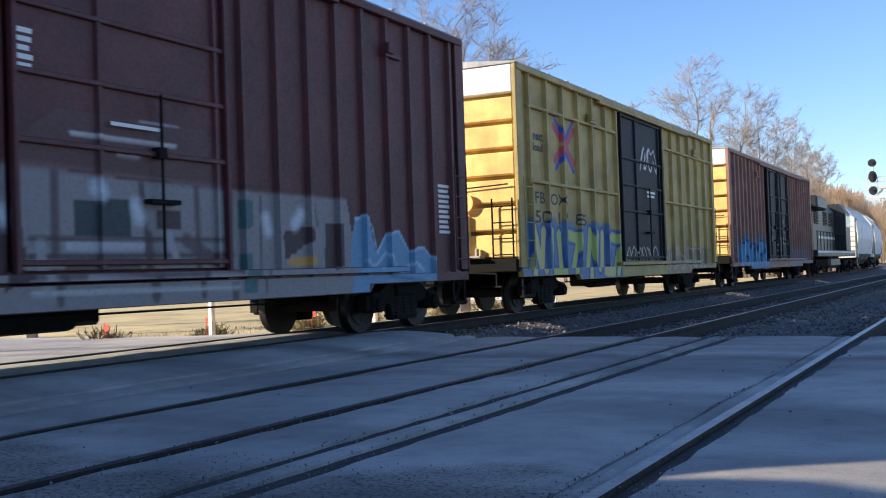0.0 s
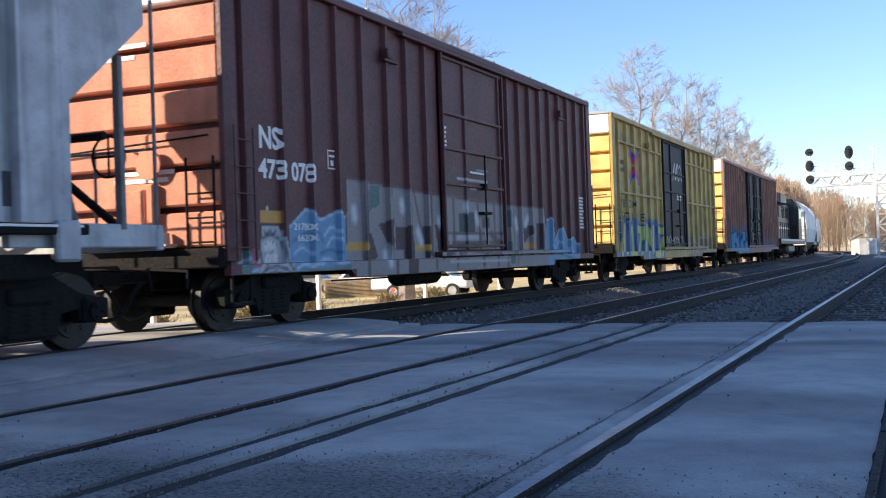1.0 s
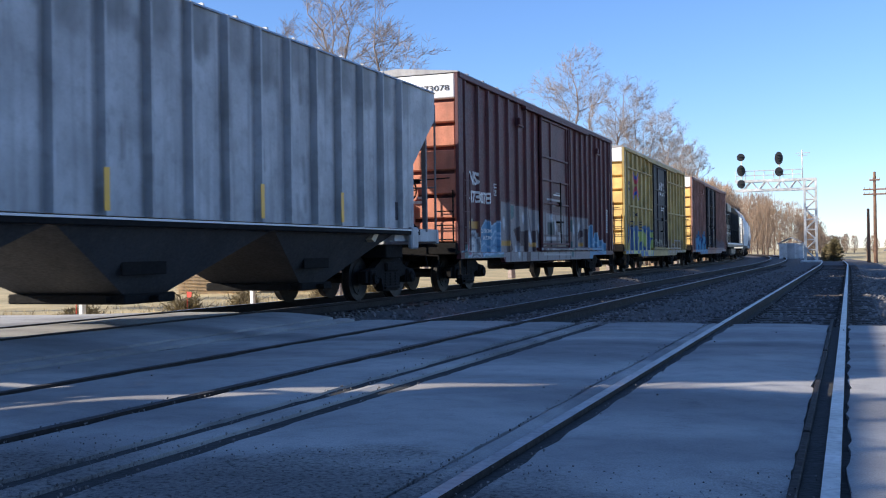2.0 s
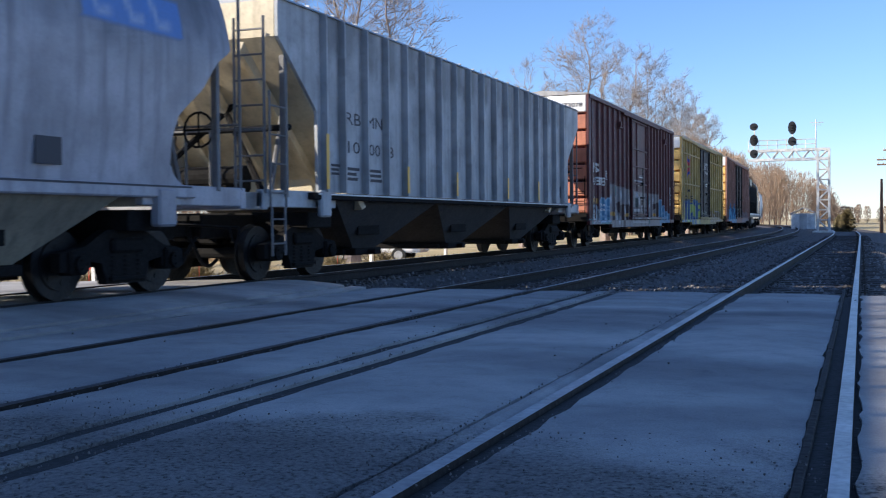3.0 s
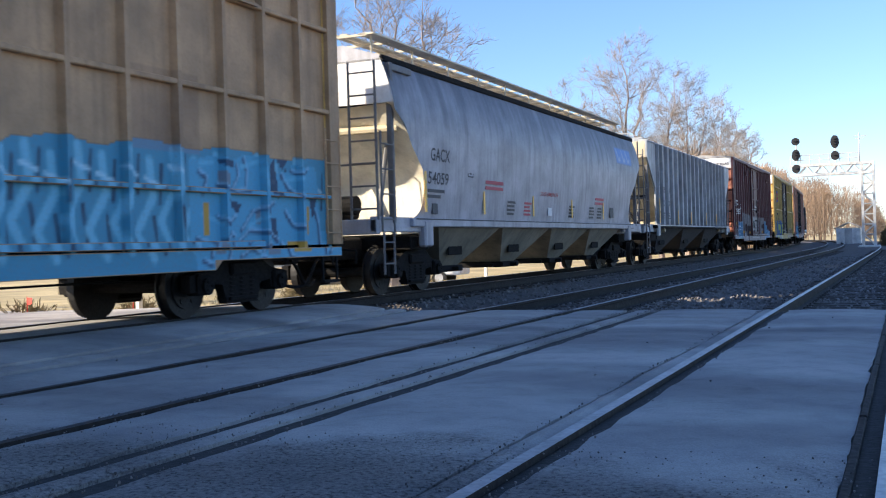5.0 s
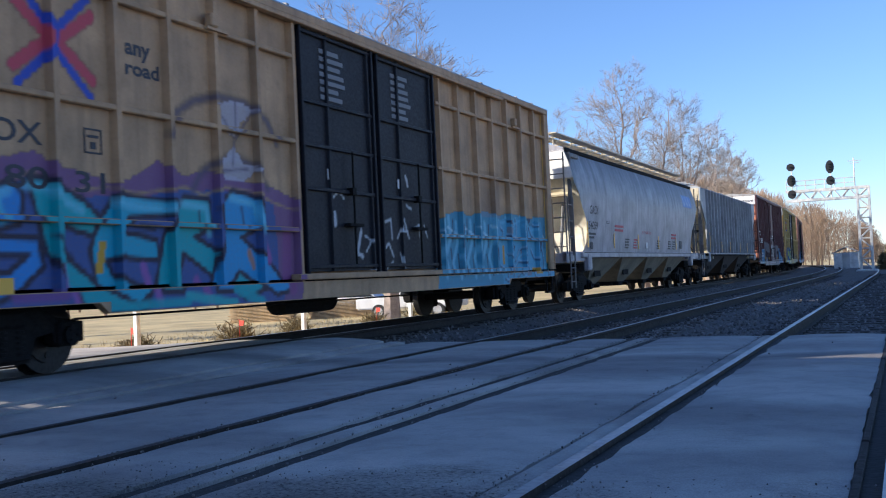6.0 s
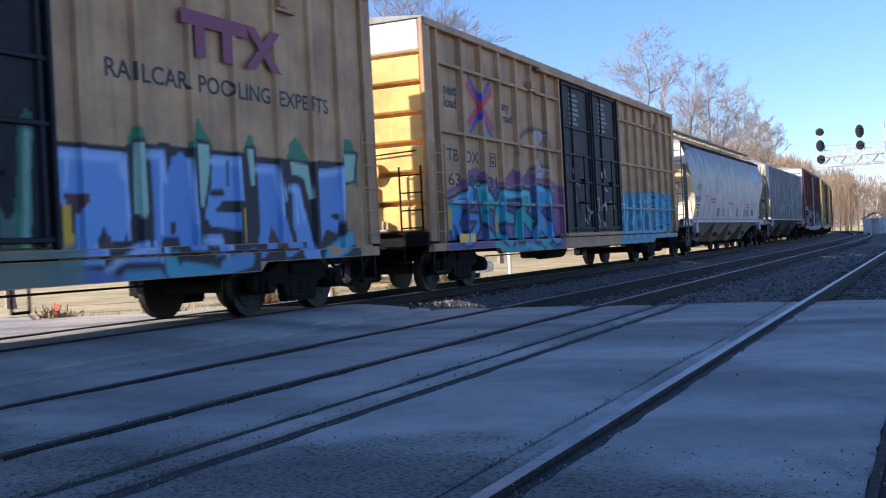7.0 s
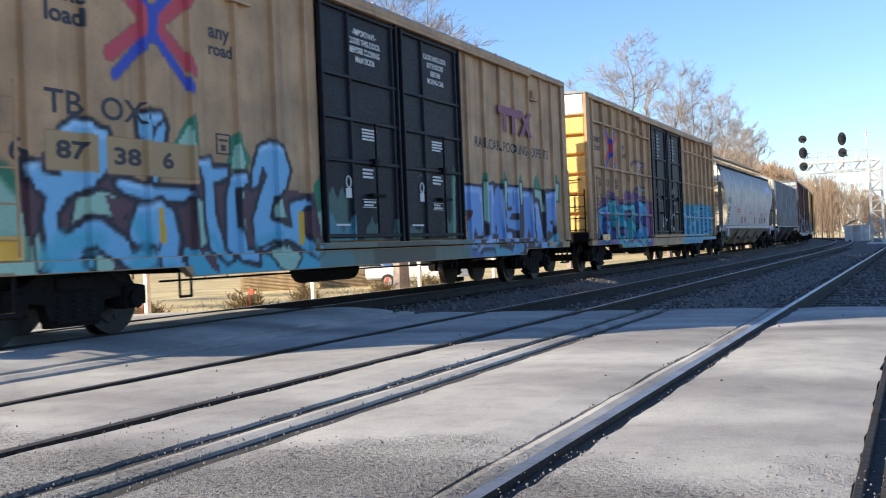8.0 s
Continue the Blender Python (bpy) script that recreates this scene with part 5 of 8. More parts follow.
    p.line([(-7.03, 1.43), (-6.98, 1.38), (-6.92, 1.43)], 0.05, (0.06, 0.05, 0.07), 0.03, 0.9)
    p.line([(-7.25, 1.34), (-7.04, 1.38), (-6.84, 1.34)], 0.05, (0.06, 0.05, 0.07), 0.03, 0.9)
    p.line([(-7.28, 1.13), (-7.25, 0.96)], 0.05, (0.06, 0.05, 0.07), 0.03, 0.9)
    p.line([(-6.79, 1.29), (-6.71, 1.0), (-6.59, 0.87)], 0.05, (0.06, 0.05, 0.07), 0.03, 0.9)
    p.line([(-7.4, 0.84), (-7.26, 0.93), (-7.01, 0.95), (-6.79, 0.91), (-6.6, 0.8)], 0.05, (0.06, 0.05, 0.07), 0.03, 0.9)
    p.line([(-7.23, 0.84), (-7.05, 0.88), (-6.83, 0.82)], 0.05, (0.06, 0.05, 0.07), 0.03, 0.9)
    p.area([(-7.27, 1.71), (-6.78, 1.72), (-6.79, 1.53), (-7.28, 1.52)], (0.5, 0.26, 0.05))
    p.area([(-7.14, 1.71), (-7.11, 1.8), (-7.05, 1.71)], (0.5, 0.45, 0.36))
    return p


def yellow_paint():
    p = Spray(-8.0, 8.0, 0.7, 4.3)
    green, blue = (0.42, 0.5, 0.14), (0.03, 0.09, 0.3)
    p.cloud((0.05, 0.2, 0.45), 0.7, 2.0, 2, 0.85, 0.25, -8.0, -1.8)
    p.cloud((0.25, 0.18, 0.25), 0.7, 1.5, 6, 0.45, 0.35, 2.1, 7.6)
    for i, a in enumerate((-7.4, -6.3, -5.2, -4.1, -3.1, -2.3)):
        shape = ([(a, 0.8), (a + 0.25, 1.8), (a + 0.6, 1.0), (a + 0.75, 1.75)], [(a + 0.1, 1.75), (a, 0.9), (a + 0.6, 0.85), (a + 0.5, 1.7)], [(a, 1.7), (a + 0.6, 1.65), (a + 0.15, 0.85)])[i % 3]
        p.letter(shape, 0.24, green if i % 4 else (0.55, 0.5, 0.2), blue, 0.07)
    p.scribble(2.2, 0.85, 4.5, 0.7, 7, (0.6, 0.58, 0.6), 4)
    # crossed arrows
    crossed_arrows(p, -5.3, 3.64, 0.5)
    return p


def crossed_arrows(p, y, z, k):
    """Four two-coloured arms that meet."""
    red, blue = (0.52, 0.06, 0.09), (0.03, 0.07, 0.45)
    for s in (-1, 1):
        for up in (-1, 1):
            p.line([(y + s * 1.15 * k, z + up * 0.72 * k), (y + s * 0.1 * k, z)], 0.3 * k, red)
    for s in (-1, 1):
        for up in (-1, 1):
            p.line([(y + s * 1.05 * k, z + up * 1.08 * k), (y + s * 0.06 * k, z + up * 0.22 * k)], 0.22 * k, blue)
    p.line([(y + 0.08 * k, z + 0.25 * k), (y - 0.04 * k, z - 0.25 * k)], 0.26 * k, blue)


def teal_paint():
    p = Spray(-9.6, 9.6, 0.7, 4.3)
    teal, blue, violet, ink = (0.02, 0.36, 0.4), (0.04, 0.24, 0.6), (0.17, 0.06, 0.24), (0.02, 0.015, 0.04)
    # violet cloud with a thin ochre edge
    p.area([(-9.2, 0.72), (-8.95, 1.68), (-8.79, 1.97), (-8.5, 2.02), (-8.17, 2.14), (-7.82, 2.35), (-7.32, 2.48), (-7.04, 2.33), (-6.51, 2.28), (-6.19, 2.19), (-5.85, 2.28), (-5.38, 2.51), (-4.84, 2.38), (-4.43, 2.47), (-3.82, 2.43), (-3.28, 2.37), (-2.82, 2.34), (-2.28, 2.2), (-2.35, 0.59), (-2.93, 0.56), (-7.06, 0.62)], violet, cover=0.85)
    p.area([(-8.91, 0.85), (-8.77, 1.85), (-8.06, 1.96), (-7.49, 2.17), (-6.77, 2.0), (-5.61, 2.08), (-4.86, 2.2), (-4.05, 2.24), (-2.85, 2.11), (-2.77, 0.91), (-2.93, 0.56), (-7.06, 0.62)], (0.03, 0.09, 0.28), cover=0.9)
    p.line([(-8.76, 1.88), (-8.42, 1.93), (-8.06, 2.0), (-7.63, 2.17), (-7.34, 2.24), (-6.92, 2.06), (-6.28, 2.15), (-5.78, 2.1), (-4.85, 2.23), (-4.47, 2.15), (-4.05, 2.28), (-3.4, 2.26), (-2.85, 2.13), (-2.35, 2.04)], 0.035, (0.42, 0.28, 0.1), 0.03, 0.8)
    # the letters
    p.shape([(-8.77, 1.77), (-8.06, 1.96), (-7.64, 2.13), (-7.51, 1.98), (-7.57, 1.7), (-8.09, 1.62), (-8.25, 1.35), (-8.13, 1.16), (-7.73, 1.19), (-7.43, 1.39), (-8.01, 1.39), (-7.96, 1.56), (-7.31, 1.54), (-7.26, 1.27), (-7.6, 1.02), (-8.16, 0.9), (-8.65, 1.06), (-8.7, 1.43)], blue, ink, 0.05, (0.2, 0.6, 0.72))
    p.shape([(-7.42, 2.18), (-7.18, 2.18), (-6.62, 1.96), (-6.29, 1.72), (-6.42, 1.58), (-6.95, 1.71), (-7.06, 1.43), (-6.4, 1.0), (-5.71, 0.81), (-5.93, 0.72), (-6.74, 0.75), (-6.9, 1.02), (-7.2, 1.43), (-7.29, 1.75)], teal, ink, 0.05, (0.2, 0.6, 0.72))
    p.shape([(-6.12, 2.07), (-5.61, 2.04), (-4.84, 2.03), (-5.27, 1.87), (-5.89, 1.84), (-6.08, 1.64), (-5.45, 1.56), (-5.4, 1.33), (-6.11, 1.38), (-6.33, 1.32), (-6.22, 1.13), (-5.65, 0.99), (-5.91, 0.82), (-6.46, 1.04), (-6.55, 1.43), (-6.4, 1.76)], (0.03, 0.36, 0.5), ink, 0.05, (0.2, 0.6, 0.72))
    p.shape([(-4.87, 2.11), (-4.38, 2.08), (-4.34, 1.75), (-4.73, 1.61), (-3.95, 1.33), (-3.3, 0.93), (-3.8, 0.82), (-4.58, 1.24), (-4.94, 1.42), (-5.11, 0.95), (-5.48, 0.96), (-5.3, 1.6)], teal, ink, 0.05, (0.2, 0.6, 0.72))
    p.shape([(-3.84, 2.24), (-3.3, 2.17), (-3.17, 1.82), (-3.7, 1.62), (-2.96, 1.22), (-2.6, 0.91), (-3.01, 0.84), (-3.75, 1.18), (-4.06, 0.93), (-4.41, 0.94), (-4.13, 1.61), (-4.19, 1.99)], (0.04, 0.3, 0.58), ink, 0.05, (0.2, 0.6, 0.72))
    p.line([(-8.54, 1.57), (-8.28, 1.69)], 0.14, teal, 0.04, 0.9)
    p.line([(-8.51, 1.28), (-8.34, 1.05)], 0.14, (0.02, 0.02, 0.08), 0.04, 0.9)
    p.line([(-7.86, 2.0), (-7.78, 1.74)], 0.1, (0.1, 0.45, 0.62), 0.04, 0.9)
    p.line([(-7.75, 0.96), (-7.03, 0.96)], 0.12, violet, 0.04, 0.9)
    p.line([(-7.0, 1.26), (-6.89, 0.85)], 0.1, (0.3, 0.1, 0.35), 0.04, 0.9)
    p.line([(-5.7, 1.25), (-5.53, 0.81)], 0.12, (0.3, 0.1, 0.35), 0.04, 0.9)
    p.line([(-4.7, 1.05), (-4.53, 0.77)], 0.14, (0.26, 0.08, 0.3), 0.04, 0.9)
    p.line([(-3.51, 1.42), (-3.42, 1.23)], 0.1, (0.45, 0.2, 0.1), 0.04, 0.9)
    p.line([(-3.14, 1.62), (-3.02, 1.32)], 0.12, (0.28, 0.08, 0.3), 0.04, 0.9)
    p.line([(-2.55, 1.63), (-2.6, 0.91)], 0.22, (0.22, 0.06, 0.2), 0.04, 0.9)
    p.line([(-4.0, 0.94), (-3.37, 0.73)], 0.14, teal, 0.04, 0.9)
    p.line([(-5.01, 0.88), (-4.02, 0.75)], 0.12, (0.05, 0.42, 0.42), 0.04, 0.9)
    p.line([(-6.42, 0.8), (-5.01, 0.81)], 0.1, teal, 0.04, 0.9)
    p.line([(-8.2, 1.8), (-8.02, 1.69)], 0.1, violet, 0.04, 0.9)
    p.line([(-7.11, 1.59), (-6.84, 1.34)], 0.06, ink, 0.04, 0.9)
    p.line([(-5.82, 1.73), (-5.47, 1.69)], 0.05, ink, 0.04, 0.9)
    p.line([(-4.59, 1.93), (-4.58, 1.7)], 0.05, ink, 0.04, 0.9)
    p.line([(-3.65, 2.01), (-3.6, 1.76)], 0.05, ink, 0.04, 0.9)
    # orange bars
    p.area([(-8.77, 1.65), (-8.6, 1.63), (-8.66, 1.24), (-8.84, 1.25)], (0.6, 0.33, 0.02))
    p.area([(-6.42, 1.53), (-6.31, 1.53), (-6.36, 1.17), (-6.48, 1.17)], (0.6, 0.33, 0.02))
    # ghostly white mark with dark bowed legs, by the doors
    p.line([(-5.16, 2.85), (-4.98, 3.14), (-4.63, 3.34), (-4.16, 3.46), (-3.48, 3.47), (-2.94, 3.28), (-2.72, 2.98)], 0.11, (0.1, 0.075, 0.12), 0.08, 0.85)
    p.line([(-4.7, 2.21), (-4.52, 2.43), (-4.18, 2.6), (-3.79, 2.7), (-3.32, 2.61), (-2.99, 2.33)], 0.11, (0.1, 0.075, 0.12), 0.08, 0.85)
    p.area([(-4.23, 3.37), (-3.7, 3.47), (-3.22, 3.4), (-3.56, 3.19), (-3.76, 2.96), (-4.04, 3.07)], (0.5, 0.47, 0.53), cover=0.8)
    p.area([(-4.09, 2.59), (-3.77, 2.86), (-3.58, 2.64), (-3.18, 2.58), (-3.52, 2.4), (-3.99, 2.4)], (0.5, 0.47, 0.53), cover=0.8)
    p.line([(-4.17, 3.37), (-3.76, 2.96)], 0.04, (0.12, 0.09, 0.14), 0.03, 0.8)
    p.line([(-3.7, 3.45), (-3.71, 2.96)], 0.04, (0.12, 0.09, 0.14), 0.03, 0.8)
    p.line([(-3.27, 3.39), (-3.71, 2.96)], 0.04, (0.12, 0.09, 0.14), 0.03, 0.8)
    p.line([(-3.76, 2.9), (-3.8, 2.58)], 0.04, (0.12, 0.09, 0.14), 0.03, 0.8)
    p.line([(-4.19, 2.47), (-3.46, 2.55)], 0.04, (0.12, 0.09, 0.14), 0.03, 0.8)
    # blue-grey tag by the corner
    p.line([(-9.68, 3.33), (-9.52, 3.01), (-9.65, 2.73)], 0.06, (0.17, 0.17, 0.26), 0.04, 0.8)
    p.line([(-9.32, 3.46), (-9.5, 2.95), (-9.38, 2.68)], 0.06, (0.17, 0.17, 0.26), 0.04, 0.8)
    p.line([(-9.64, 3.14), (-9.28, 3.21)], 0.06, (0.17, 0.17, 0.26), 0.04, 0.8)
    p.line([(-9.69, 2.86), (-9.3, 2.97), (-9.64, 2.76)], 0.06, (0.17, 0.17, 0.26), 0.04, 0.8)
    p.line([(-9.55, 2.67), (-9.35, 2.4), (-9.62, 2.3), (-9.42, 2.57)], 0.06, (0.17, 0.17, 0.26), 0.04, 0.8)
    p.line([(-9.6, 3.28), (-9.36, 2.79)], 0.06, (0.17, 0.17, 0.26), 0.04, 0.8)
    p.line([(-9.43, 3.4), (-9.63, 2.93)], 0.06, (0.17, 0.17, 0.26), 0.04, 0.8)
    # light blue letters past the doors
    p.area([(2.71, 2.03), (3.2, 2.18), (3.86, 2.27), (4.52, 2.19), (5.16, 2.34), (6.08, 2.25), (6.89, 2.34), (8.14, 2.25), (9.53, 2.35), (9.29, 0.6), (2.49, 0.65)], (0.05, 0.3, 0.46), cover=0.95)
    p.line([(3.02, 2.04), (3.07, 1.65), (2.82, 1.26), (2.96, 0.97)], 0.12, (0.2, 0.52, 0.68), 0.05, 0.9)
    p.line([(3.21, 1.99), (3.18, 1.57)], 0.05, (0.012, 0.03, 0.07), 0.03, 0.9)
    p.line([(3.07, 1.42), (3.13, 1.02)], 0.06, (0.012, 0.03, 0.07), 0.03, 0.9)
    p.line([(2.95, 1.86), (3.17, 1.78)], 0.05, (0.45, 0.7, 0.8), 0.03, 0.8)
    p.line([(3.39, 2.13), (3.44, 1.73), (3.18, 1.34), (3.33, 1.05)], 0.12, (0.2, 0.52, 0.68), 0.05, 0.9)
    p.line([(3.58, 2.08), (3.55, 1.65)], 0.05, (0.012, 0.03, 0.07), 0.03, 0.9)
    p.line([(3.44, 1.5), (3.5, 1.1)], 0.06, (0.012, 0.03, 0.07), 0.03, 0.9)
    p.line([(3.32, 1.94), (3.55, 1.87)], 0.05, (0.45, 0.7, 0.8), 0.03, 0.8)
    p.line([(3.74, 2.03), (3.79, 1.63), (3.52, 1.23), (3.67, 0.94)], 0.12, (0.2, 0.52, 0.68), 0.05, 0.9)
    p.line([(3.93, 1.98), (3.9, 1.55)], 0.05, (0.012, 0.03, 0.07), 0.03, 0.9)
    p.line([(3.79, 1.39), (3.84, 0.98)], 0.06, (0.012, 0.03, 0.07), 0.03, 0.9)
    p.line([(3.66, 1.84), (3.9, 1.76)], 0.05, (0.45, 0.7, 0.8), 0.03, 0.8)
    p.line([(4.13, 2.17), (4.19, 1.77), (3.91, 1.36), (4.07, 1.06)], 0.12, (0.2, 0.52, 0.68), 0.05, 0.9)
    p.line([(4.34, 2.13), (4.3, 1.69)], 0.05, (0.012, 0.03, 0.07), 0.03, 0.9)
    p.line([(4.19, 1.52), (4.25, 1.11)], 0.06, (0.012, 0.03, 0.07), 0.03, 0.9)
    p.line([(4.06, 1.98), (4.3, 1.91)], 0.05, (0.45, 0.7, 0.8), 0.03, 0.8)
    p.line([(4.5, 2.07), (4.56, 1.66), (4.27, 1.25), (4.43, 0.95)], 0.12, (0.2, 0.52, 0.68), 0.05, 0.9)
    p.line([(4.71, 2.02), (4.67, 1.58)], 0.05, (0.012, 0.03, 0.07), 0.03, 0.9)
    p.line([(4.56, 1.41), (4.61, 1.0)], 0.06, (0.012, 0.03, 0.07), 0.03, 0.9)
    p.line([(4.42, 1.88), (4.67, 1.8)], 0.05, (0.45, 0.7, 0.8), 0.03, 0.8)
    p.line([(4.91, 2.17), (4.97, 1.75), (4.67, 1.33), (4.84, 1.02)], 0.12, (0.2, 0.52, 0.68), 0.05, 0.9)
    p.line([(5.12, 2.12), (5.09, 1.67)], 0.05, (0.012, 0.03, 0.07), 0.03, 0.9)
    p.line([(4.97, 1.5), (5.03, 1.08)], 0.06, (0.012, 0.03, 0.07), 0.03, 0.9)
    p.line([(4.83, 1.97), (5.08, 1.89)], 0.05, (0.45, 0.7, 0.8), 0.03, 0.8)
    p.line([(5.3, 2.06), (5.36, 1.64), (5.05, 1.22), (5.22, 0.91)], 0.12, (0.2, 0.52, 0.68), 0.05, 0.9)
    p.line([(5.52, 2.01), (5.48, 1.56)], 0.05, (0.012, 0.03, 0.07), 0.03, 0.9)
    p.line([(5.36, 1.39), (5.42, 0.96)], 0.06, (0.012, 0.03, 0.07), 0.03, 0.9)
    p.line([(5.21, 1.86), (5.47, 1.78)], 0.05, (0.45, 0.7, 0.8), 0.03, 0.8)
    p.line([(5.74, 2.22), (5.8, 1.79), (5.49, 1.36), (5.67, 1.04)], 0.12, (0.2, 0.52, 0.68), 0.05, 0.9)
    p.line([(5.97, 2.17), (5.93, 1.7)], 0.05, (0.012, 0.03, 0.07), 0.03, 0.9)
    p.line([(5.8, 1.53), (5.87, 1.1)], 0.06, (0.012, 0.03, 0.07), 0.03, 0.9)
    p.line([(5.66, 2.02), (5.93, 1.93)], 0.05, (0.45, 0.7, 0.8), 0.03, 0.8)
    p.line([(6.15, 2.11), (6.21, 1.68), (5.89, 1.24), (6.07, 0.92)], 0.12, (0.2, 0.52, 0.68), 0.05, 0.9)
    p.line([(6.38, 2.06), (6.34, 1.59)], 0.05, (0.012, 0.03, 0.07), 0.03, 0.9)
    p.line([(6.21, 1.41), (6.28, 0.97)], 0.06, (0.012, 0.03, 0.07), 0.03, 0.9)
    p.line([(6.06, 1.91), (6.34, 1.82)], 0.05, (0.45, 0.7, 0.8), 0.03, 0.8)
    p.line([(6.61, 2.21), (6.68, 1.77), (6.34, 1.32), (6.53, 1.0)], 0.12, (0.2, 0.52, 0.68), 0.05, 0.9)
    p.line([(6.85, 2.16), (6.81, 1.68)], 0.05, (0.012, 0.03, 0.07), 0.03, 0.9)
    p.line([(6.68, 1.5), (6.74, 1.06)], 0.06, (0.012, 0.03, 0.07), 0.03, 0.9)
    p.line([(6.52, 2.0), (6.81, 1.92)], 0.05, (0.45, 0.7, 0.8), 0.03, 0.8)
    p.line([(7.05, 2.1), (7.11, 1.65), (6.77, 1.2), (6.96, 0.87)], 0.12, (0.2, 0.52, 0.68), 0.05, 0.9)
    p.line([(7.29, 2.05), (7.25, 1.56)], 0.05, (0.012, 0.03, 0.07), 0.03, 0.9)
    p.line([(7.11, 1.38), (7.18, 0.93)], 0.06, (0.012, 0.03, 0.07), 0.03, 0.9)
    p.line([(6.95, 1.89), (7.25, 1.8)], 0.05, (0.45, 0.7, 0.8), 0.03, 0.8)
    p.line([(7.55, 2.27), (7.62, 1.81), (7.26, 1.35), (7.46, 1.02)], 0.12, (0.2, 0.52, 0.68), 0.05, 0.9)
    p.line([(7.8, 2.21), (7.76, 1.72)], 0.05, (0.012, 0.03, 0.07), 0.03, 0.9)
    p.line([(7.62, 1.53), (7.69, 1.07)], 0.06, (0.012, 0.03, 0.07), 0.03, 0.9)
    p.line([(7.45, 2.05), (7.75, 1.96)], 0.05, (0.45, 0.7, 0.8), 0.03, 0.8)
    p.line([(8.01, 2.15), (8.08, 1.69), (7.72, 1.23), (7.92, 0.89)], 0.12, (0.2, 0.52, 0.68), 0.05, 0.9)
    p.line([(8.27, 2.1), (8.23, 1.6)], 0.05, (0.012, 0.03, 0.07), 0.03, 0.9)
    p.line([(8.08, 1.41), (8.15, 0.94)], 0.06, (0.012, 0.03, 0.07), 0.03, 0.9)
    p.line([(7.91, 1.94), (8.22, 1.85)], 0.05, (0.45, 0.7, 0.8), 0.03, 0.8)
    p.line([(8.53, 2.26), (8.6, 1.79), (8.23, 1.32), (8.44, 0.97)], 0.12, (0.2, 0.52, 0.68), 0.05, 0.9)
    p.line([(8.8, 2.2), (8.75, 1.7)], 0.05, (0.012, 0.03, 0.07), 0.03, 0.9)
    p.line([(8.6, 1.5), (8.68, 1.03)], 0.06, (0.012, 0.03, 0.07), 0.03, 0.9)
    p.line([(8.43, 2.04), (8.75, 1.95)], 0.05, (0.45, 0.7, 0.8), 0.03, 0.8)
    p.line([(9.02, 2.14), (9.1, 1.67), (8.71, 1.19), (8.92, 0.84)], 0.12, (0.2, 0.52, 0.68), 0.05, 0.9)
    p.line([(9.3, 2.09), (9.25, 1.57)], 0.05, (0.012, 0.03, 0.07), 0.03, 0.9)
    p.line([(9.1, 1.38), (9.17, 0.9)], 0.06, (0.012, 0.03, 0.07), 0.03, 0.9)
    p.line([(8.92, 1.92), (9.25, 1.83)], 0.05, (0.45, 0.7, 0.8), 0.03, 0.8)
    # the last of them, full of flowing light and dark strokes
    p.area([(6.06, 2.13), (6.63, 2.21), (6.94, 2.14), (7.1, 2.22), (7.35, 2.27), (7.65, 2.26), (7.73, 1.94), (7.9, 1.76), (7.99, 1.82), (8.0, 2.01), (8.15, 2.08), (8.29, 2.06), (8.45, 2.2), (8.75, 2.15), (9.02, 2.2), (9.15, 2.11), (9.17, 1.74), (9.2, 1.25), (9.65, 1.18), (9.76, 0.79), (9.0, 0.7), (6.0, 0.64)], (0.09, 0.36, 0.55))
    p.area([(7.69, 2.05), (7.99, 2.25), (8.09, 1.69), (7.81, 1.75)], (0.012, 0.03, 0.08), cover=0.9)
    p.area([(6.76, 1.65), (7.17, 1.61), (7.07, 1.46)], (0.012, 0.03, 0.08), cover=0.9)
    p.area([(7.8, 1.4), (7.99, 1.44), (8.04, 1.08), (7.87, 1.14)], (0.012, 0.03, 0.08), cover=0.9)
    p.area([(8.89, 1.73), (9.12, 1.74), (8.99, 1.42)], (0.012, 0.03, 0.08), cover=0.9)
    p.area([(6.63, 2.18), (7.02, 2.17), (7.01, 2.06), (6.7, 2.07)], (0.012, 0.03, 0.08), cover=0.9)
    p.area([(8.04, 2.25), (8.37, 2.28), (8.2, 2.1)], (0.012, 0.03, 0.08), cover=0.9)
    p.area([(6.66, 2.01), (6.85, 1.99), (6.85, 1.82), (6.66, 1.84)], (0.2, 0.2, 0.22), cover=0.8)
    p.area([(6.44, 1.1), (6.6, 1.07), (6.64, 0.92), (6.4, 0.93)], (0.2, 0.2, 0.22), cover=0.8)
    p.area([(7.49, 1.52), (7.59, 1.52), (7.6, 1.33), (7.48, 1.33)], (0.2, 0.2, 0.22), cover=0.8)
    p.area([(7.64, 1.06), (7.87, 1.04), (7.95, 0.9), (7.64, 0.9)], (0.2, 0.2, 0.22), cover=0.8)
    p.line([(6.23, 1.98), (6.4, 1.91), (6.32, 1.71)], 0.06, (0.02, 0.05, 0.12), 0.03, 0.85)
    p.line([(6.26, 2.01), (6.43, 1.94), (6.35, 1.74)], 0.035, (0.28, 0.55, 0.74), 0.03, 0.8)
    p.line([(6.92, 1.74), (7.09, 1.95), (7.06, 2.1)], 0.06, (0.02, 0.05, 0.12), 0.03, 0.85)
    p.line([(6.95, 1.77), (7.12, 1.98), (7.09, 2.13)], 0.035, (0.28, 0.55, 0.74), 0.03, 0.8)
    p.line([(7.22, 2.2), (7.3, 2.02), (7.25, 1.78)], 0.06, (0.02, 0.05, 0.12), 0.03, 0.85)
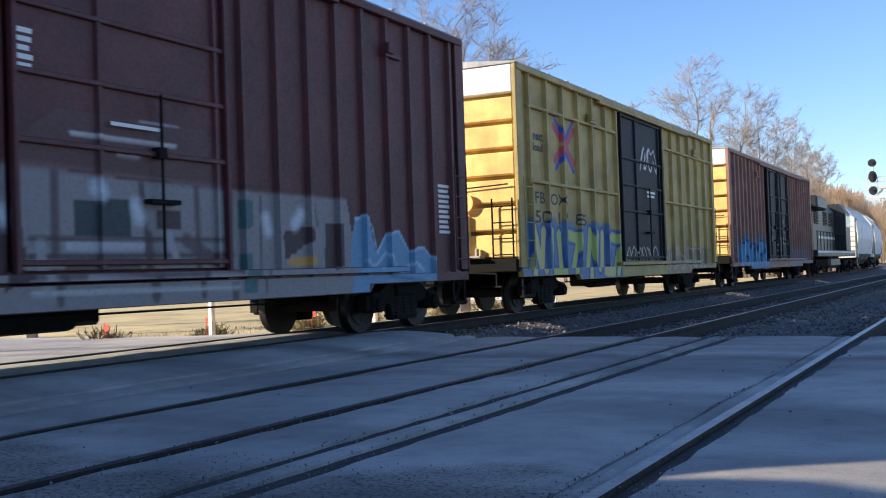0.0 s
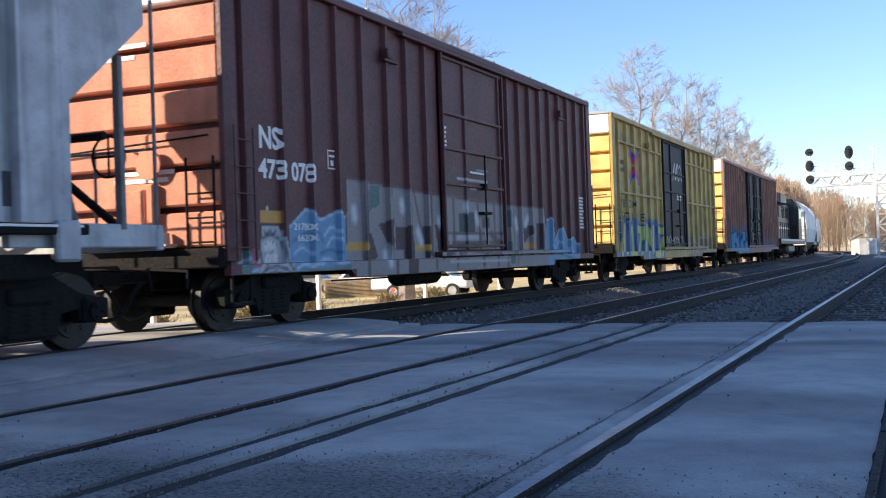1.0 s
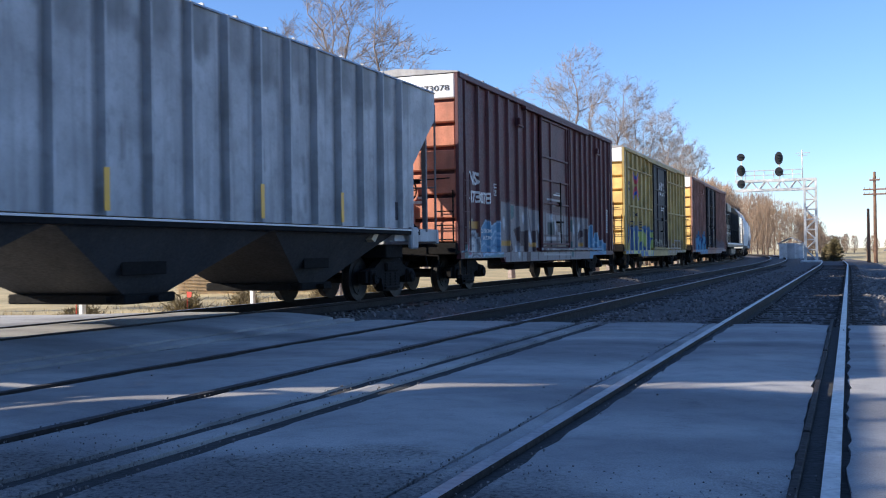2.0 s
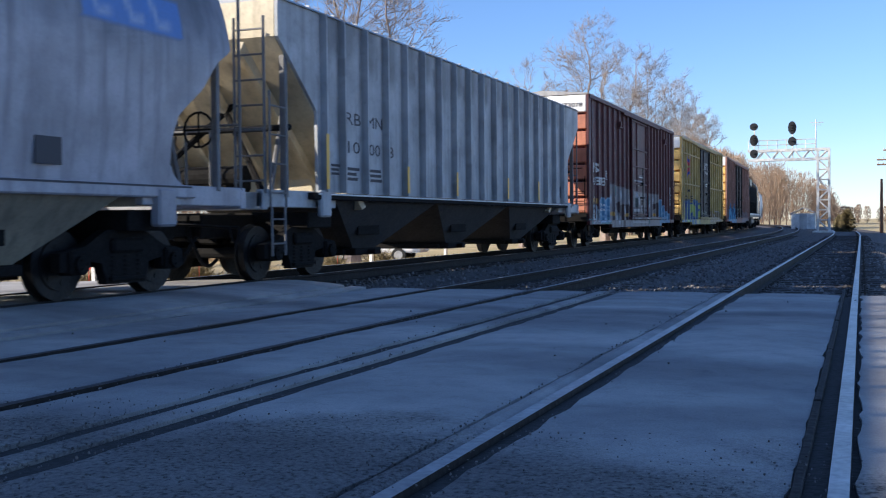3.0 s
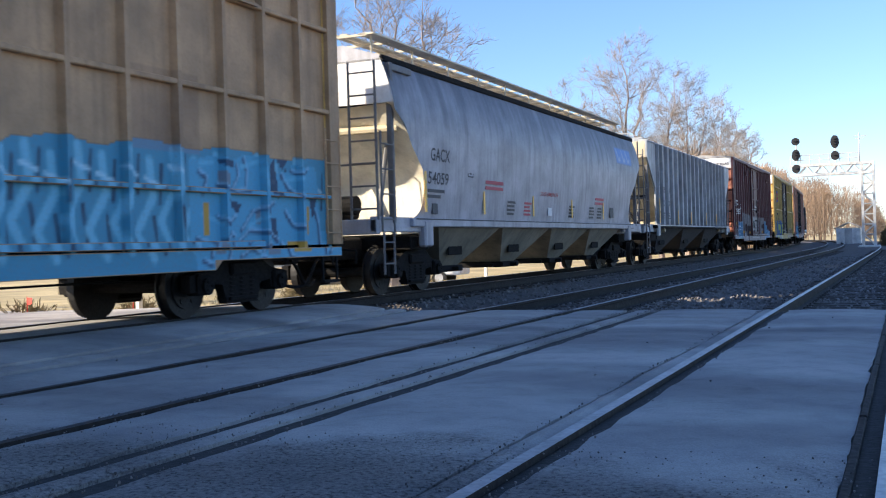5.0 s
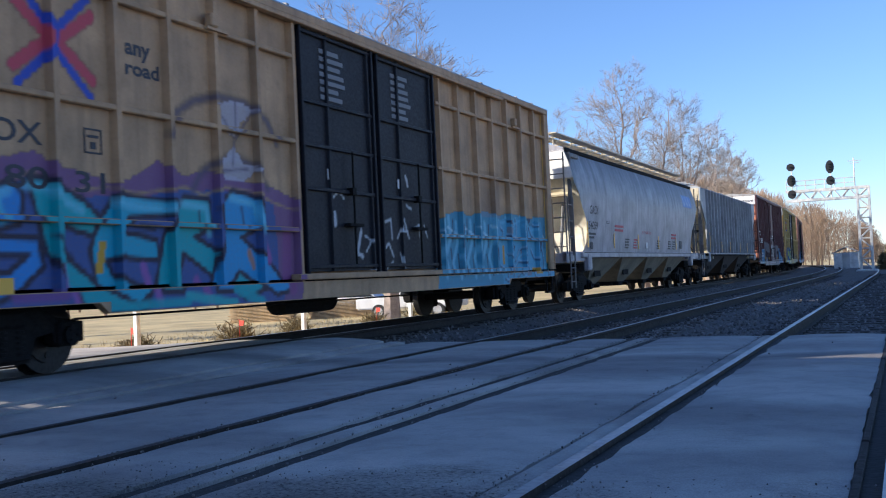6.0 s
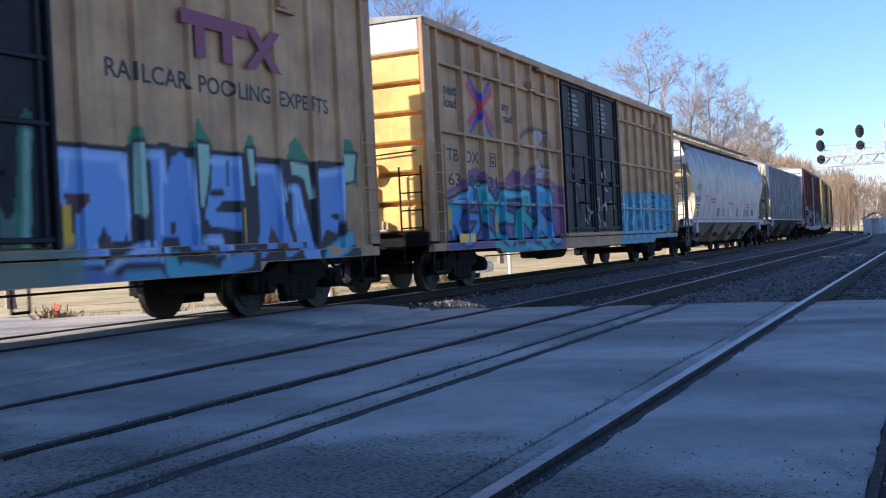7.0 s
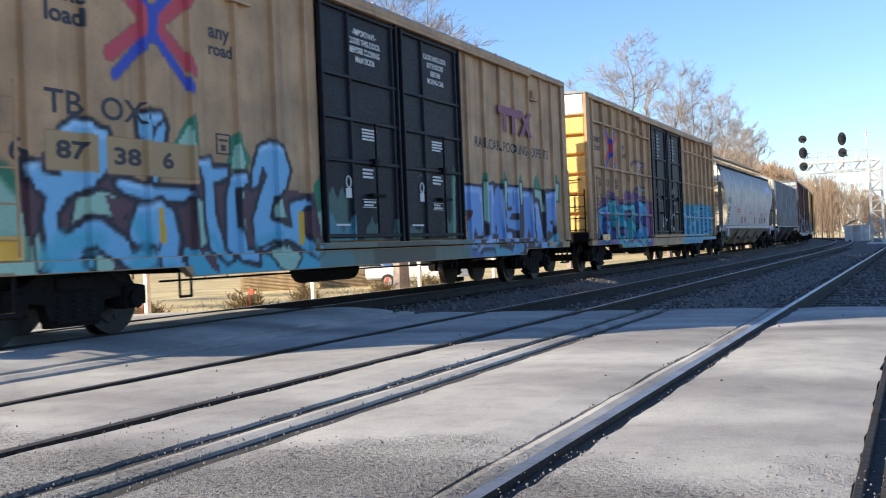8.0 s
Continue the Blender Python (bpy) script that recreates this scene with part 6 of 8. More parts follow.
    p.line([(7.26, 2.23), (7.33, 2.06), (7.28, 1.81)], 0.035, (0.28, 0.55, 0.74), 0.03, 0.8)
    p.line([(6.62, 1.83), (6.92, 1.74), (7.25, 1.78)], 0.06, (0.02, 0.05, 0.12), 0.03, 0.85)
    p.line([(6.65, 1.86), (6.95, 1.77), (7.28, 1.81)], 0.035, (0.28, 0.55, 0.74), 0.03, 0.8)
    p.line([(8.14, 2.02), (8.33, 1.83), (8.63, 1.72)], 0.06, (0.02, 0.05, 0.12), 0.03, 0.85)
    p.line([(8.18, 2.05), (8.37, 1.87), (8.67, 1.75)], 0.035, (0.28, 0.55, 0.74), 0.03, 0.8)
    p.line([(8.39, 2.1), (8.64, 2.05), (8.85, 2.13)], 0.06, (0.02, 0.05, 0.12), 0.03, 0.85)
    p.line([(8.43, 2.13), (8.68, 2.08), (8.9, 2.17)], 0.035, (0.28, 0.55, 0.74), 0.03, 0.8)
    p.line([(7.14, 1.24), (7.4, 1.49), (7.94, 1.62)], 0.06, (0.02, 0.05, 0.12), 0.03, 0.85)
    p.line([(7.17, 1.27), (7.44, 1.52), (7.98, 1.66)], 0.035, (0.28, 0.55, 0.74), 0.03, 0.8)
    p.line([(7.05, 1.06), (7.31, 1.24), (7.74, 1.21), (8.01, 1.09)], 0.06, (0.02, 0.05, 0.12), 0.03, 0.85)
    p.line([(7.08, 1.09), (7.34, 1.27), (7.78, 1.24), (8.05, 1.12)], 0.035, (0.28, 0.55, 0.74), 0.03, 0.8)
    p.line([(6.96, 0.89), (7.21, 1.0), (7.63, 0.81)], 0.06, (0.02, 0.05, 0.12), 0.03, 0.85)
    p.line([(7.0, 0.92), (7.25, 1.03), (7.67, 0.84)], 0.035, (0.28, 0.55, 0.74), 0.03, 0.8)
    p.line([(6.6, 1.41), (6.82, 1.3), (6.99, 1.42)], 0.06, (0.02, 0.05, 0.12), 0.03, 0.85)
    p.line([(6.63, 1.44), (6.86, 1.33), (7.02, 1.45)], 0.035, (0.28, 0.55, 0.74), 0.03, 0.8)
    p.line([(6.7, 1.09), (6.82, 1.24), (6.97, 1.15)], 0.06, (0.02, 0.05, 0.12), 0.03, 0.85)
    p.line([(6.73, 1.12), (6.85, 1.27), (7.01, 1.18)], 0.035, (0.28, 0.55, 0.74), 0.03, 0.8)
    p.line([(6.16, 1.13), (6.37, 1.07), (6.32, 0.9)], 0.06, (0.02, 0.05, 0.12), 0.03, 0.85)
    p.line([(6.19, 1.15), (6.4, 1.1), (6.35, 0.93)], 0.035, (0.28, 0.55, 0.74), 0.03, 0.8)
    p.line([(6.65, 0.75), (6.73, 0.95), (6.7, 1.07)], 0.06, (0.02, 0.05, 0.12), 0.03, 0.85)
    p.line([(6.68, 0.78), (6.76, 0.98), (6.73, 1.09)], 0.035, (0.28, 0.55, 0.74), 0.03, 0.8)
    p.line([(6.15, 0.85), (6.43, 0.76), (6.61, 0.72)], 0.06, (0.02, 0.05, 0.12), 0.03, 0.85)
    p.line([(6.18, 0.88), (6.46, 0.79), (6.64, 0.75)], 0.035, (0.28, 0.55, 0.74), 0.03, 0.8)
    p.line([(8.22, 1.5), (8.41, 1.31), (8.61, 1.28)], 0.06, (0.02, 0.05, 0.12), 0.03, 0.85)
    p.line([(8.26, 1.54), (8.45, 1.35), (8.65, 1.31)], 0.035, (0.28, 0.55, 0.74), 0.03, 0.8)
    p.line([(8.1, 1.05), (8.19, 0.86), (8.69, 0.78)], 0.06, (0.02, 0.05, 0.12), 0.03, 0.85)
    p.line([(8.14, 1.08), (8.23, 0.89), (8.73, 0.81)], 0.035, (0.28, 0.55, 0.74), 0.03, 0.8)
    p.line([(9.04, 1.53), (9.14, 1.32), (9.18, 0.9)], 0.06, (0.02, 0.05, 0.12), 0.03, 0.85)
    p.line([(9.09, 1.56), (9.19, 1.36), (9.22, 0.94)], 0.035, (0.28, 0.55, 0.74), 0.03, 0.8)
    p.line([(9.29, 0.9), (9.47, 1.08), (9.7, 1.04)], 0.06, (0.02, 0.05, 0.12), 0.03, 0.85)
    p.line([(9.34, 0.94), (9.52, 1.11), (9.75, 1.07)], 0.035, (0.28, 0.55, 0.74), 0.03, 0.8)
    p.line([(7.76, 1.68), (7.7, 1.43), (7.79, 1.24)], 0.06, (0.02, 0.05, 0.12), 0.03, 0.85)
    p.line([(7.8, 1.71), (7.74, 1.46), (7.82, 1.27)], 0.035, (0.28, 0.55, 0.74), 0.03, 0.8)
    p.line([(7.37, 0.79), (7.51, 0.97), (7.73, 1.09)], 0.06, (0.02, 0.05, 0.12), 0.03, 0.85)
    p.line([(7.41, 0.82), (7.54, 1.0), (7.77, 1.12)], 0.035, (0.28, 0.55, 0.74), 0.03, 0.8)
    p.line([(6.27, 2.09), (6.56, 2.13)], 0.05, (0.16, 0.5, 0.68), 0.04, 0.8)
    p.line([(7.18, 2.1), (7.6, 2.2)], 0.05, (0.16, 0.5, 0.68), 0.04, 0.8)
    p.line([(7.64, 2.08), (7.7, 1.86)], 0.05, (0.16, 0.5, 0.68), 0.04, 0.8)
    p.line([(8.24, 1.96), (8.74, 2.02)], 0.05, (0.16, 0.5, 0.68), 0.04, 0.8)
    p.line([(7.31, 1.3), (7.75, 1.46)], 0.05, (0.16, 0.5, 0.68), 0.04, 0.8)
    p.line([(7.12, 0.82), (7.46, 0.91)], 0.05, (0.16, 0.5, 0.68), 0.04, 0.8)
    p.line([(6.31, 1.46), (6.67, 1.35)], 0.05, (0.16, 0.5, 0.68), 0.04, 0.8)
    p.line([(6.21, 0.71), (6.58, 0.81)], 0.05, (0.16, 0.5, 0.68), 0.04, 0.8)
    p.line([(9.24, 1.04), (9.59, 1.1)], 0.05, (0.16, 0.5, 0.68), 0.04, 0.8)
    p.area([(6.32, 1.61), (6.42, 1.62), (6.43, 1.17), (6.3, 1.17)], (0.55, 0.31, 0.04))
    p.area([(8.67, 1.62), (8.89, 1.62), (8.87, 1.17), (8.66, 1.17)], (0.55, 0.31, 0.04))
    p.area([(8.28, 1.08), (8.74, 1.09), (8.75, 0.94), (8.28, 0.93)], (0.55, 0.31, 0.04))
    p.area([(5.0, 2.2), (5.0, 3.2), (6.3, 3.2), (6.3, 2.2)], (0.35, 0.15, 0.15), cover=0.25)
    crossed_arrows(p, -7.0, 3.68, 0.5)
    return p


def blue_paint():
    p = Spray(-9.6, 9.6, 0.65, 4.6)
    sky_b, mid, ink, mint, green = (0.19, 0.46, 0.7), (0.07, 0.4, 0.54), (0.012, 0.012, 0.025), (0.33, 0.54, 0.43), (0.03, 0.2, 0.11)
    # pointed green flames and mint ground behind the letters
    p.area([(-8.82, 1.87), (-8.28, 1.86), (-8.11, 1.63), (-7.93, 1.35), (-7.93, 1.03), (-8.05, 0.84), (-8.87, 0.87)], mint)
    p.line([(-8.82, 1.97), (-8.35, 1.89), (-8.12, 1.68)], 0.2, green, 0.08, 1.0)
    p.area([(-5.84, 2.02), (-5.79, 2.31), (-5.39, 2.74), (-5.26, 2.65), (-5.24, 2.06)], green)
    p.area([(-4.69, 2.08), (-4.59, 2.53), (-4.43, 2.58), (-4.13, 2.26), (-4.21, 2.09)], green)
    p.area([(-2.85, 1.03), (-2.71, 1.81), (-2.34, 2.14), (-2.16, 1.87), (-2.27, 1.36), (-2.56, 0.98)], green)
    p.area([(-5.73, 2.17), (-5.71, 2.3), (-5.43, 2.59), (-5.36, 2.31), (-5.37, 2.12)], mint)
    p.area([(-4.59, 2.12), (-4.47, 2.44), (-4.25, 2.23), (-4.28, 2.1)], mint)
    p.area([(-2.64, 1.11), (-2.55, 1.52), (-2.28, 1.61), (-2.38, 1.1)], mint)
    # teal ground along the foot, maroon shadow
    p.area([(-8.2, 1.99), (-7.89, 2.06), (-7.5, 2.3), (-6.82, 2.35), (-6.48, 1.8), (-4.5, 1.95), (-2.52, 1.82), (-2.34, 1.02), (-1.92, 0.97), (-1.97, 0.37), (-7.98, 0.66), (-8.1, 1.23), (-8.18, 1.74)], (0.085, 0.035, 0.05))
    p.area([(-7.97, 0.95), (-7.88, 1.17), (-7.32, 1.2), (-5.61, 1.08), (-4.57, 0.97), (-3.21, 0.95), (-1.57, 1.01), (-1.27, 0.19), (-8.06, 0.61)], mid)
    # mint hollows
    p.shape([(-7.52, 1.26), (-7.38, 1.65), (-6.99, 1.74), (-6.72, 1.66), (-6.63, 1.45), (-7.05, 1.43), (-7.31, 1.35)], mint, ink, 0.035)
    p.shape([(-7.2, 1.09), (-6.94, 1.04), (-6.89, 0.85), (-6.98, 0.75), (-7.21, 0.8)], mint, ink, 0.035)
    p.shape([(-5.41, 1.7), (-5.22, 1.67), (-5.09, 1.14), (-5.37, 1.07)], mint, ink, 0.035)
    p.shape([(-4.57, 1.93), (-4.38, 1.88), (-4.36, 1.05), (-4.55, 1.06)], mint, ink, 0.035)
    p.shape([(-3.64, 1.73), (-3.44, 1.78), (-3.3, 1.48), (-3.59, 1.43)], mint, ink, 0.035)
    p.shape([(-3.91, 1.03), (-3.34, 1.15), (-3.05, 0.91), (-3.35, 0.64), (-3.63, 0.79)], mint, ink, 0.035)
    p.shape([(-7.92, 1.32), (-7.87, 1.0), (-8.03, 0.89), (-8.05, 1.23)], mint, ink, 0.035)
    p.area([(-6.95, 1.69), (-6.53, 1.6), (-6.73, 1.38), (-6.87, 1.47)], (0.1, 0.04, 0.055))
    p.area([(-6.89, 1.04), (-6.67, 0.91), (-6.81, 0.72), (-6.98, 0.75)], (0.1, 0.04, 0.055))
    p.area([(-5.39, 1.06), (-5.06, 0.96), (-5.0, 0.71), (-5.23, 0.86)], (0.1, 0.04, 0.055))
    p.area([(-4.52, 1.72), (-4.27, 1.65), (-4.34, 1.43), (-4.47, 1.46)], (0.1, 0.04, 0.055))
    # tall letters before the doors
    p.shape([(-8.12, 1.97), (-7.97, 2.02), (-7.84, 1.92), (-7.61, 1.88), (-7.67, 2.15), (-7.59, 2.37), (-7.37, 2.5), (-7.16, 2.48), (-6.86, 2.41), (-6.78, 2.17), (-6.93, 1.91), (-7.2, 1.74), (-7.5, 1.64), (-7.67, 1.46), (-7.65, 1.32), (-7.56, 1.26), (-7.22, 1.43), (-6.96, 1.41), (-6.57, 1.16), (-6.29, 1.06), (-6.08, 1.08), (-6.25, 0.89), (-6.54, 0.77), (-6.77, 0.91), (-7.07, 1.1), (-7.29, 1.05), (-7.42, 0.93), (-7.21, 0.8), (-7.97, 0.8), (-7.81, 0.94), (-7.84, 1.17), (-7.88, 1.43), (-7.81, 1.64), (-8.0, 1.72), (-8.1, 1.82)], sky_b, ink, 0.055)
    p.shape([(-6.38, 2.61), (-6.21, 2.69), (-5.93, 2.69), (-5.84, 2.53), (-5.9, 2.36), (-6.05, 2.25), (-6.05, 1.81), (-6.24, 1.81), (-6.18, 2.27), (-6.37, 2.39)], sky_b, ink, 0.055)
    p.shape([(-6.8, 1.85), (-6.62, 1.89), (-6.24, 1.81), (-5.46, 1.82), (-5.39, 1.73), (-5.58, 1.64), (-6.28, 1.64), (-6.58, 1.68), (-6.76, 1.76)], sky_b, ink, 0.055)
    p.shape([(-6.45, 1.57), (-6.0, 1.65), (-5.74, 1.52), (-5.65, 1.21), (-5.7, 0.87), (-5.51, 0.65), (-5.96, 0.64), (-6.1, 0.76), (-6.18, 1.09), (-6.31, 1.15), (-6.52, 1.09), (-6.59, 1.28)], sky_b, ink, 0.055)
    p.shape([(-5.32, 2.16), (-5.03, 2.21), (-4.98, 2.1), (-4.64, 2.12), (-4.68, 1.97), (-4.98, 1.89), (-4.95, 1.5), (-4.81, 1.14), (-4.7, 0.92), (-4.85, 0.88), (-5.11, 1.07), (-5.18, 1.49), (-5.17, 1.85), (-5.24, 2.06)], sky_b, ink, 0.055)
    p.shape([(-4.61, 2.01), (-4.24, 2.07), (-4.17, 1.92), (-4.5, 1.83), (-4.47, 1.35), (-4.31, 1.05), (-4.12, 1.05), (-4.12, 0.85), (-4.51, 0.9), (-4.75, 1.06), (-4.73, 1.72)], sky_b, ink, 0.055)
    p.shape([(-4.11, 2.11), (-3.95, 2.43), (-3.67, 2.52), (-3.32, 2.46), (-3.15, 2.16), (-3.29, 1.88), (-3.58, 1.75), (-3.73, 1.47), (-3.54, 1.4), (-3.18, 1.36), (-3.23, 1.68), (-2.76, 1.77), (-2.68, 1.65), (-2.94, 1.55), (-2.79, 1.19), (-2.41, 0.98), (-2.6, 0.89), (-3.12, 1.11), (-3.41, 1.16), (-3.92, 1.0), (-4.1, 1.13), (-4.15, 1.43), (-3.97, 1.77), (-3.77, 2.05), (-3.86, 2.16), (-3.99, 1.89), (-4.15, 1.85)], sky_b, ink, 0.055)
    # deeper blue towards the foot of the letters, pale upper edges, loops of ink
    p.line([(-7.81, 1.0), (-7.5, 0.87)], 0.3, mid, 0.12, 0.85)
    p.line([(-7.64, 1.17), (-7.06, 1.19)], 0.22, mid, 0.12, 0.85)
    p.line([(-6.54, 0.9), (-6.32, 0.96)], 0.25, mid, 0.12, 0.85)
    p.line([(-5.95, 0.81), (-5.77, 0.71)], 0.25, mid, 0.12, 0.85)
    p.line([(-6.41, 1.35), (-6.31, 1.19)], 0.2, mid, 0.12, 0.85)
    p.line([(-5.04, 1.21), (-4.82, 0.95)], 0.12, mid, 0.12, 0.85)
    p.line([(-4.04, 1.13), (-3.48, 1.24)], 0.12, mid, 0.12, 0.85)
    p.line([(-2.89, 1.11), (-2.59, 0.94)], 0.1, mid, 0.12, 0.85)
    p.line([(-7.56, 2.34), (-7.36, 2.45), (-7.18, 2.43)], 0.06, (0.4, 0.66, 0.9), 0.06, 0.85)
    p.line([(-8.06, 1.94), (-7.9, 1.97)], 0.06, (0.4, 0.66, 0.9), 0.06, 0.85)
    p.line([(-6.34, 2.6), (-5.96, 2.65)], 0.06, (0.4, 0.66, 0.9), 0.06, 0.85)
    p.line([(-6.71, 1.84), (-6.27, 1.77)], 0.06, (0.4, 0.66, 0.9), 0.06, 0.85)
    p.line([(-6.38, 1.56), (-6.02, 1.6)], 0.06, (0.4, 0.66, 0.9), 0.06, 0.85)
    p.line([(-5.26, 2.14), (-5.05, 2.17)], 0.06, (0.4, 0.66, 0.9), 0.06, 0.85)
    p.line([(-4.55, 1.99), (-4.27, 2.02)], 0.06, (0.4, 0.66, 0.9), 0.06, 0.85)
    p.line([(-3.9, 2.4), (-3.64, 2.48), (-3.36, 2.42)], 0.06, (0.4, 0.66, 0.9), 0.06, 0.85)
    p.line([(-7.12, 2.39), (-6.91, 2.34)], 0.06, (0.4, 0.66, 0.9), 0.06, 0.85)
    p.line([(-6.22, 2.62), (-6.07, 2.49), (-5.92, 2.61)], 0.05, ink, 0.03, 1.0)
    p.line([(-6.07, 2.49), (-6.13, 2.37)], 0.05, ink, 0.03, 1.0)
    p.line([(-7.32, 1.08), (-7.15, 1.12), (-7.03, 1.06)], 0.05, ink, 0.03, 1.0)
    p.line([(-6.25, 1.11), (-6.08, 1.08), (-6.02, 1.22)], 0.05, ink, 0.03, 1.0)
    p.line([(-7.56, 1.28), (-7.31, 1.41), (-7.03, 1.43), (-6.7, 1.28), (-6.45, 1.09)], 0.05, ink, 0.03, 1.0)
    p.line([(-5.75, 1.49), (-5.69, 1.21), (-5.73, 0.93)], 0.05, ink, 0.03, 1.0)
    p.line([(-4.02, 1.05), (-3.63, 1.14), (-3.32, 1.07)], 0.05, ink, 0.03, 1.0)
    p.area([(-6.07, 1.58), (-5.97, 1.58), (-5.95, 1.14), (-6.04, 1.14)], (0.68, 0.4, 0.02))
    p.area([(-2.98, 1.56), (-2.84, 1.56), (-2.86, 1.11), (-2.98, 1.11)], (0.68, 0.4, 0.02))
    # block letters past the doors: green flames, mint posts, blue letters
    p.area([(2.54, 1.74), (2.62, 2.24), (2.69, 2.54), (2.81, 2.59), (2.91, 2.44), (3.02, 2.25), (2.96, 1.75)], green)
    p.area([(4.07, 2.22), (4.17, 2.44), (4.26, 2.47), (4.39, 2.36), (4.43, 2.24)], green)
    p.area([(5.14, 2.28), (5.25, 2.57), (5.36, 2.65), (5.5, 2.5), (5.64, 2.31)], green)
    p.area([(6.24, 2.26), (6.38, 2.52), (6.46, 2.55), (6.57, 2.29)], green)
    p.area([(7.24, 2.17), (7.38, 2.5), (7.52, 2.58), (7.78, 2.35), (7.91, 2.18)], green)
    p.area([(8.67, 2.28), (8.88, 2.63), (9.04, 2.67), (9.25, 2.43), (9.22, 1.92)], green)
    p.area([(3.0, 2.25), (4.08, 2.25), (4.7, 2.32), (4.97, 2.3), (5.62, 2.29), (6.57, 2.27), (7.17, 2.25), (8.84, 2.29), (8.85, 1.33), (9.13, 0.93), (9.09, 0.59), (6.33, 0.66), (6.15, 0.5), (3.79, 0.59), (2.9, 0.67), (2.61, 1.05), (2.68, 1.68), (2.94, 1.75)], ink)
    p.shape([(2.64, 2.24), (2.92, 2.26), (2.87, 1.96), (2.79, 1.74), (2.61, 1.71)], mint, ink, 0.035)
    p.shape([(4.18, 2.29), (4.38, 2.3), (4.4, 1.49), (4.26, 1.41), (4.15, 1.48)], mint, ink, 0.035)
    p.shape([(5.26, 2.38), (5.56, 2.35), (5.53, 1.61), (5.4, 1.52), (5.31, 1.61), (5.31, 2.13)], mint, ink, 0.035)
    p.shape([(6.34, 2.35), (6.51, 2.36), (6.5, 1.86), (6.38, 1.84)], mint, ink, 0.035)
    p.shape([(7.35, 2.24), (7.84, 2.21), (7.92, 1.7), (7.78, 1.68), (7.67, 2.0), (7.37, 2.05)], mint, ink, 0.035)
    p.shape([(8.84, 2.44), (9.23, 2.45), (9.12, 2.01), (8.81, 1.98)], mint, ink, 0.035)
    p.shape([(3.05, 2.18), (4.02, 2.19), (4.06, 2.0), (4.11, 1.45), (3.98, 1.15), (3.74, 1.16), (3.67, 1.33), (3.55, 1.13), (3.54, 0.92), (2.98, 0.92), (2.98, 1.07), (3.23, 1.08), (3.23, 1.54), (3.0, 1.58)], (0.17, 0.34, 0.68), ink, 0.035, (0.42, 0.58, 0.85))
    p.shape([(2.74, 1.6), (2.89, 1.69), (2.92, 1.33), (2.76, 1.37)], (0.17, 0.34, 0.68), ink, 0.035, (0.42, 0.58, 0.85))
    p.shape([(4.46, 2.25), (4.71, 2.26), (4.74, 1.97), (4.84, 2.18), (5.01, 2.24), (5.17, 2.16), (5.21, 1.81), (5.24, 1.34), (5.28, 1.02), (4.93, 1.03), (4.87, 1.19), (4.63, 1.19), (4.55, 0.95), (4.46, 1.04), (4.47, 1.49)], (0.13, 0.28, 0.62), ink, 0.035, (0.42, 0.58, 0.85))
    p.shape([(3.64, 0.93), (3.96, 1.11), (4.37, 1.19), (4.49, 0.92)], (0.17, 0.34, 0.68), ink, 0.035, (0.42, 0.58, 0.85))
    p.shape([(5.61, 2.24), (6.2, 2.24), (6.24, 1.8), (6.26, 1.65), (5.79, 1.63), (5.64, 1.54), (6.09, 1.52), (6.1, 1.27), (5.53, 1.32), (5.39, 1.45), (5.53, 1.82)], (0.17, 0.34, 0.68), ink, 0.035, (0.42, 0.58, 0.85))
    p.shape([(5.42, 1.24), (5.75, 1.24), (5.82, 0.96), (5.5, 0.94)], (0.13, 0.28, 0.62), ink, 0.035, (0.42, 0.58, 0.85))
    p.shape([(6.56, 2.17), (7.01, 2.19), (7.13, 1.6), (7.43, 0.97), (7.06, 0.87), (6.91, 1.23), (6.7, 0.99), (6.43, 0.86), (6.56, 1.33)], (0.13, 0.28, 0.62), ink, 0.035, (0.42, 0.58, 0.85))
    p.shape([(7.36, 1.94), (7.56, 1.92), (7.71, 1.51), (7.99, 0.81), (7.54, 0.79), (7.35, 1.33)], (0.17, 0.34, 0.68), ink, 0.035, (0.42, 0.58, 0.85))
    p.shape([(8.11, 2.17), (8.77, 2.24), (8.72, 1.52), (8.36, 1.47), (8.62, 1.4), (8.53, 1.18), (8.24, 1.27), (8.0, 0.96), (8.04, 1.51), (8.0, 1.88)], (0.13, 0.28, 0.62), ink, 0.035, (0.42, 0.58, 0.85))
    p.area([(3.1, 1.68), (3.47, 1.68), (3.2, 1.37)], (0.09, 0.035, 0.045))
    p.area([(2.66, 1.33), (2.88, 1.31), (2.86, 1.03), (2.7, 1.08)], (0.09, 0.035, 0.045))
    p.area([(3.57, 1.06), (3.75, 1.27), (3.81, 1.05)], (0.09, 0.035, 0.045))
    p.area([(6.82, 1.33), (6.95, 1.11), (6.7, 0.99)], (0.09, 0.035, 0.045))
    p.area([(4.78, 1.38), (4.85, 1.38), (4.84, 1.25), (4.77, 1.25)], ink)
    p.line([(5.91, 2.16), (5.9, 1.85)], 0.05, ink, 0.03, 1.0)
    p.line([(5.57, 1.74), (5.77, 1.75)], 0.1, ink, 0.03, 1.0)
    p.line([(4.05, 2.13), (4.05, 1.2)], 0.05, (0.42, 0.58, 0.85), 0.03, 0.8)
    p.line([(5.15, 2.13), (5.2, 1.37)], 0.05, (0.42, 0.58, 0.85), 0.03, 0.8)
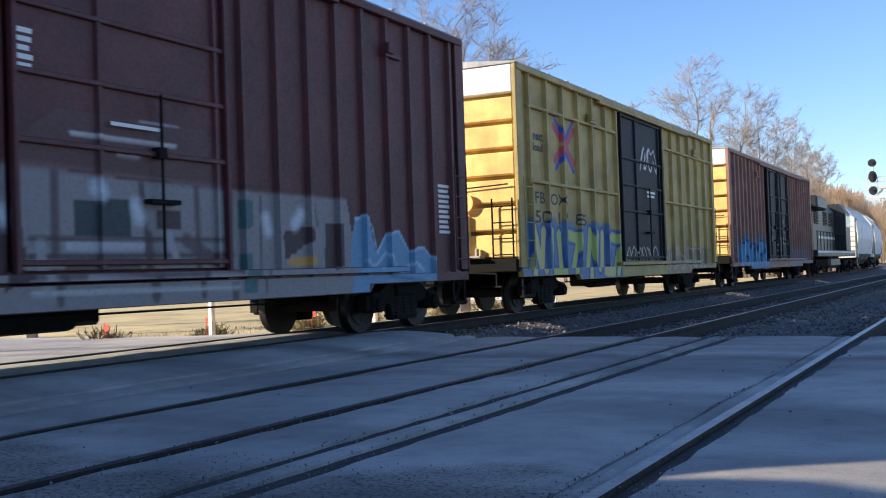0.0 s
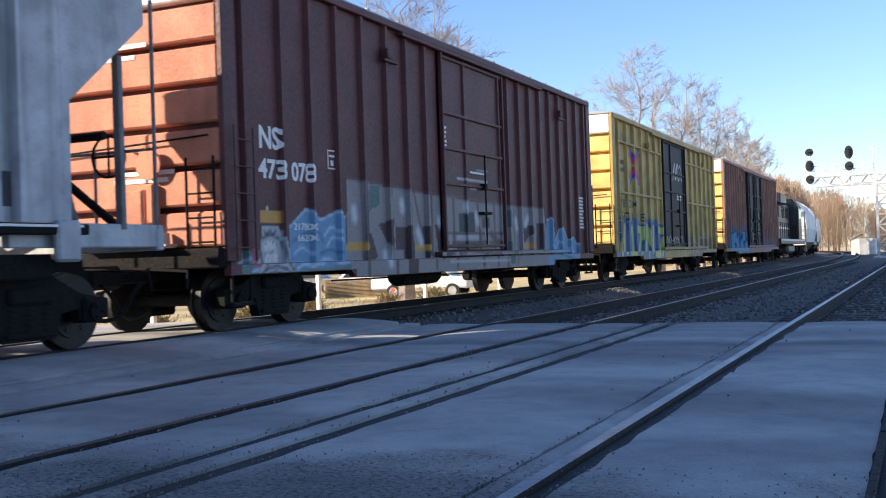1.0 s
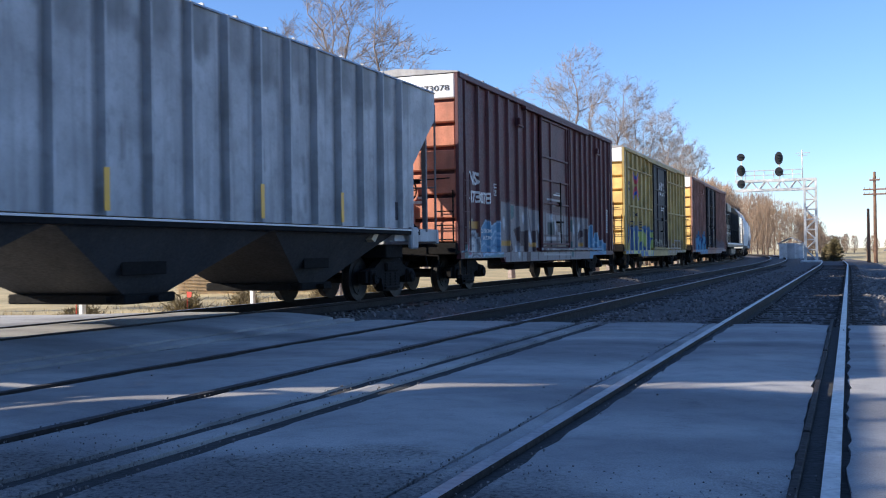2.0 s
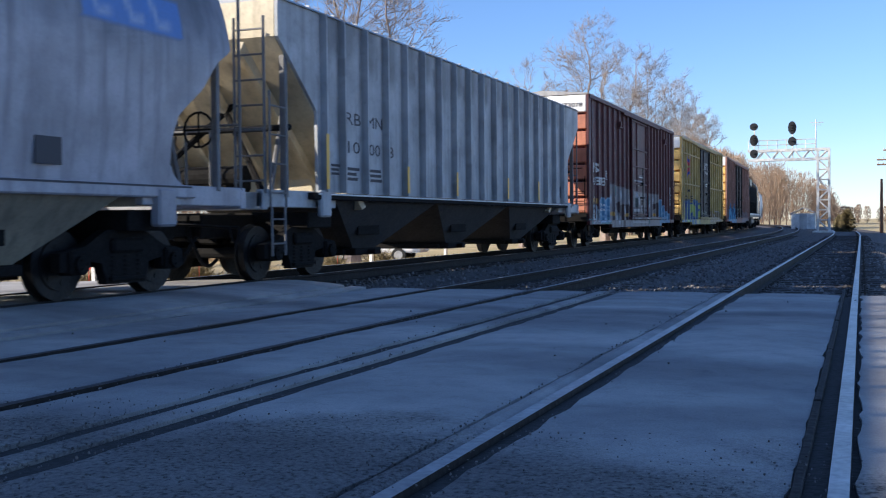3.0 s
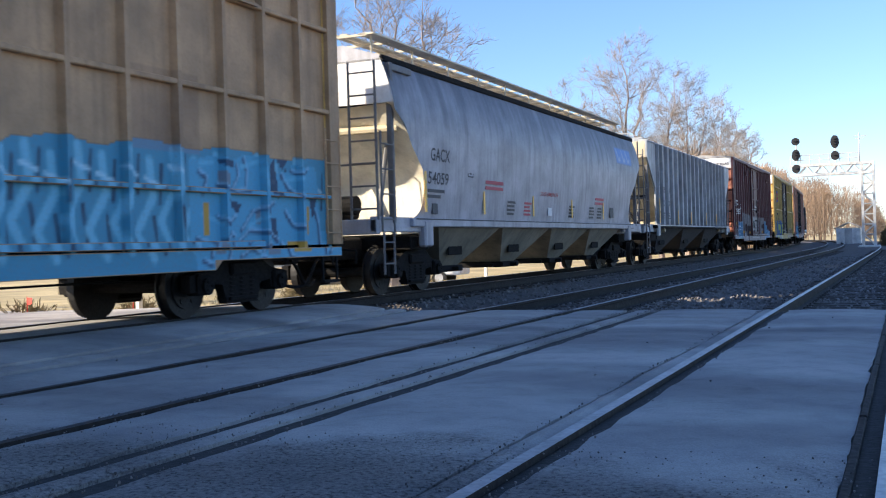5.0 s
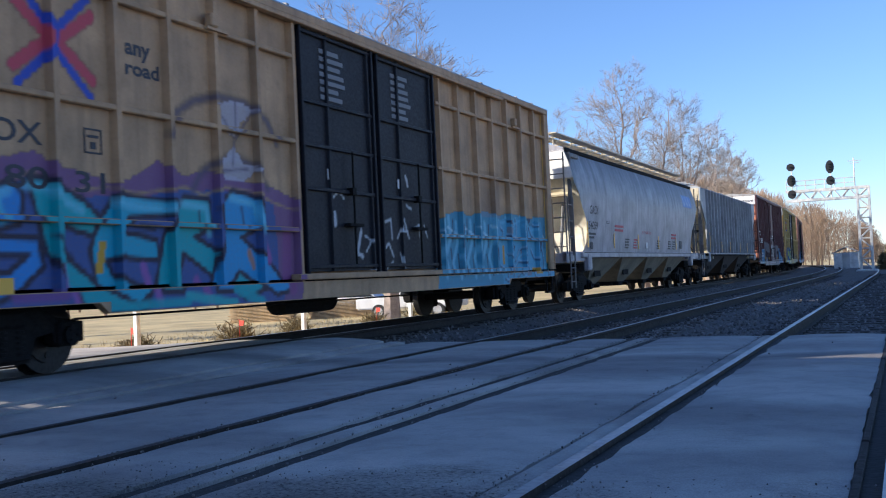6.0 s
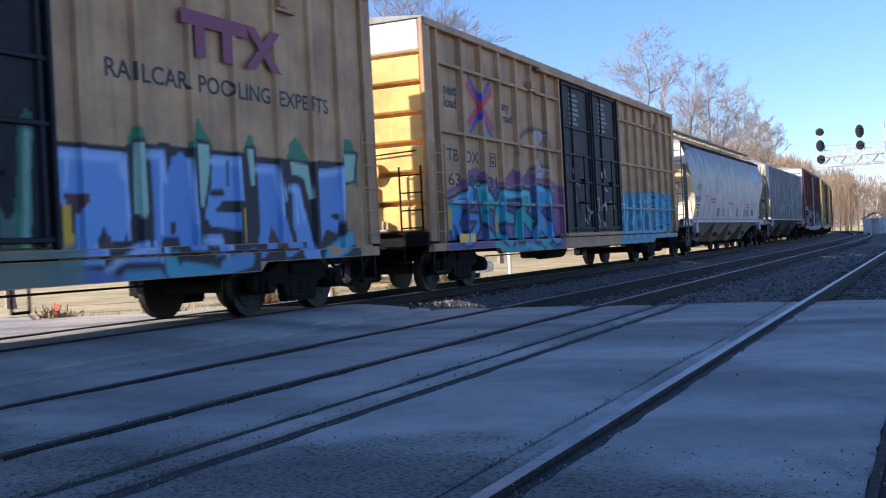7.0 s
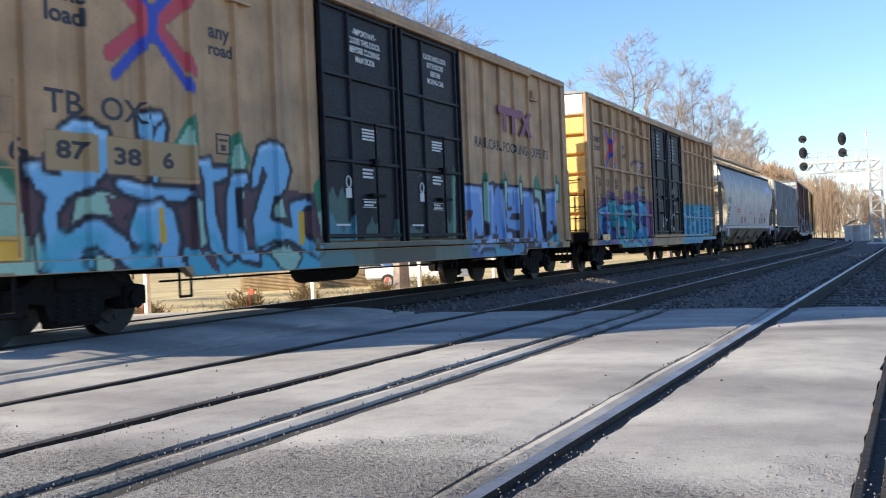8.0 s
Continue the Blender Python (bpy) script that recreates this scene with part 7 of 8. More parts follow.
    p.line([(7.11, 2.11), (7.23, 1.69)], 0.05, (0.42, 0.58, 0.85), 0.03, 0.8)
    p.line([(7.45, 1.87), (7.49, 1.38)], 0.05, (0.42, 0.58, 0.85), 0.03, 0.8)
    p.line([(3.17, 2.11), (3.14, 1.73)], 0.05, (0.42, 0.58, 0.85), 0.03, 0.8)
    p.line([(4.65, 2.1), (4.61, 1.26)], 0.05, (0.42, 0.58, 0.85), 0.03, 0.8)
    p.line([(3.55, 1.13), (3.55, 0.95)], 0.05, (0.42, 0.58, 0.85), 0.03, 0.8)
    p.line([(4.47, 1.15), (4.5, 0.95)], 0.05, (0.42, 0.58, 0.85), 0.03, 0.8)
    p.line([(4.65, 0.92), (4.76, 0.65)], 0.24, (0.08, 0.4, 0.5), 0.05, 0.9)
    p.line([(4.91, 0.8), (5.55, 0.69)], 0.24, (0.08, 0.36, 0.5), 0.05, 0.9)
    p.line([(5.71, 0.81), (6.19, 0.92)], 0.24, (0.1, 0.3, 0.55), 0.05, 0.9)
    p.line([(8.17, 0.86), (8.93, 1.13)], 0.24, (0.09, 0.38, 0.52), 0.05, 0.9)
    p.line([(3.92, 0.72), (4.43, 0.72)], 0.24, (0.09, 0.3, 0.5), 0.05, 0.9)
    p.line([(3.23, 0.79), (3.8, 0.68)], 0.24, (0.1, 0.16, 0.4), 0.05, 0.9)
    p.line([(8.28, 0.95), (8.49, 0.97)], 0.12, (0.5, 0.27, 0.1), 0.05, 1.0)
    p.area([(3.06, 1.56), (3.18, 1.56), (3.21, 1.12), (3.1, 1.1)], (0.68, 0.4, 0.02))
    p.area([(6.16, 1.57), (6.25, 1.57), (6.24, 1.12), (6.15, 1.11)], (0.68, 0.4, 0.02))
    p.cloud((0.12, 0.2, 0.17), 0.65, 1.2, 33, 0.85, 0.1, -2.6, 3.3)
    p.cloud((0.09, 0.06, 0.04), 0.65, 1.2, 35, 0.7, 0.1, -0.9, 1.6)
    # number patches
    for y, w in ((-7.78, 0.78), (-6.88, 0.75), (-6.1, 0.82)):
        p.area([(y, 1.95), (y, 2.35), (y + w, 2.35), (y + w, 1.95)], (0.4, 0.27, 0.13))
    crossed_arrows(p, -6.05, 3.74, 0.64)
    return p


def pink_paint():
    p = Spray(-9.2, 9.2, 0.7, 3.0)
    p.cloud((0.08, 0.25, 0.42), 0.7, 1.9, 3, 0.9, 0.45, -8.0, -2.2, 1.5)
    p.cloud((0.35, 0.36, 0.4), 0.7, 1.6, 5, 0.6, 0.45, 2.5, 8.5, 1.5)
    for i in range(6):
        a = -7.6 + 0.9 * i
        p.letter([(a, 0.9), (a + 0.2, 1.7), (a + 0.5, 1.0), (a + 0.6, 1.6)], 0.2, (0.15, 0.4, 0.6), (0.03, 0.08, 0.2), 0.05)
    return p


def door_paint():
    """White tags on black doors."""
    p = Spray(-3.2, 3.2, 0.7, 4.9)
    p.line([(-0.35, 1.78), (-0.5, 1.42), (-0.33, 1.36)], 0.09, (0.6, 0.62, 0.64), 0.025, 0.9)
    p.line([(-0.22, 1.7), (0.01, 1.62), (-0.2, 1.44)], 0.05, (0.6, 0.62, 0.64), 0.025, 0.9)
    p.line([(0.5, 1.95), (0.76, 1.99), (0.78, 1.66)], 0.06, (0.6, 0.62, 0.64), 0.025, 0.9)
    p.line([(0.45, 1.65), (0.43, 1.91)], 0.05, (0.6, 0.62, 0.64), 0.025, 0.9)
    p.line([(0.98, 1.68), (1.29, 2.0), (1.45, 1.69)], 0.06, (0.6, 0.62, 0.64), 0.025, 0.9)
    p.line([(1.13, 1.8), (1.4, 1.81)], 0.04, (0.6, 0.62, 0.64), 0.025, 0.9)
    p.line([(1.65, 1.85), (1.91, 1.94), (1.91, 1.72)], 0.05, (0.6, 0.62, 0.64), 0.025, 0.9)
    p.line([(2.12, 1.92), (2.24, 1.72)], 0.05, (0.6, 0.62, 0.64), 0.025, 0.9)
    p.line([(0.09, 1.3), (0.44, 1.12), (0.78, 1.27)], 0.05, (0.6, 0.62, 0.64), 0.025, 0.9)
    p.line([(0.36, 1.42), (0.64, 1.59), (0.8, 1.36)], 0.06, (0.6, 0.62, 0.64), 0.025, 0.9)
    p.line([(1.07, 1.42), (1.22, 1.05)], 0.06, (0.6, 0.62, 0.64), 0.025, 0.9)
    p.line([(-0.09, 1.13), (1.08, 1.08)], 0.04, (0.6, 0.62, 0.64), 0.025, 0.9)
    p.line([(-1.22, 2.29), (-1.04, 2.39), (-0.89, 2.29)], 0.05, (0.6, 0.62, 0.64), 0.025, 0.9)
    p.line([(-1.21, 2.02), (-1.2, 1.88)], 0.14, (0.6, 0.62, 0.64), 0.025, 0.9)
    p.line([(0.24, 2.76), (0.26, 2.47)], 0.07, (0.6, 0.62, 0.64), 0.025, 0.9)
    p.line([(1.4, 2.27), (1.6, 2.21)], 0.06, (0.6, 0.62, 0.64), 0.025, 0.9)
    p.line([(1.42, 2.79), (1.49, 2.62)], 0.08, (0.6, 0.62, 0.64), 0.025, 0.9)
    return p


def mint_door_paint():
    p = Spray(-3.2, 3.2, 0.7, 4.9)
    for y0, y1, top, s in ((-2.3, -1.5, 1.9, 2), (-1.7, 0.2, 1.3, 5), (0.4, 1.2, 1.35, 9), (2.2, 3.0, 1.4, 3)):
        p.cloud((0.12, 0.22, 0.19), 0.7, top, s, 0.8, 0.5, y0, y1, 2.0)
    p.area([(2.38, 0.83), (2.53, 2.34), (2.62, 2.51), (2.74, 2.49), (2.62, 0.82)], (0.03, 0.16, 0.1), cover=0.8)
    p.line([(2.65, 2.28), (2.56, 0.88)], 0.1, (0.3, 0.5, 0.42), 0.08, 0.7)
    p.area([(1.21, 0.64), (1.28, 1.0), (1.58, 1.04), (2.51, 1.03), (2.6, 0.55)], (0.1, 0.24, 0.2), cover=0.75)
    p.line([(1.57, 0.93), (1.88, 0.91)], 0.1, (0.35, 0.52, 0.46), 0.1, 0.6)
    p.line([(0.19, 2.11), (0.33, 2.14), (0.43, 2.1)], 0.03, (0.45, 0.46, 0.47), 0.02, 0.6)
    p.line([(0.22, 2.04), (0.39, 2.03)], 0.03, (0.45, 0.46, 0.47), 0.02, 0.6)
    p.line([(1.06, 2.24), (1.18, 2.3), (1.23, 2.27)], 0.03, (0.45, 0.46, 0.47), 0.02, 0.6)
    p.line([(1.35, 2.32), (1.46, 2.21), (1.51, 2.27)], 0.03, (0.45, 0.46, 0.47), 0.02, 0.6)
    p.area([(0.14, 1.97), (0.24, 1.98), (0.25, 1.53), (0.14, 1.52)], (0.42, 0.2, 0.06))
    p.cloud((0.1, 0.3, 0.38), 0.7, 1.5, 40, 0.75, 0.3, -2.2, -1.3, 2.0)
    return p


# ---- the train ----
def freight_train():
    cars = []
    # brown car
    ribs = [-7.63, -6.72, -5.96, -5.19, -4.38, -3.54, -2.8, -2.05] + [2.05 + 0.7 * i for i in range(9)]
    car, prof, pn = boxcar("dark brown boxcar with white and blue graffiti along its sill", 8.28, 16.15, 0.83, 5.0, BROWN, BROWN_END_SUNLIT, WHITE_PAINT,
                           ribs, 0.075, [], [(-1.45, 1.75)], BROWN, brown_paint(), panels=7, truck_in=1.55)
    lettering("NS", -7.25, 2.55, 0.5, 0.32, WHITE_LETTER, car, prof, pn, heavy=0.03)
    lettering("473", -7.29, 2.14, 0.6, 0.28, WHITE_LETTER, car, prof, pn, heavy=0.03)
    lettering("078", -6.47, 2.14, 0.55, 0.28, WHITE_LETTER, car, prof, pn, heavy=0.03)
    frame_box(car, -5.46, 2.38, 0.25, 0.27, pn, None, WHITE_LETTER)
    lettering("217800", -6.45, 1.45, 0.55, 0.1, WHITE_LETTER, car, prof, pn)
    lettering("66200", -6.36, 1.29, 0.46, 0.1, WHITE_LETTER, car, prof, pn)
    bars(-1.35, 3.4, 0.25, 0.05, 5, WHITE_LETTER, car, 1.45)
    bars(-0.2, 2.62, 0.8, 0.04, 1, WHITE_LETTER, car, 1.52)
    bars(7.2, 2.4, 0.45, 0.05, 10, WHITE_LETTER, car, pn)
    lettering("NS 473078", 0.2, 4.6, 1.1, 0.13, BLACK_LETTER, car, (), -8.13, facing="y")
    bars_on_end(car, -8.13)
    cars.append(car)
    # yellow car
    ribs = [-7.37 + 0.93 * i for i in range(6)] + [-1.9, 2.2] + [3.1 + 0.95 * i for i in range(6)]
    car, prof, pn = boxcar("yellow boxcar with a black door and green graffiti", 26.75, 16.0, 0.83, 5.0, YELLOW, END_YELLOW_SUNLIT, WHITE_PAINT,
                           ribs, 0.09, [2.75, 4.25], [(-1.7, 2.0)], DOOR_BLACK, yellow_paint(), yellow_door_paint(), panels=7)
    lettering("FB  OX", -7.04, 2.32, 1.65, 0.24, BLACK_LETTER, car, prof, pn)
    lettering("50  19  85", -7.07, 1.92, 3.0, 0.26, BLACK_LETTER, car, prof, pn)
    lettering("next", -7.06, 3.6, 0.52, 0.17, BLACK_LETTER, car, prof, pn, heavy=0.03)
    lettering("load", -7.08, 3.38, 0.52, 0.17, BLACK_LETTER, car, prof, pn, heavy=0.03)
    bars(0.6, 3.0, 0.9, 0.06, 3, WHITE_LETTER, car, 1.46)
    cars.append(car)
    # faded red car
    ribs = [-9.0 + 0.66 * i for i in range(10)] + [2.6 + 0.66 * i for i in range(10)]
    car, prof, pn = boxcar("faded red-brown boxcar with dark doors and blue graffiti", 46.45, 18.4, 0.83, 5.0, PINK, END_YELLOW_SUNLIT, WHITE_PAINT,
                           ribs, 0.09, [], [(-2.4, 0.0), (0.05, 2.45)], DOOR_BLACK, pink_paint(), door_paint(), panels=7)
    cars.append(car)
    cars.append(grey_hopper(-10.2))
    cars.append(pale_hopper(-29.35))
    # tan car with lengthwise bars
    ribs = [-9.11] + [-8.03 + 0.955 * i for i in range(7)] + [2.98 + 0.94 * i for i in range(7)]
    car, prof, pn = boxcar("faded tan-yellow boxcar with black double doors and teal graffiti", -49.82, 19.3, 0.83, 5.0, TAN, END_YELLOW_SUNLIT, WHITE_PAINT,
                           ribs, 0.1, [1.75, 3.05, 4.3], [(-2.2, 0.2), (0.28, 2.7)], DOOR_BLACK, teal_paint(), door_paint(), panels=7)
    for txt, y, z, w, h in (("next", -8.72, 3.76, 0.58, 0.18), ("load", -8.73, 3.52, 0.56, 0.2), ("any", -5.88, 3.66, 0.45, 0.2), ("road", -5.88, 3.48, 0.6, 0.18), ("TB  OX", -8.71, 2.52, 1.5, 0.24), ("63  80  31", -8.69, 2.06, 2.4, 0.24)):
        lettering(txt, y, z, w, h, BLACK_LETTER, car, prof, pn, heavy=0.03 if h < 0.21 else 0.012)
    frame_box(car, -6.6, 2.5, 0.28, 0.26, pn)
    for y in (-1.5, 0.95):
        bars(y, 4.5, 0.8, 0.07, 7, DIM_LETTER, car, 1.455)
        bars(y + 0.1, 2.55, 0.16, 0.16, 1, WHITE_LETTER, car, 1.46)
    patch(-8.5, 0.95, 0.75, 0.2, YELLOW_MARK, car, pn + 0.09, "placard")
    cars.append(car)
    # tan car with plain posts, the last
    ribs = [-8.05, -7.19, -6.23, -5.38, -4.42, -3.52, -2.68, 3.37, 4.27, 5.22, 6.1, 7.05, 7.95, 8.71]
    car, prof, pn = boxcar("faded tan-yellow boxcar with black double doors and light blue graffiti", -71.2, 19.4, 0.83, 5.0, TAN, END_YELLOW_SUNLIT, WHITE_PAINT,
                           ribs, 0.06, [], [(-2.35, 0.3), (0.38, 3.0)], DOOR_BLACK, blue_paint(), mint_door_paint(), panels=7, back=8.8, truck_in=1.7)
    for txt, y, z, w, h in (("next", -7.75, 3.72, 0.55, 0.18), ("load", -7.74, 3.48, 0.54, 0.2), ("any", -4.97, 3.69, 0.46, 0.2), ("road", -4.98, 3.53, 0.5, 0.17), ("TB  OX", -7.79, 2.52, 1.55, 0.26), ("6", -8.28, 1.99, 0.2, 0.25), ("87", -7.65, 2.05, 0.45, 0.2), ("38", -6.78, 2.03, 0.45, 0.2), ("6", -5.95, 2.03, 0.2, 0.2), ("RAI LCAR  POO LING  EXPERTS", 3.79, 2.98, 4.65, 0.22)):
        lettering(txt, y, z, w, h, BLACK_LETTER, car, prof, pn, heavy=0.03 if h < 0.21 else 0.012)
    frame_box(car, -4.89, 2.27, 0.3, 0.25, pn)
    logo_bars(car, prof, pn)
    for y, words in ((-1.3, ("-IMPORTANT-", "CLOSE THIS DOOR", "BEFORE CLOSING", "MAIN DOOR")), (1.45, ("CLOSE AND LOCK", "BOTH DOORS", "BEFORE", "MOVING CAR"))):
        for i, word in enumerate(words):
            w = 0.072 * len(word)
            lettering(word, y + 0.5 - w / 2, 4.42 - 0.145 * i, w, 0.1, WHITE_LETTER, car, (), 1.452, heavy=0.02)
    for y in (-1.62, 1.06):
        patch(y, 1.8, 0.18, 0.15, WHITE_LETTER, car, 1.46, "placard")
        ring = B()
        for k in range(14):
            a, b = 2 * math.pi * k / 14, 2 * math.pi * (k + 1) / 14
            rod(ring, (1.462, y + 0.1 + 0.075 * math.cos(a), 2.05 + 0.09 * math.sin(a)), (1.462, y + 0.1 + 0.075 * math.cos(b), 2.05 + 0.09 * math.sin(b)), 0.013, 5)
        part("ring_mark", ring, WHITE_LETTER, car)
        bars(y + 0.58, 2.25, 0.45, 0.035, 3, WHITE_LETTER, car, 1.46)
        bars(y + 0.58, 1.73, 0.4, 0.03, 2, WHITE_LETTER, car, 1.462)
        for z in (1.655, 1.78):
            patch(y + 0.53, z, 0.47, 0.012, WHITE_LETTER, car, 1.46, "frame_line")
        bars(y - 0.35, 1.36, 0.5, 0.03, 1, WHITE_LETTER, car, 1.46)
        bars(y - 0.12, 1.19, 0.28, 0.03, 1, WHITE_LETTER, car, 1.46)
        bars(y + 0.38, 1.18, 0.36, 0.03, 1, WHITE_LETTER, car, 1.46)
        bars(y + 0.6, 2.9, 0.5, 0.03, 4, WHITE_LETTER, car, 1.46)
    for y in (-5.77, 2.33):
        st = B()
        rod(st, (1.47, y, 0.8), (1.47, y, 0.5), 0.016, 6)
        rod(st, (1.47, y + 0.22, 0.8), (1.47, y + 0.22, 0.5), 0.016, 6)
        rod(st, (1.47, y - 0.01, 0.5), (1.47, y + 0.23, 0.5), 0.016, 6)
        part("stirrup", st, UNDER, car)
    patch(-8.75, 1.0, 0.55, 0.24, YELLOW_MARK, car, pn + 0.055, "placard")
    cars.append(car)
    cars.append(locomotive(66.2))
    cars.append(white_hopper(85.0))
    cars.append(white_hopper(103.0))
    return cars


def bars_on_end(car, y):
    for x, z, w in ((-0.6, 3.9, 0.9), (-0.6, 3.75, 0.7), (-0.3, 2.2, 1.0), (-0.3, 2.1, 0.9)):
        bm = B()
        bx(bm, x, x + w, y - 0.006, y, z, z + 0.06)
        part("text_line", bm, WHITE_LETTER, car)


def logo_bars(car, prof, pn):
    """A faded purple three-stroke mark."""
    purple = plain("mark_purple", (0.22, 0.05, 0.1))
    for a, b, c, d in ((5.05, 6.4, 3.78, 3.96), (5.3, 5.5, 3.4, 3.78), (5.85, 6.05, 3.4, 3.78)):
        bm = B()
        bx(bm, pn + 0.061, pn + 0.066, a, b, c, d)
        part("mark", bm, purple, car)
    for k in (-1, 1):
        bm = B()
        prism(bm, [(6.75 + k * 0.3 - 0.11, 3.4), (6.75 + k * 0.3 + 0.11, 3.4), (6.75 - k * 0.3 + 0.11, 3.96), (6.75 - k * 0.3 - 0.11, 3.96)], 0, pn + 0.061 + 0.002 * k, pn + 0.066 + 0.002 * k)
        part("mark", bm, purple, car)


def yellow_door_paint():
    p = Spray(-2.0, 2.2, 0.7, 4.9)
    p.scribble(0.1, 3.5, 1.5, 0.6, 4, (0.65, 0.66, 0.68), 2, 0.06)
    p.scribble(-1.5, 0.9, 3.0, 0.6, 6, (0.5, 0.5, 0.4), 5, 0.05)
    return p


LOCO_BLACK = mat("locomotive_black", (0.02, 0.022, 0.022), 0.45, streak=0.2, dirt=(0.08, 0.07, 0.06))
GLASS_DARK = plain("cab_glass", (0.02, 0.025, 0.03), 0.08)


def locomotive(s0):
    car = thing("locomotive", "black diesel locomotive with a white stripe and dark cab windows", "locomotive", group="freight cars")
    bm = B()
    bx(bm, -1.5, 1.5, -8.9, 8.9, 1.15, 1.5, 0.04)
    bx(bm, -1.3, 1.3, -2.4, 2.4, 0.5, 1.15, 0.15)
    part("frame", bm, LOCO_BLACK, car)
    h = B()
    prism(h, [(-0.85, 1.5), (-0.85, 3.9), (-0.6, 4.25), (0.6, 4.25), (0.85, 3.9), (0.85, 1.5)], 1, -8.4, 4.0)
    part("hood", h, LOCO_BLACK, car)
    for y in (-7.6, -5.2, -1.5, 1.0):
        g = B()
        for i in range(9):
            bx(g, 0.84, 0.9, y, y + 1.6, 3.0 + i * 0.09, 3.05 + i * 0.09)
        part("grille", g, UNDER, car)
    r = B()
    bx(r, -1.45, 1.45, -8.0, -4.2, 3.7, 4.4, 0.1)
    part("radiator", r, LOCO_BLACK, car)
    c = B()
    prism(c, [(-1.5, 1.5), (-1.5, 3.9), (-1.1, 4.45), (1.1, 4.45), (1.5, 3.9), (1.5, 1.5)], 1, 4.0, 6.4)
    cab = part("cab", c, LOCO_BLACK, car)
    for a, b in ((4.3, 5.1), (5.3, 6.1)):
        w = B()
        bx(w, 1.49, 1.51, a, b, 3.0, 3.7)
        part("window", w, GLASS_DARK, cab)
    n = B()
    prism(n, [(6.4, 1.5), (6.4, 3.3), (8.3, 2.9), (8.5, 1.5)], 0, -0.9, 0.9)
    part("nose", n, LOCO_BLACK, car)
    s = B()
    bx(s, 1.5, 1.506, -8.8, 8.8, 1.36, 1.46)
    bx(s, 0.86, 0.866, -3.5, 3.5, 2.2, 2.35)
    part("stripe", s, WHITE_LETTER, car)
    hr = B()
    for y in np.arange(-8.4, 4.0, 1.3):
        rod(hr, (1.42, y, 1.5), (1.42, y, 2.5), 0.02, 6)
    rod(hr, (1.42, -8.4, 2.5), (1.42, 4.0, 2.5), 0.02, 6)
    part("handrail", hr, UNDER, car)
    for y in (-6.3, 6.3):
        truck(car, y)
    for way in (-1, 1):
        coupler(car, way * 9.1, way)
    car["s0"] = s0
    return car


def white_hopper(s0):
    car = thing("covered_hopper", "white covered hopper with smooth rounded sides", "hopper car", group="freight cars")
    bm = B()
    prof = [(-1.35, 1.3), (-1.55, 2.4), (-1.45, 3.6), (-0.8, 4.5), (0.8, 4.5), (1.45, 3.6), (1.55, 2.4), (1.35, 1.3)]
    prism(bm, prof, 1, -7.6, 7.6)
    part("shell", bm, WHITE_PAINT, car)
    bays(car, [(-6.5, -2.2), (-2.15, 2.15), (2.2, 6.5)], 1.32, 0.42, BAY_GREY, UNDER)
    roof_walk(car, 7.3, 4.6, GALV)
    hopper_ends(car, 8.6, 1.3, WHITE_PAINT, HOPPER_CREAM_SUNLIT, 3.6)
    car["s0"] = s0
    return car


CARS = freight_train()


# ---- trees ----
def limb_mesh(name, segs, material):
    """Tapered three- and four-sided sticks: (from, to, radius, end radius)."""
    verts, faces = [], []
    for a, b, r0, r1 in segs:
        d = (b - a).normalized()
        u = d.orthogonal().normalized()
        v = d.cross(u)
        n = 6 if r0 > 0.1 else 3
        k = len(verts)
        for p, r in ((a, r0), (b, r1)):
            for i in range(n):
                t = 2 * math.pi * i / n
                verts.append(tuple(p + r * (math.cos(t) * u + math.sin(t) * v)))
        for i in range(n):
            j = (i + 1) % n
            faces.append((k + i, k + j, k + n + j, k + n + i))
    me = bpy.data.meshes.new(name)
    me.from_pydata(verts, [], faces)
    me.materials.append(material)
    me.update()
    return me


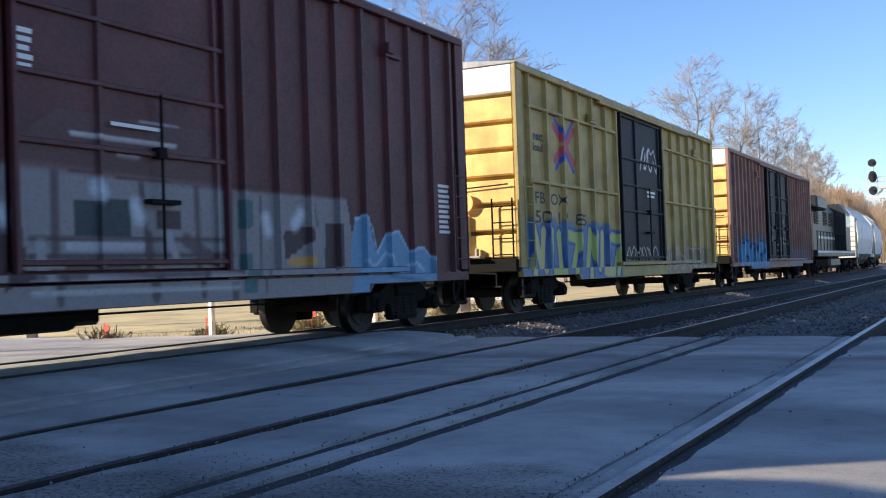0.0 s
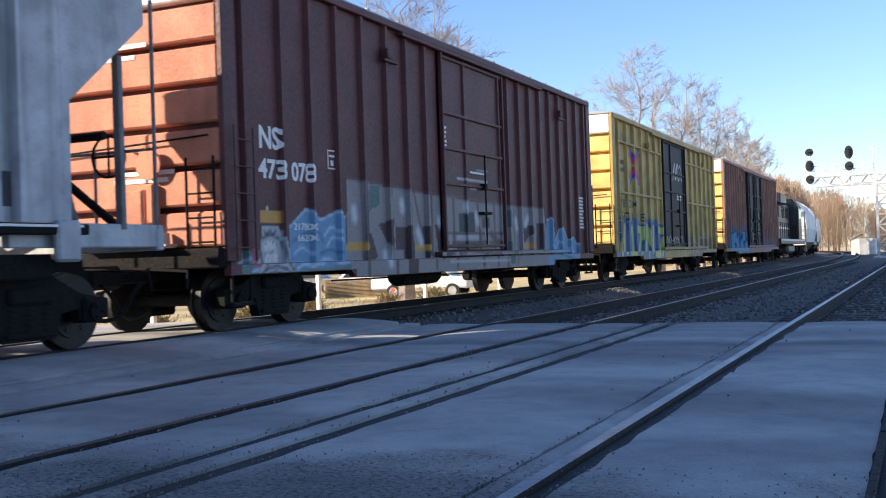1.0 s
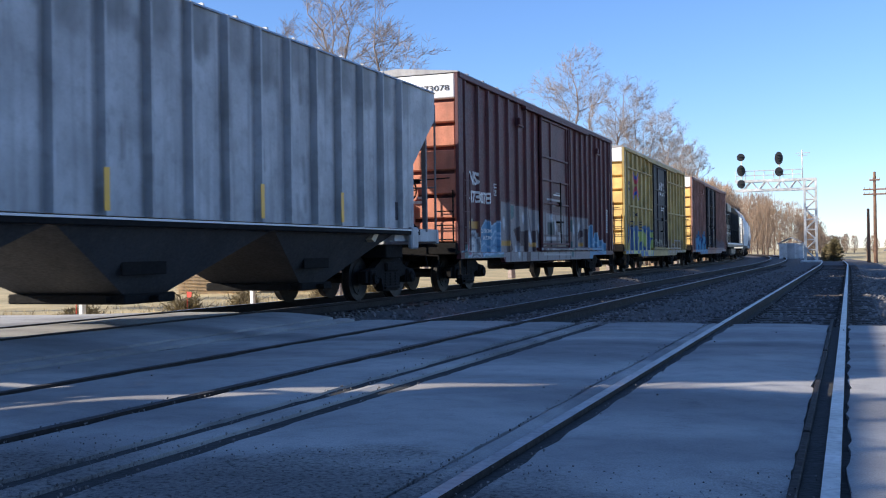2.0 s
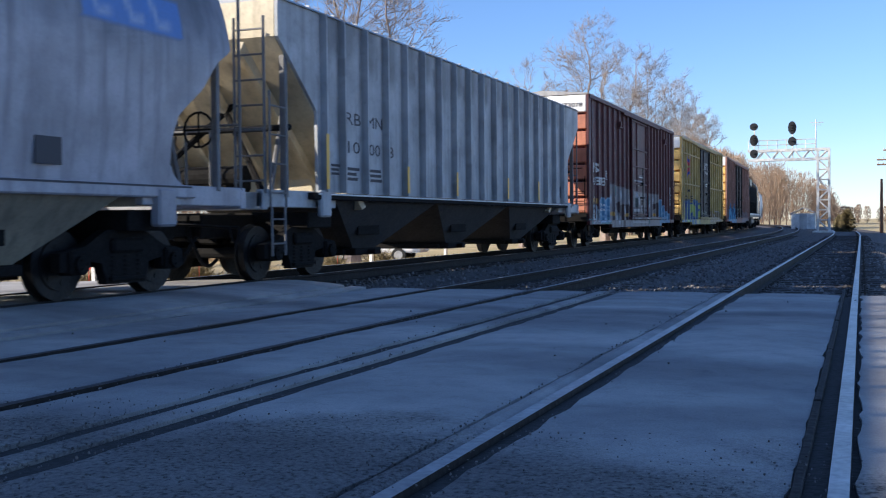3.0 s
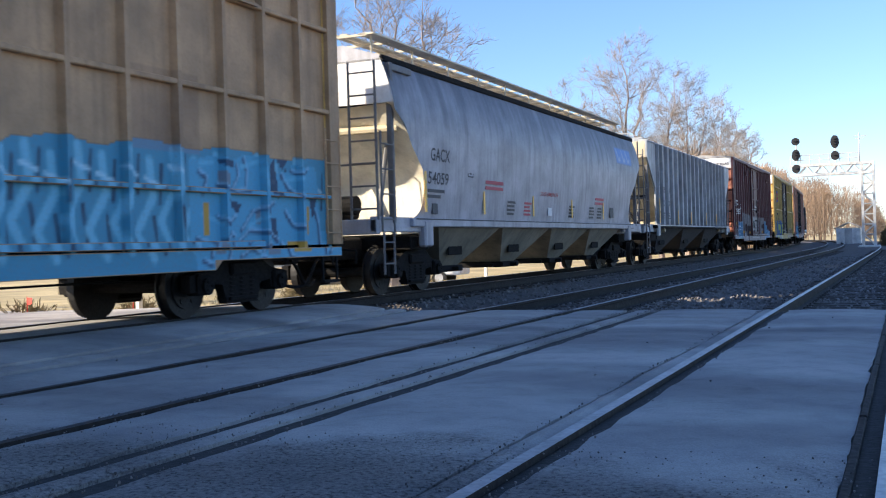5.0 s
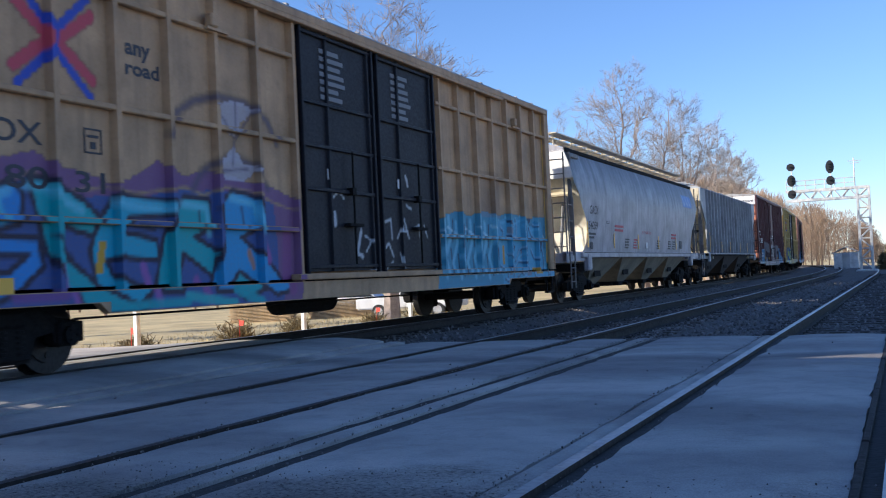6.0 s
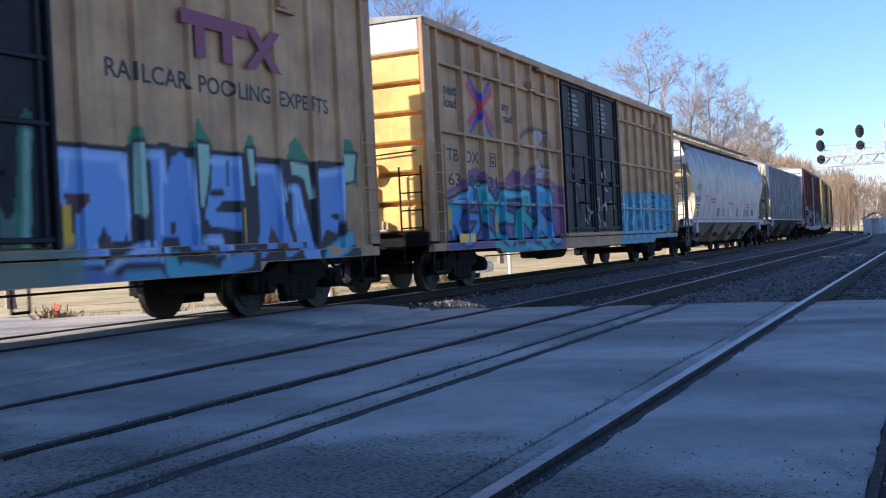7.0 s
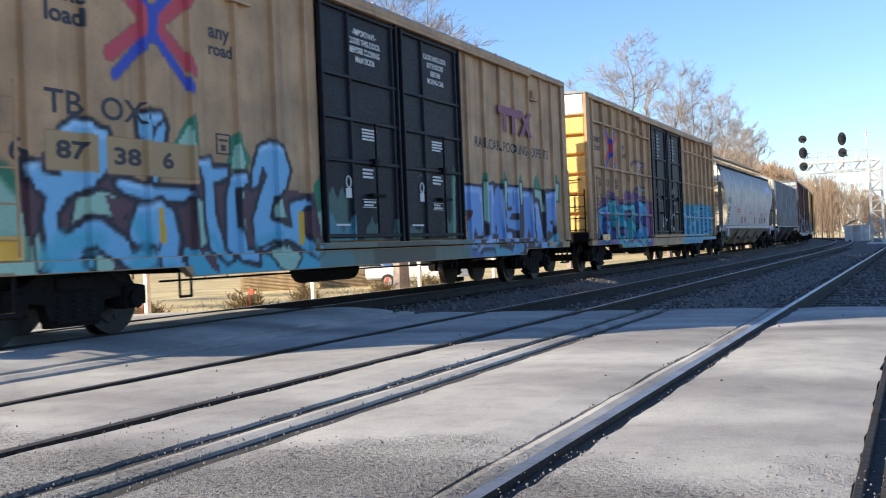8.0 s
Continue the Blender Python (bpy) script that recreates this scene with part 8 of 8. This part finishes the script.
def limb(rng, start, end, r0, r1, bow, thick, thin, level):
    """A crooked limb from start to end that carries smaller ones, down to fine twigs."""
    way = end - start
    length = way.length
    side = way.orthogonal().normalized()
    side.rotate(Matrix.Rotation(rng.uniform(0, 6.28), 3, way.normalized()))
    n = max(3, min(11, int(length / (0.9 if level == 0 else 0.5))))
    pts = [start]
    for i in range(1, n + 1):
        u = i / n
        sag = Vector((0, 0, -bow * length * math.sin(math.pi * u)))
        jog = Vector((rng.gauss(0, 1), rng.gauss(0, 1), rng.gauss(0, 0.6))) * length * (0.022 if level == 0 else 0.04) * (u < 1)
        pts.append(start + way * u + sag + side * 0.07 * length * math.sin(math.pi * u) + jog)
    for i in range(n):
        a, b = r0 + (r1 - r0) * i / n, r0 + (r1 - r0) * (i + 1) / n
        (thick if a > 0.035 else thin).append((pts[i], pts[i + 1], a, b))
    if level == 3:
        return
    count = (max(8, int(length * 2.2)), max(6, int(length * 3.4)), max(5, int(length * 6)))[level]
    for k in range(count):
        u = rng.uniform(0.25 if level == 0 else 0.15, 1.0) ** 0.85
        i = min(n - 1, int(u * n))
        p = pts[i].lerp(pts[i + 1], u * n - i)
        t = (pts[i + 1] - pts[i]).normalized()
        out = t.orthogonal().normalized()
        out.rotate(Matrix.Rotation(rng.uniform(0, 6.28), 3, t))
        out.z *= 0.5
        d = (t * rng.uniform(0.6, 1.1) + out * rng.uniform(0.5, 1.15) + Vector((0, 0, rng.uniform(-0.05, 0.35)))).normalized()
        ln = length * (0.16 + 0.3 * (1 - u)) * rng.uniform(0.6, 1.3) * (1.0 if level == 0 else 1.15)
        ln = max(ln, 0.45)
        rr = max((r0 + (r1 - r0) * u) * rng.uniform(0.28, 0.5), 0.007)
        limb(rng, p, p + d * ln, rr, max(rr * 0.35, 0.006), 0.05, thick, thin, level + 1)


def bare_tree(x, y, h, seed, limbs=None, radius=0.3, fork=0.25, spread=0.22, count=5, label="tall leafless winter tree with fine twigs"):
    """limbs: (across, deep, height) of the tip of each main limb; without them an upright fan."""
    rng = random.Random(seed)
    t = thing("tree", label, "tree", pose(x, y, field_height(x, y)), group="bare trees")
    thick, thin = [], []
    base, top = Vector((0, 0, -0.3)), Vector((rng.uniform(-0.2, 0.2), 0, h * fork))
    thick.append((base, base.lerp(top, 0.3), radius * 1.3, radius * 1.05))
    thick.append((base.lerp(top, 0.3), top, radius * 1.05, radius))
    if limbs is None:
        limbs = [(0.15 * h * spread, 0, h)]
        for i in range(count - 1):
            a = 2 * math.pi * (i + 0.6 * rng.random()) / (count - 1)
            limbs.append((h * spread * rng.uniform(0.6, 1.1) * math.cos(a), h * spread * rng.uniform(0.6, 1.1) * math.sin(a), h * rng.uniform(0.72, 0.95)))
    for k, (dx, dy, z) in enumerate(limbs):
        start = base.lerp(top, 1.0 - 0.12 * (k % 3))
        limb(rng, start, Vector((dx, dy, z - 1.4)), radius * rng.uniform(0.46, 0.6), 0.015, 0.06, thick, thin, 0)
    linked("trunk", limb_mesh("trunk", thick, BARK), None, t)
    linked("crown", limb_mesh("crown", thin, TWIG), None, t)
    return t


bare_tree(-17.2, 75.0, 16.6, 11, [(-4.4, 0.5, 12.6), (-1.6, 0, 17.4), (-2.9, 1.5, 15.0), (0.6, -1.0, 14.8), (2.1, 1.0, 14.8), (2.6, -1.5, 12.2), (-3.6, -1.5, 10.2)], 0.36, 0.24)
bare_tree(-15.2, 80.0, 13.6, 23, [(-0.8, 0.4, 13.2), (0.5, -0.3, 14.2), (1.7, 0.5, 12.6), (-1.5, -0.8, 11.0)], 0.24, 0.3)
bare_tree(-14.2, 84.0, 13.0, 31, [(-0.9, 0, 12.2), (0.2, 0.5, 13.6), (1.3, -0.4, 12.4)], 0.22, 0.3)
bare_tree(-13.3, 88.0, 11.6, 37, [(-0.7, 0, 11.4), (0.5, 0.4, 12.2), (1.0, -0.6, 10.4)], 0.18, 0.3)
bare_tree(-17.1, 120.0, 15.0, 41, [(-1.9, 0, 13.6), (-0.8, 0.8, 14.8), (0.6, -0.5, 15.2), (1.9, 0.3, 13.8), (0, -1.2, 14.0)], 0.26, 0.5)
bare_tree(-21.5, 43.0, 15.0, 53, [(-3.6, 0.5, 13.0), (-1.2, -0.8, 15.5), (1.6, 0.6, 14.6), (3.4, -0.4, 11.6), (-4.4, -1.0, 10.0), (0.4, 1.6, 16.0)], 0.34, 0.3,
          label="tall leafless tree with dark crooked limbs")
bare_tree(-22.5, 72.0, 14.0, 61, None, 0.26)
bare_tree(-20.6, 96.0, 13.0, 67, None, 0.26)
bare_tree(-34.0, 84.0, 11.5, 71, None, 0.28)
bare_tree(-31.0, 27.0, 8.0, 83, None, 0.22, label="low leafless tree at the edge of the field")
bare_tree(-36.0, 33.0, 9.0, 89, None, 0.22, label="low leafless tree at the edge of the field")


def far_woods():
    """Woods in the distance, along the bend and across the end of the line; lower towards the open end."""
    rng = random.Random(5)
    segs = []

    def stand(count, x0, x1, y0, y1, xs, hs):
        for _ in range(count):
            x, y = rng.uniform(x0, x1), rng.uniform(y0, y1)
            yield x, y, float(np.interp(x, xs, hs)) * rng.uniform(0.75, 1.08)
    spots = list(stand(150, -75, -6, 225, 275, (-40, -24, -10, -5), (17, 15.5, 10.5, 7)))
    spots += list(stand(90, -8, 70, 260, 330, (-8, 0, 10, 70), (6, 4.2, 4.2, 6)))
    spots += list(stand(75, -27, -13.5, 128, 150, (-27, -22, -14.5, -13), (13, 13, 9, 6.5)))
    spots += list(stand(60, -50, -30, 120, 210, (-50, -30), (11, 12)))
    spots += list(stand(70, -120, -45, 60, 150, (-120, -45), (10, 10)))
    for x, y, h in spots:
        b = Vector((x, y, field_height(x, y)))
        segs.append((b, b + Vector((0, 0, h * 0.6)), 0.13, 0.06))
        wide = h * rng.uniform(0.2, 0.3)
        for i in range(380):
            # twigs fill an egg-shaped crown
            z = h * (0.12 + 0.86 * rng.random() ** 0.8)
            r = wide * math.sqrt(max(0.05, 1 - ((z / h - 0.5) / 0.52) ** 2)) * math.sqrt(rng.random())
            a = rng.uniform(0, 6.28)
            p = b + Vector((r * math.cos(a), r * math.sin(a), z))
            d = Vector((math.cos(a) * rng.uniform(-0.2, 0.6), math.sin(a) * rng.uniform(-0.2, 0.6), rng.uniform(0.3, 1.0)))
            segs.append((p - d * 0.06 * h, p + d * 0.05 * h, 0.036, 0.018))
    tagged(linked("far_woods", limb_mesh("far_woods", segs, WOODS)), "brown leafless woods in the distance along the bend", "woods", kind="stuff")


far_woods()


# ---- signals and poles ----
SIGNAL_BLACK = plain("signal_black", (0.012, 0.012, 0.014), 0.5)
PALE_STEEL = mat("pale_steel", (0.62, 0.62, 0.6), 0.5, 0.2, scale=2)


def signal_bridge():
    g = thing("signal_gantry", "pale grey lattice steel cantilever signal bridge with black signal heads", "signal gantry", pose(0, 94.3, -0.3))
    x0, x1 = -3.45, -2.55
    for x in (x0, x1):
        for y in (-0.45, 0.45):
            m = B()
            bx(m, x - 0.09, x + 0.09, y - 0.09, y + 0.09, 0, 7.15)
            part("mast_post", m, PALE_STEEL, g)
    for y in (-0.45, 0.45):
        lat = B()
        for i in range(8):
            za, zb = 0.3 + 0.85 * i, 0.3 + 0.85 * (i + 1)
            a, b = (x0, x1) if i % 2 else (x1, x0)
            rod(lat, (a, y, za), (b, y, zb), 0.06, 5)
            rod(lat, (x0, y, zb), (x1, y, zb), 0.06, 5)
        part("mast_lattice", lat, PALE_STEEL, g)
    foot = B()
    bx(foot, x0 - 0.4, x1 + 0.4, -0.8, 0.8, -0.2, 0.25, 0.05)
    part("footing", foot, PALE_STEEL, g)
    for z in (6.3, 7.1):
        for y in (-0.45, 0.45):
            c = B()
            bx(c, -9.1, x1 + 0.07, y - 0.08, y + 0.08, z - 0.1, z + 0.1)
            part("arm_chord", c, PALE_STEEL, g)
    n = 9
    for y in (-0.45, 0.45):
        arm = B()
        for i in range(n):
            a, b = -9.05 + 5.6 * i / n, -9.05 + 5.6 * (i + 1) / n
            rod(arm, (a, y, 6.3 if i % 2 else 7.1), (b, y, 7.1 if i % 2 else 6.3), 0.055, 5)
        part("arm_lattice", arm, PALE_STEEL, g)
    rl = B()
    for z in (7.55, 7.95):
        rod(rl, (-9.0, -0.5, z), (-3.6, -0.5, z), 0.04, 5)
    for i in range(8):
        rod(rl, (-9.0 + 0.77 * i, -0.5, 7.1), (-9.0 + 0.77 * i, -0.5, 7.95), 0.035, 5)
    part("walkway_rail", rl, PALE_STEEL, g)
    mast = B()
    rod(mast, (-3.6, 0, 7.1), (-3.6, 0, 9.6), 0.05, 6)
    rod(mast, (-4.1, 0, 9.35), (-3.0, 0, 9.35), 0.03, 5)
    rod(mast, (-3.9, 0, 9.15), (-3.2, 0, 9.15), 0.03, 5)
    part("aerial", mast, PALE_STEEL, g)
    for x, heads in ((-8.57, ((9.15, 0.28), (8.0, 0.42), (6.85, 0.32))), (-5.46, ((8.95, 0.48), (7.8, 0.34)))):
        st = B()
        rod(st, (x, 0, 6.3), (x, 0, heads[0][0] + 0.3), 0.06, 6)
        part("signal_post", st, PALE_STEEL, g)
        for z, hh in heads:
            hd = B()
            prism(hd, [(x + 0.34 * math.cos(k * math.pi / 8), z + hh * 1.15 * math.sin(k * math.pi / 8)) for k in range(16)], 1, -0.62, -0.5)
            bx(hd, x - 0.17, x + 0.17, -0.5, -0.15, z - hh * 0.8, z + hh * 0.8, 0.03)
            s = part("signal_head", hd, SIGNAL_BLACK, g, "black oval signal head")
            hood = B()
            for dz in ((-0.22, 0.0, 0.22) if hh > 0.4 else (0.0,)):
                prism(hood, [(x + 0.12 * math.cos(k * math.pi / 6), z + dz + 0.12 * math.sin(k * math.pi / 6)) for k in range(7)], 1, -0.85, -0.62)
            part("lamp_hood", hood, SIGNAL_BLACK, s)


WOOD_POLE = mat("pole_wood", (0.2, 0.11, 0.065), 0.9, scale=3, bump=0.4)


def utility_pole(x, y, h, arms, label):
    p = thing("utility_pole", label, "utility pole", pose(x, y, -0.32))
    m = B()
    rod(m, (0, 0, -0.3), (0, 0, h), 0.17, 10, 0.11)
    part("pole", m, WOOD_POLE, p)
    for z, w in arms:
        c = B()
        bx(c, -w, w, -0.2, -0.08, z - 0.06, z + 0.06, 0.01)
        arm = part("crossarm", c, WOOD_POLE, p)
        for q in (-0.9, -0.45, 0.45, 0.9):
            i = B()
            rod(i, (q * w, -0.14, z + 0.06), (q * w, -0.14, z + 0.2), 0.035, 6)
            part("insulator", i, GALV, arm)


signal_bridge()
utility_pole(2.05, 95.0, 7.6, ((6.9, 0.4), (6.12, 0.9), (5.72, 0.9)), "brown wooden utility pole with three crossarms")
utility_pole(1.55, 97.0, 4.6, (), "short leaning brown wooden pole stub")

# ---- what stands in the field ----
POST_WHITE = mat("post_white", (0.8, 0.78, 0.74), 0.6, scale=4)
FLAG_RED = plain("flag_red", (0.7, 0.07, 0.04), 0.7)
WEED = mat("dry_weed", (0.2, 0.16, 0.08), 0.9, scale=4, bump=0.0, island=0.3)


def field_post(x, y):
    z = field_height(x, y)
    p = thing("post", "white painted marker post in dry grass", "post", pose(x, y, z), group="field posts")
    m = B()
    bx(m, -0.055, 0.055, -0.055, 0.055, -0.2, 1.25, 0.015)
    bx(m, -0.07, 0.07, -0.07, 0.07, 1.22, 1.28, 0.015)
    part("post_shaft", m, POST_WHITE, p)
    return p


def weed(x, y, r, flag, seed):
    rng = random.Random(seed)
    z = field_height(x, y)
    w = thing("dry_shrub", "small dry shrub with a red marker flag" if flag else "small dry brown shrub in the field", "shrub", pose(x, y, z), group="field shrubs")
    segs = []
    for i in range(130):
        a, e = rng.uniform(0, 6.28), rng.uniform(0.3, 1.4)
        p = Vector((rng.uniform(-0.15, 0.15) * r * 3, rng.uniform(-0.15, 0.15) * r * 3, 0))
        q = p + Vector((math.cos(a) * math.cos(e), math.sin(a) * math.cos(e), math.sin(e))) * r * rng.uniform(0.6, 1.4)
        segs.append((p, q, 0.012, 0.006))
        for _ in range(3):
            s = p.lerp(q, rng.uniform(0.4, 0.95))
            segs.append((s, s + Vector((rng.uniform(-1, 1), rng.uniform(-1, 1), rng.uniform(0, 1))) * r * 0.35, 0.012, 0.004))
    linked("foliage", limb_mesh("foliage", segs, WEED), None, w)
    if flag:
        f = B()
        rod(f, (0.2, -0.2, 0), (0.2, -0.2, 0.6), 0.008, 5)
        prism(f, [(0.2, 0.45), (0.2, 0.58), (0.32, 0.57), (0.31, 0.46)], 1, -0.204, -0.198)
        part("flag", f, FLAG_RED, w)


for k, y in enumerate((10.5, 17.0, 23.5, 30.0, 36.5)):
    field_post(-14.2 - 0.05 * k, y)
for k, (x, y, r) in enumerate(((-14.4, 14.2, 0.42), (-14.6, 17.2, 0.3), (-14.2, 20.4, 0.45), (-15.0, 24.2, 0.4), (-14.4, 27.6, 0.38), (-15.5, 33.0, 0.5), (-17.5, 21.0, 0.4), (-18.0, 29.0, 0.5))):
    weed(x, y, r, k in (0, 1, 2, 4), 100 + k)


def grass_tufts():
    rng = np.random.default_rng(8)
    n = 9000
    x = -12.6 - 14 * rng.random(n) ** 1.5
    y = ROAD_END + 0.6 + 38 * rng.random(n) ** 1.2
    h = rng.uniform(0.06, 0.22, n)
    a = rng.uniform(0, 6.28, n)
    z = np.array([field_height(p, q) for p, q in zip(x, y)])
    w = 0.012
    dx, dy = np.cos(a) * w, np.sin(a) * w
    lx, ly = rng.normal(0, 0.05, n), rng.normal(0, 0.05, n)
    v = np.stack([np.stack([x - dx, y - dy, z - 0.03], 1), np.stack([x + dx, y + dy, z - 0.03], 1), np.stack([x + lx, y + ly, z + h], 1)], 1).reshape(-1, 3)
    me = bpy.data.meshes.new("grass_tufts")
    me.from_pydata(v.tolist(), [], [(3 * i, 3 * i + 1, 3 * i + 2) for i in range(n)])
    me.materials.append(BLADE)
    tagged(new("grass_tufts", me), "blades of dry straw-coloured grass in the field", "grass", kind="stuff")


grass_tufts()

CAR_WHITE = mat("car_white", (0.7, 0.7, 0.7), 0.35, scale=1, dirt=(0.4, 0.38, 0.35))
CAR_SILVER = mat("car_silver", (0.3, 0.31, 0.33), 0.3, 0.5, scale=1)
TYRE = plain("tyre", (0.02, 0.02, 0.02), 0.8)
LUMBER = mat("lumber", (0.5, 0.36, 0.2), 0.8, scale=3)


def parked_car(x, y, turn, paint, truckbed, label):
    c = thing("parked_car", label, "car", pose(x, y, field_height(x, y), 0, 0, turn), group="parked cars")
    b = B()
    top = [(-2.3, 0.4), (-2.35, 0.85), (-1.0, 0.95), (-0.9, 0.95), (2.1, 0.92), (2.35, 0.7), (2.35, 0.4)] if not truckbed else [(-2.6, 0.45), (-2.6, 1.0), (2.3, 1.0), (2.5, 0.8), (2.5, 0.45)]
    prism(b, top, 1, -0.88, 0.88)
    bmesh.ops.bevel(b, geom=b.edges[:], offset=0.06, segments=2, affect="EDGES")
    body = part("body", b, paint, c, smooth=False)
    k = B()
    cab = [(-1.9, 0.92), (-1.3, 1.42), (0.5, 1.44), (1.3, 0.92)] if not truckbed else [(-0.5, 0.98), (-0.35, 1.65), (0.8, 1.65), (1.5, 0.98)]
    prism(k, cab, 1, -0.76, 0.76)
    bmesh.ops.bevel(k, geom=k.edges[:], offset=0.05, segments=2, affect="EDGES")
    cabin = part("cabin", k, paint, c)
    for s in (-1, 1):
        w = B()
        mid = [(p[0] * 0.86 + 0.02, 0.96 + (p[1] - 0.92) * 0.86) for p in cab]
        prism(w, mid, 1, s * 0.768 - 0.004, s * 0.768 + 0.004)
        part("window", w, GLASS_DARK, cabin)
    for wx in (-1.45, 1.45):
        for s in (-1, 1):
            t = B()
            rod(t, (wx, s * 0.72, 0.34), (wx, s * 0.93, 0.34), 0.34, 20)
            wh = part("wheel", t, TYRE, c)
            r = B()
            rod(r, (wx, s * 0.93, 0.34), (wx, s * 0.94, 0.34), 0.21, 14)
            part("rim", r, GALV, wh)


parked_car(-21.6, 45.5, 8, CAR_WHITE, True, "white pickup truck parked on the dry field")
parked_car(-33.0, 53.0, 15, CAR_SILVER, False, "silver car parked on the dry field")
parked_car(-28.0, 52.0, 5, CAR_WHITE, False, "white car parked behind the field")


def lumber_stack(x, y, turn):
    s = thing("lumber_stack", "stack of pale sawn boards on the dry field", "lumber", pose(x, y, field_height(x, y), 0, 0, turn), group="timber stacks")
    plank = bpy.data.meshes.new("plank")
    pb = B()
    bx(pb, -1.6, 1.6, -0.1, 0.1, 0, 0.045, 0.006)
    pb.to_mesh(plank)
    pb.free()
    plank.materials.append(LUMBER)
    for i in range(14):
        for k in range(5):
            linked("plank", plank, None, s, at=pose(random.uniform(-0.08, 0.08), k * 0.22, 0.0 + i * 0.07, 0, 0, random.uniform(-1, 1)))
    for i in range(13):
        b = B()
        bx(b, -1.2, -1.12, 0, 1.0, i * 0.07 + 0.045, i * 0.07 + 0.07)
        part("batten", b, LUMBER, s)


lumber_stack(-29.6, 44.6, 20)
lumber_stack(-26.6, 47.4, 30)


def shed(x, y, w, d, h, material, label):
    s = thing("shed", label, "shed", pose(x, y, -0.3))
    b = B()
    bx(b, -w / 2, w / 2, -d / 2, d / 2, 0, h)
    wall = part("wall", b, material, s)
    r = B()
    prism(r, [(-w / 2 - 0.2, h), (0, h + 0.7), (w / 2 + 0.2, h), (w / 2 + 0.2, h - 0.08), (0, h + 0.6), (-w / 2 - 0.2, h - 0.08)], 1, -d / 2 - 0.2, d / 2 + 0.2)
    part("roof", r, ROOF, s)
    o = B()
    bx(o, -0.4, 0.4, -d / 2 - 0.02, -d / 2, 0.1, 1.9)
    part("door", o, GALV, wall)


shed(-6.3, 130.0, 2.6, 3.0, 1.9, PALE_STEEL, "small grey metal hut beside the line")
shed(3.6, 98.0, 1.2, 1.2, 1.0, WHITE_PAINT, "small white equipment box beside the line")


def evergreen(x, y, h, seed):
    rng = random.Random(seed)
    t = thing("evergreen_shrub", "dark narrow evergreen bush beside the line", "shrub", pose(x, y, -0.3))
    segs = []
    for i in range(700):
        z = h * rng.random() ** 0.8
        a, r = rng.uniform(0, 6.28), 0.5 * h * math.sqrt(max(0.0, 1.0 - (z / h) ** 2)) * rng.uniform(0.4, 1)
        p = Vector((0.2 * r * math.cos(a), 0.2 * r * math.sin(a), z * 0.95))
        segs.append((p, Vector((r * math.cos(a), r * math.sin(a), z + rng.uniform(-0.1, 0.25))), 0.05, 0.015))
    linked("foliage", limb_mesh("foliage", segs, EVERGREEN), None, t)
    m = B()
    rod(m, (0, 0, -0.2), (0, 0, h * 0.8), 0.07, 6, 0.02)
    part("trunk", m, BARK, t)


EVERGREEN = mat("evergreen", (0.15, 0.12, 0.055), 0.9, scale=2, bump=0, island=0.4)
evergreen(-1.2, 100.0, 2.0, 3)
evergreen(-1.9, 104.0, 1.5, 5)


def motions():
    """The train rolls on at an even speed; every wheelset turns with it."""
    for car in CARS:
        s0 = car["s0"]
        rows = []
        for i in range(17):
            t = i * 0.5
            x, y, a = on_line(TRACKS[2], s0 + SPEED * t)
            rows.append((t, pose(x, y, 0, 0, 0, a)))
        walk(car, rows)
    turn = math.degrees(SPEED / 0.42 / FPS)
    for ws, y in WHEELSETS:
        a0 = y * 37 % 360
        walk(ws, [(i / FPS, pose(0, y, 0.42 + RAISED[2], -(a0 + turn * i), 0, 0)) for i in range(241)])


motions()
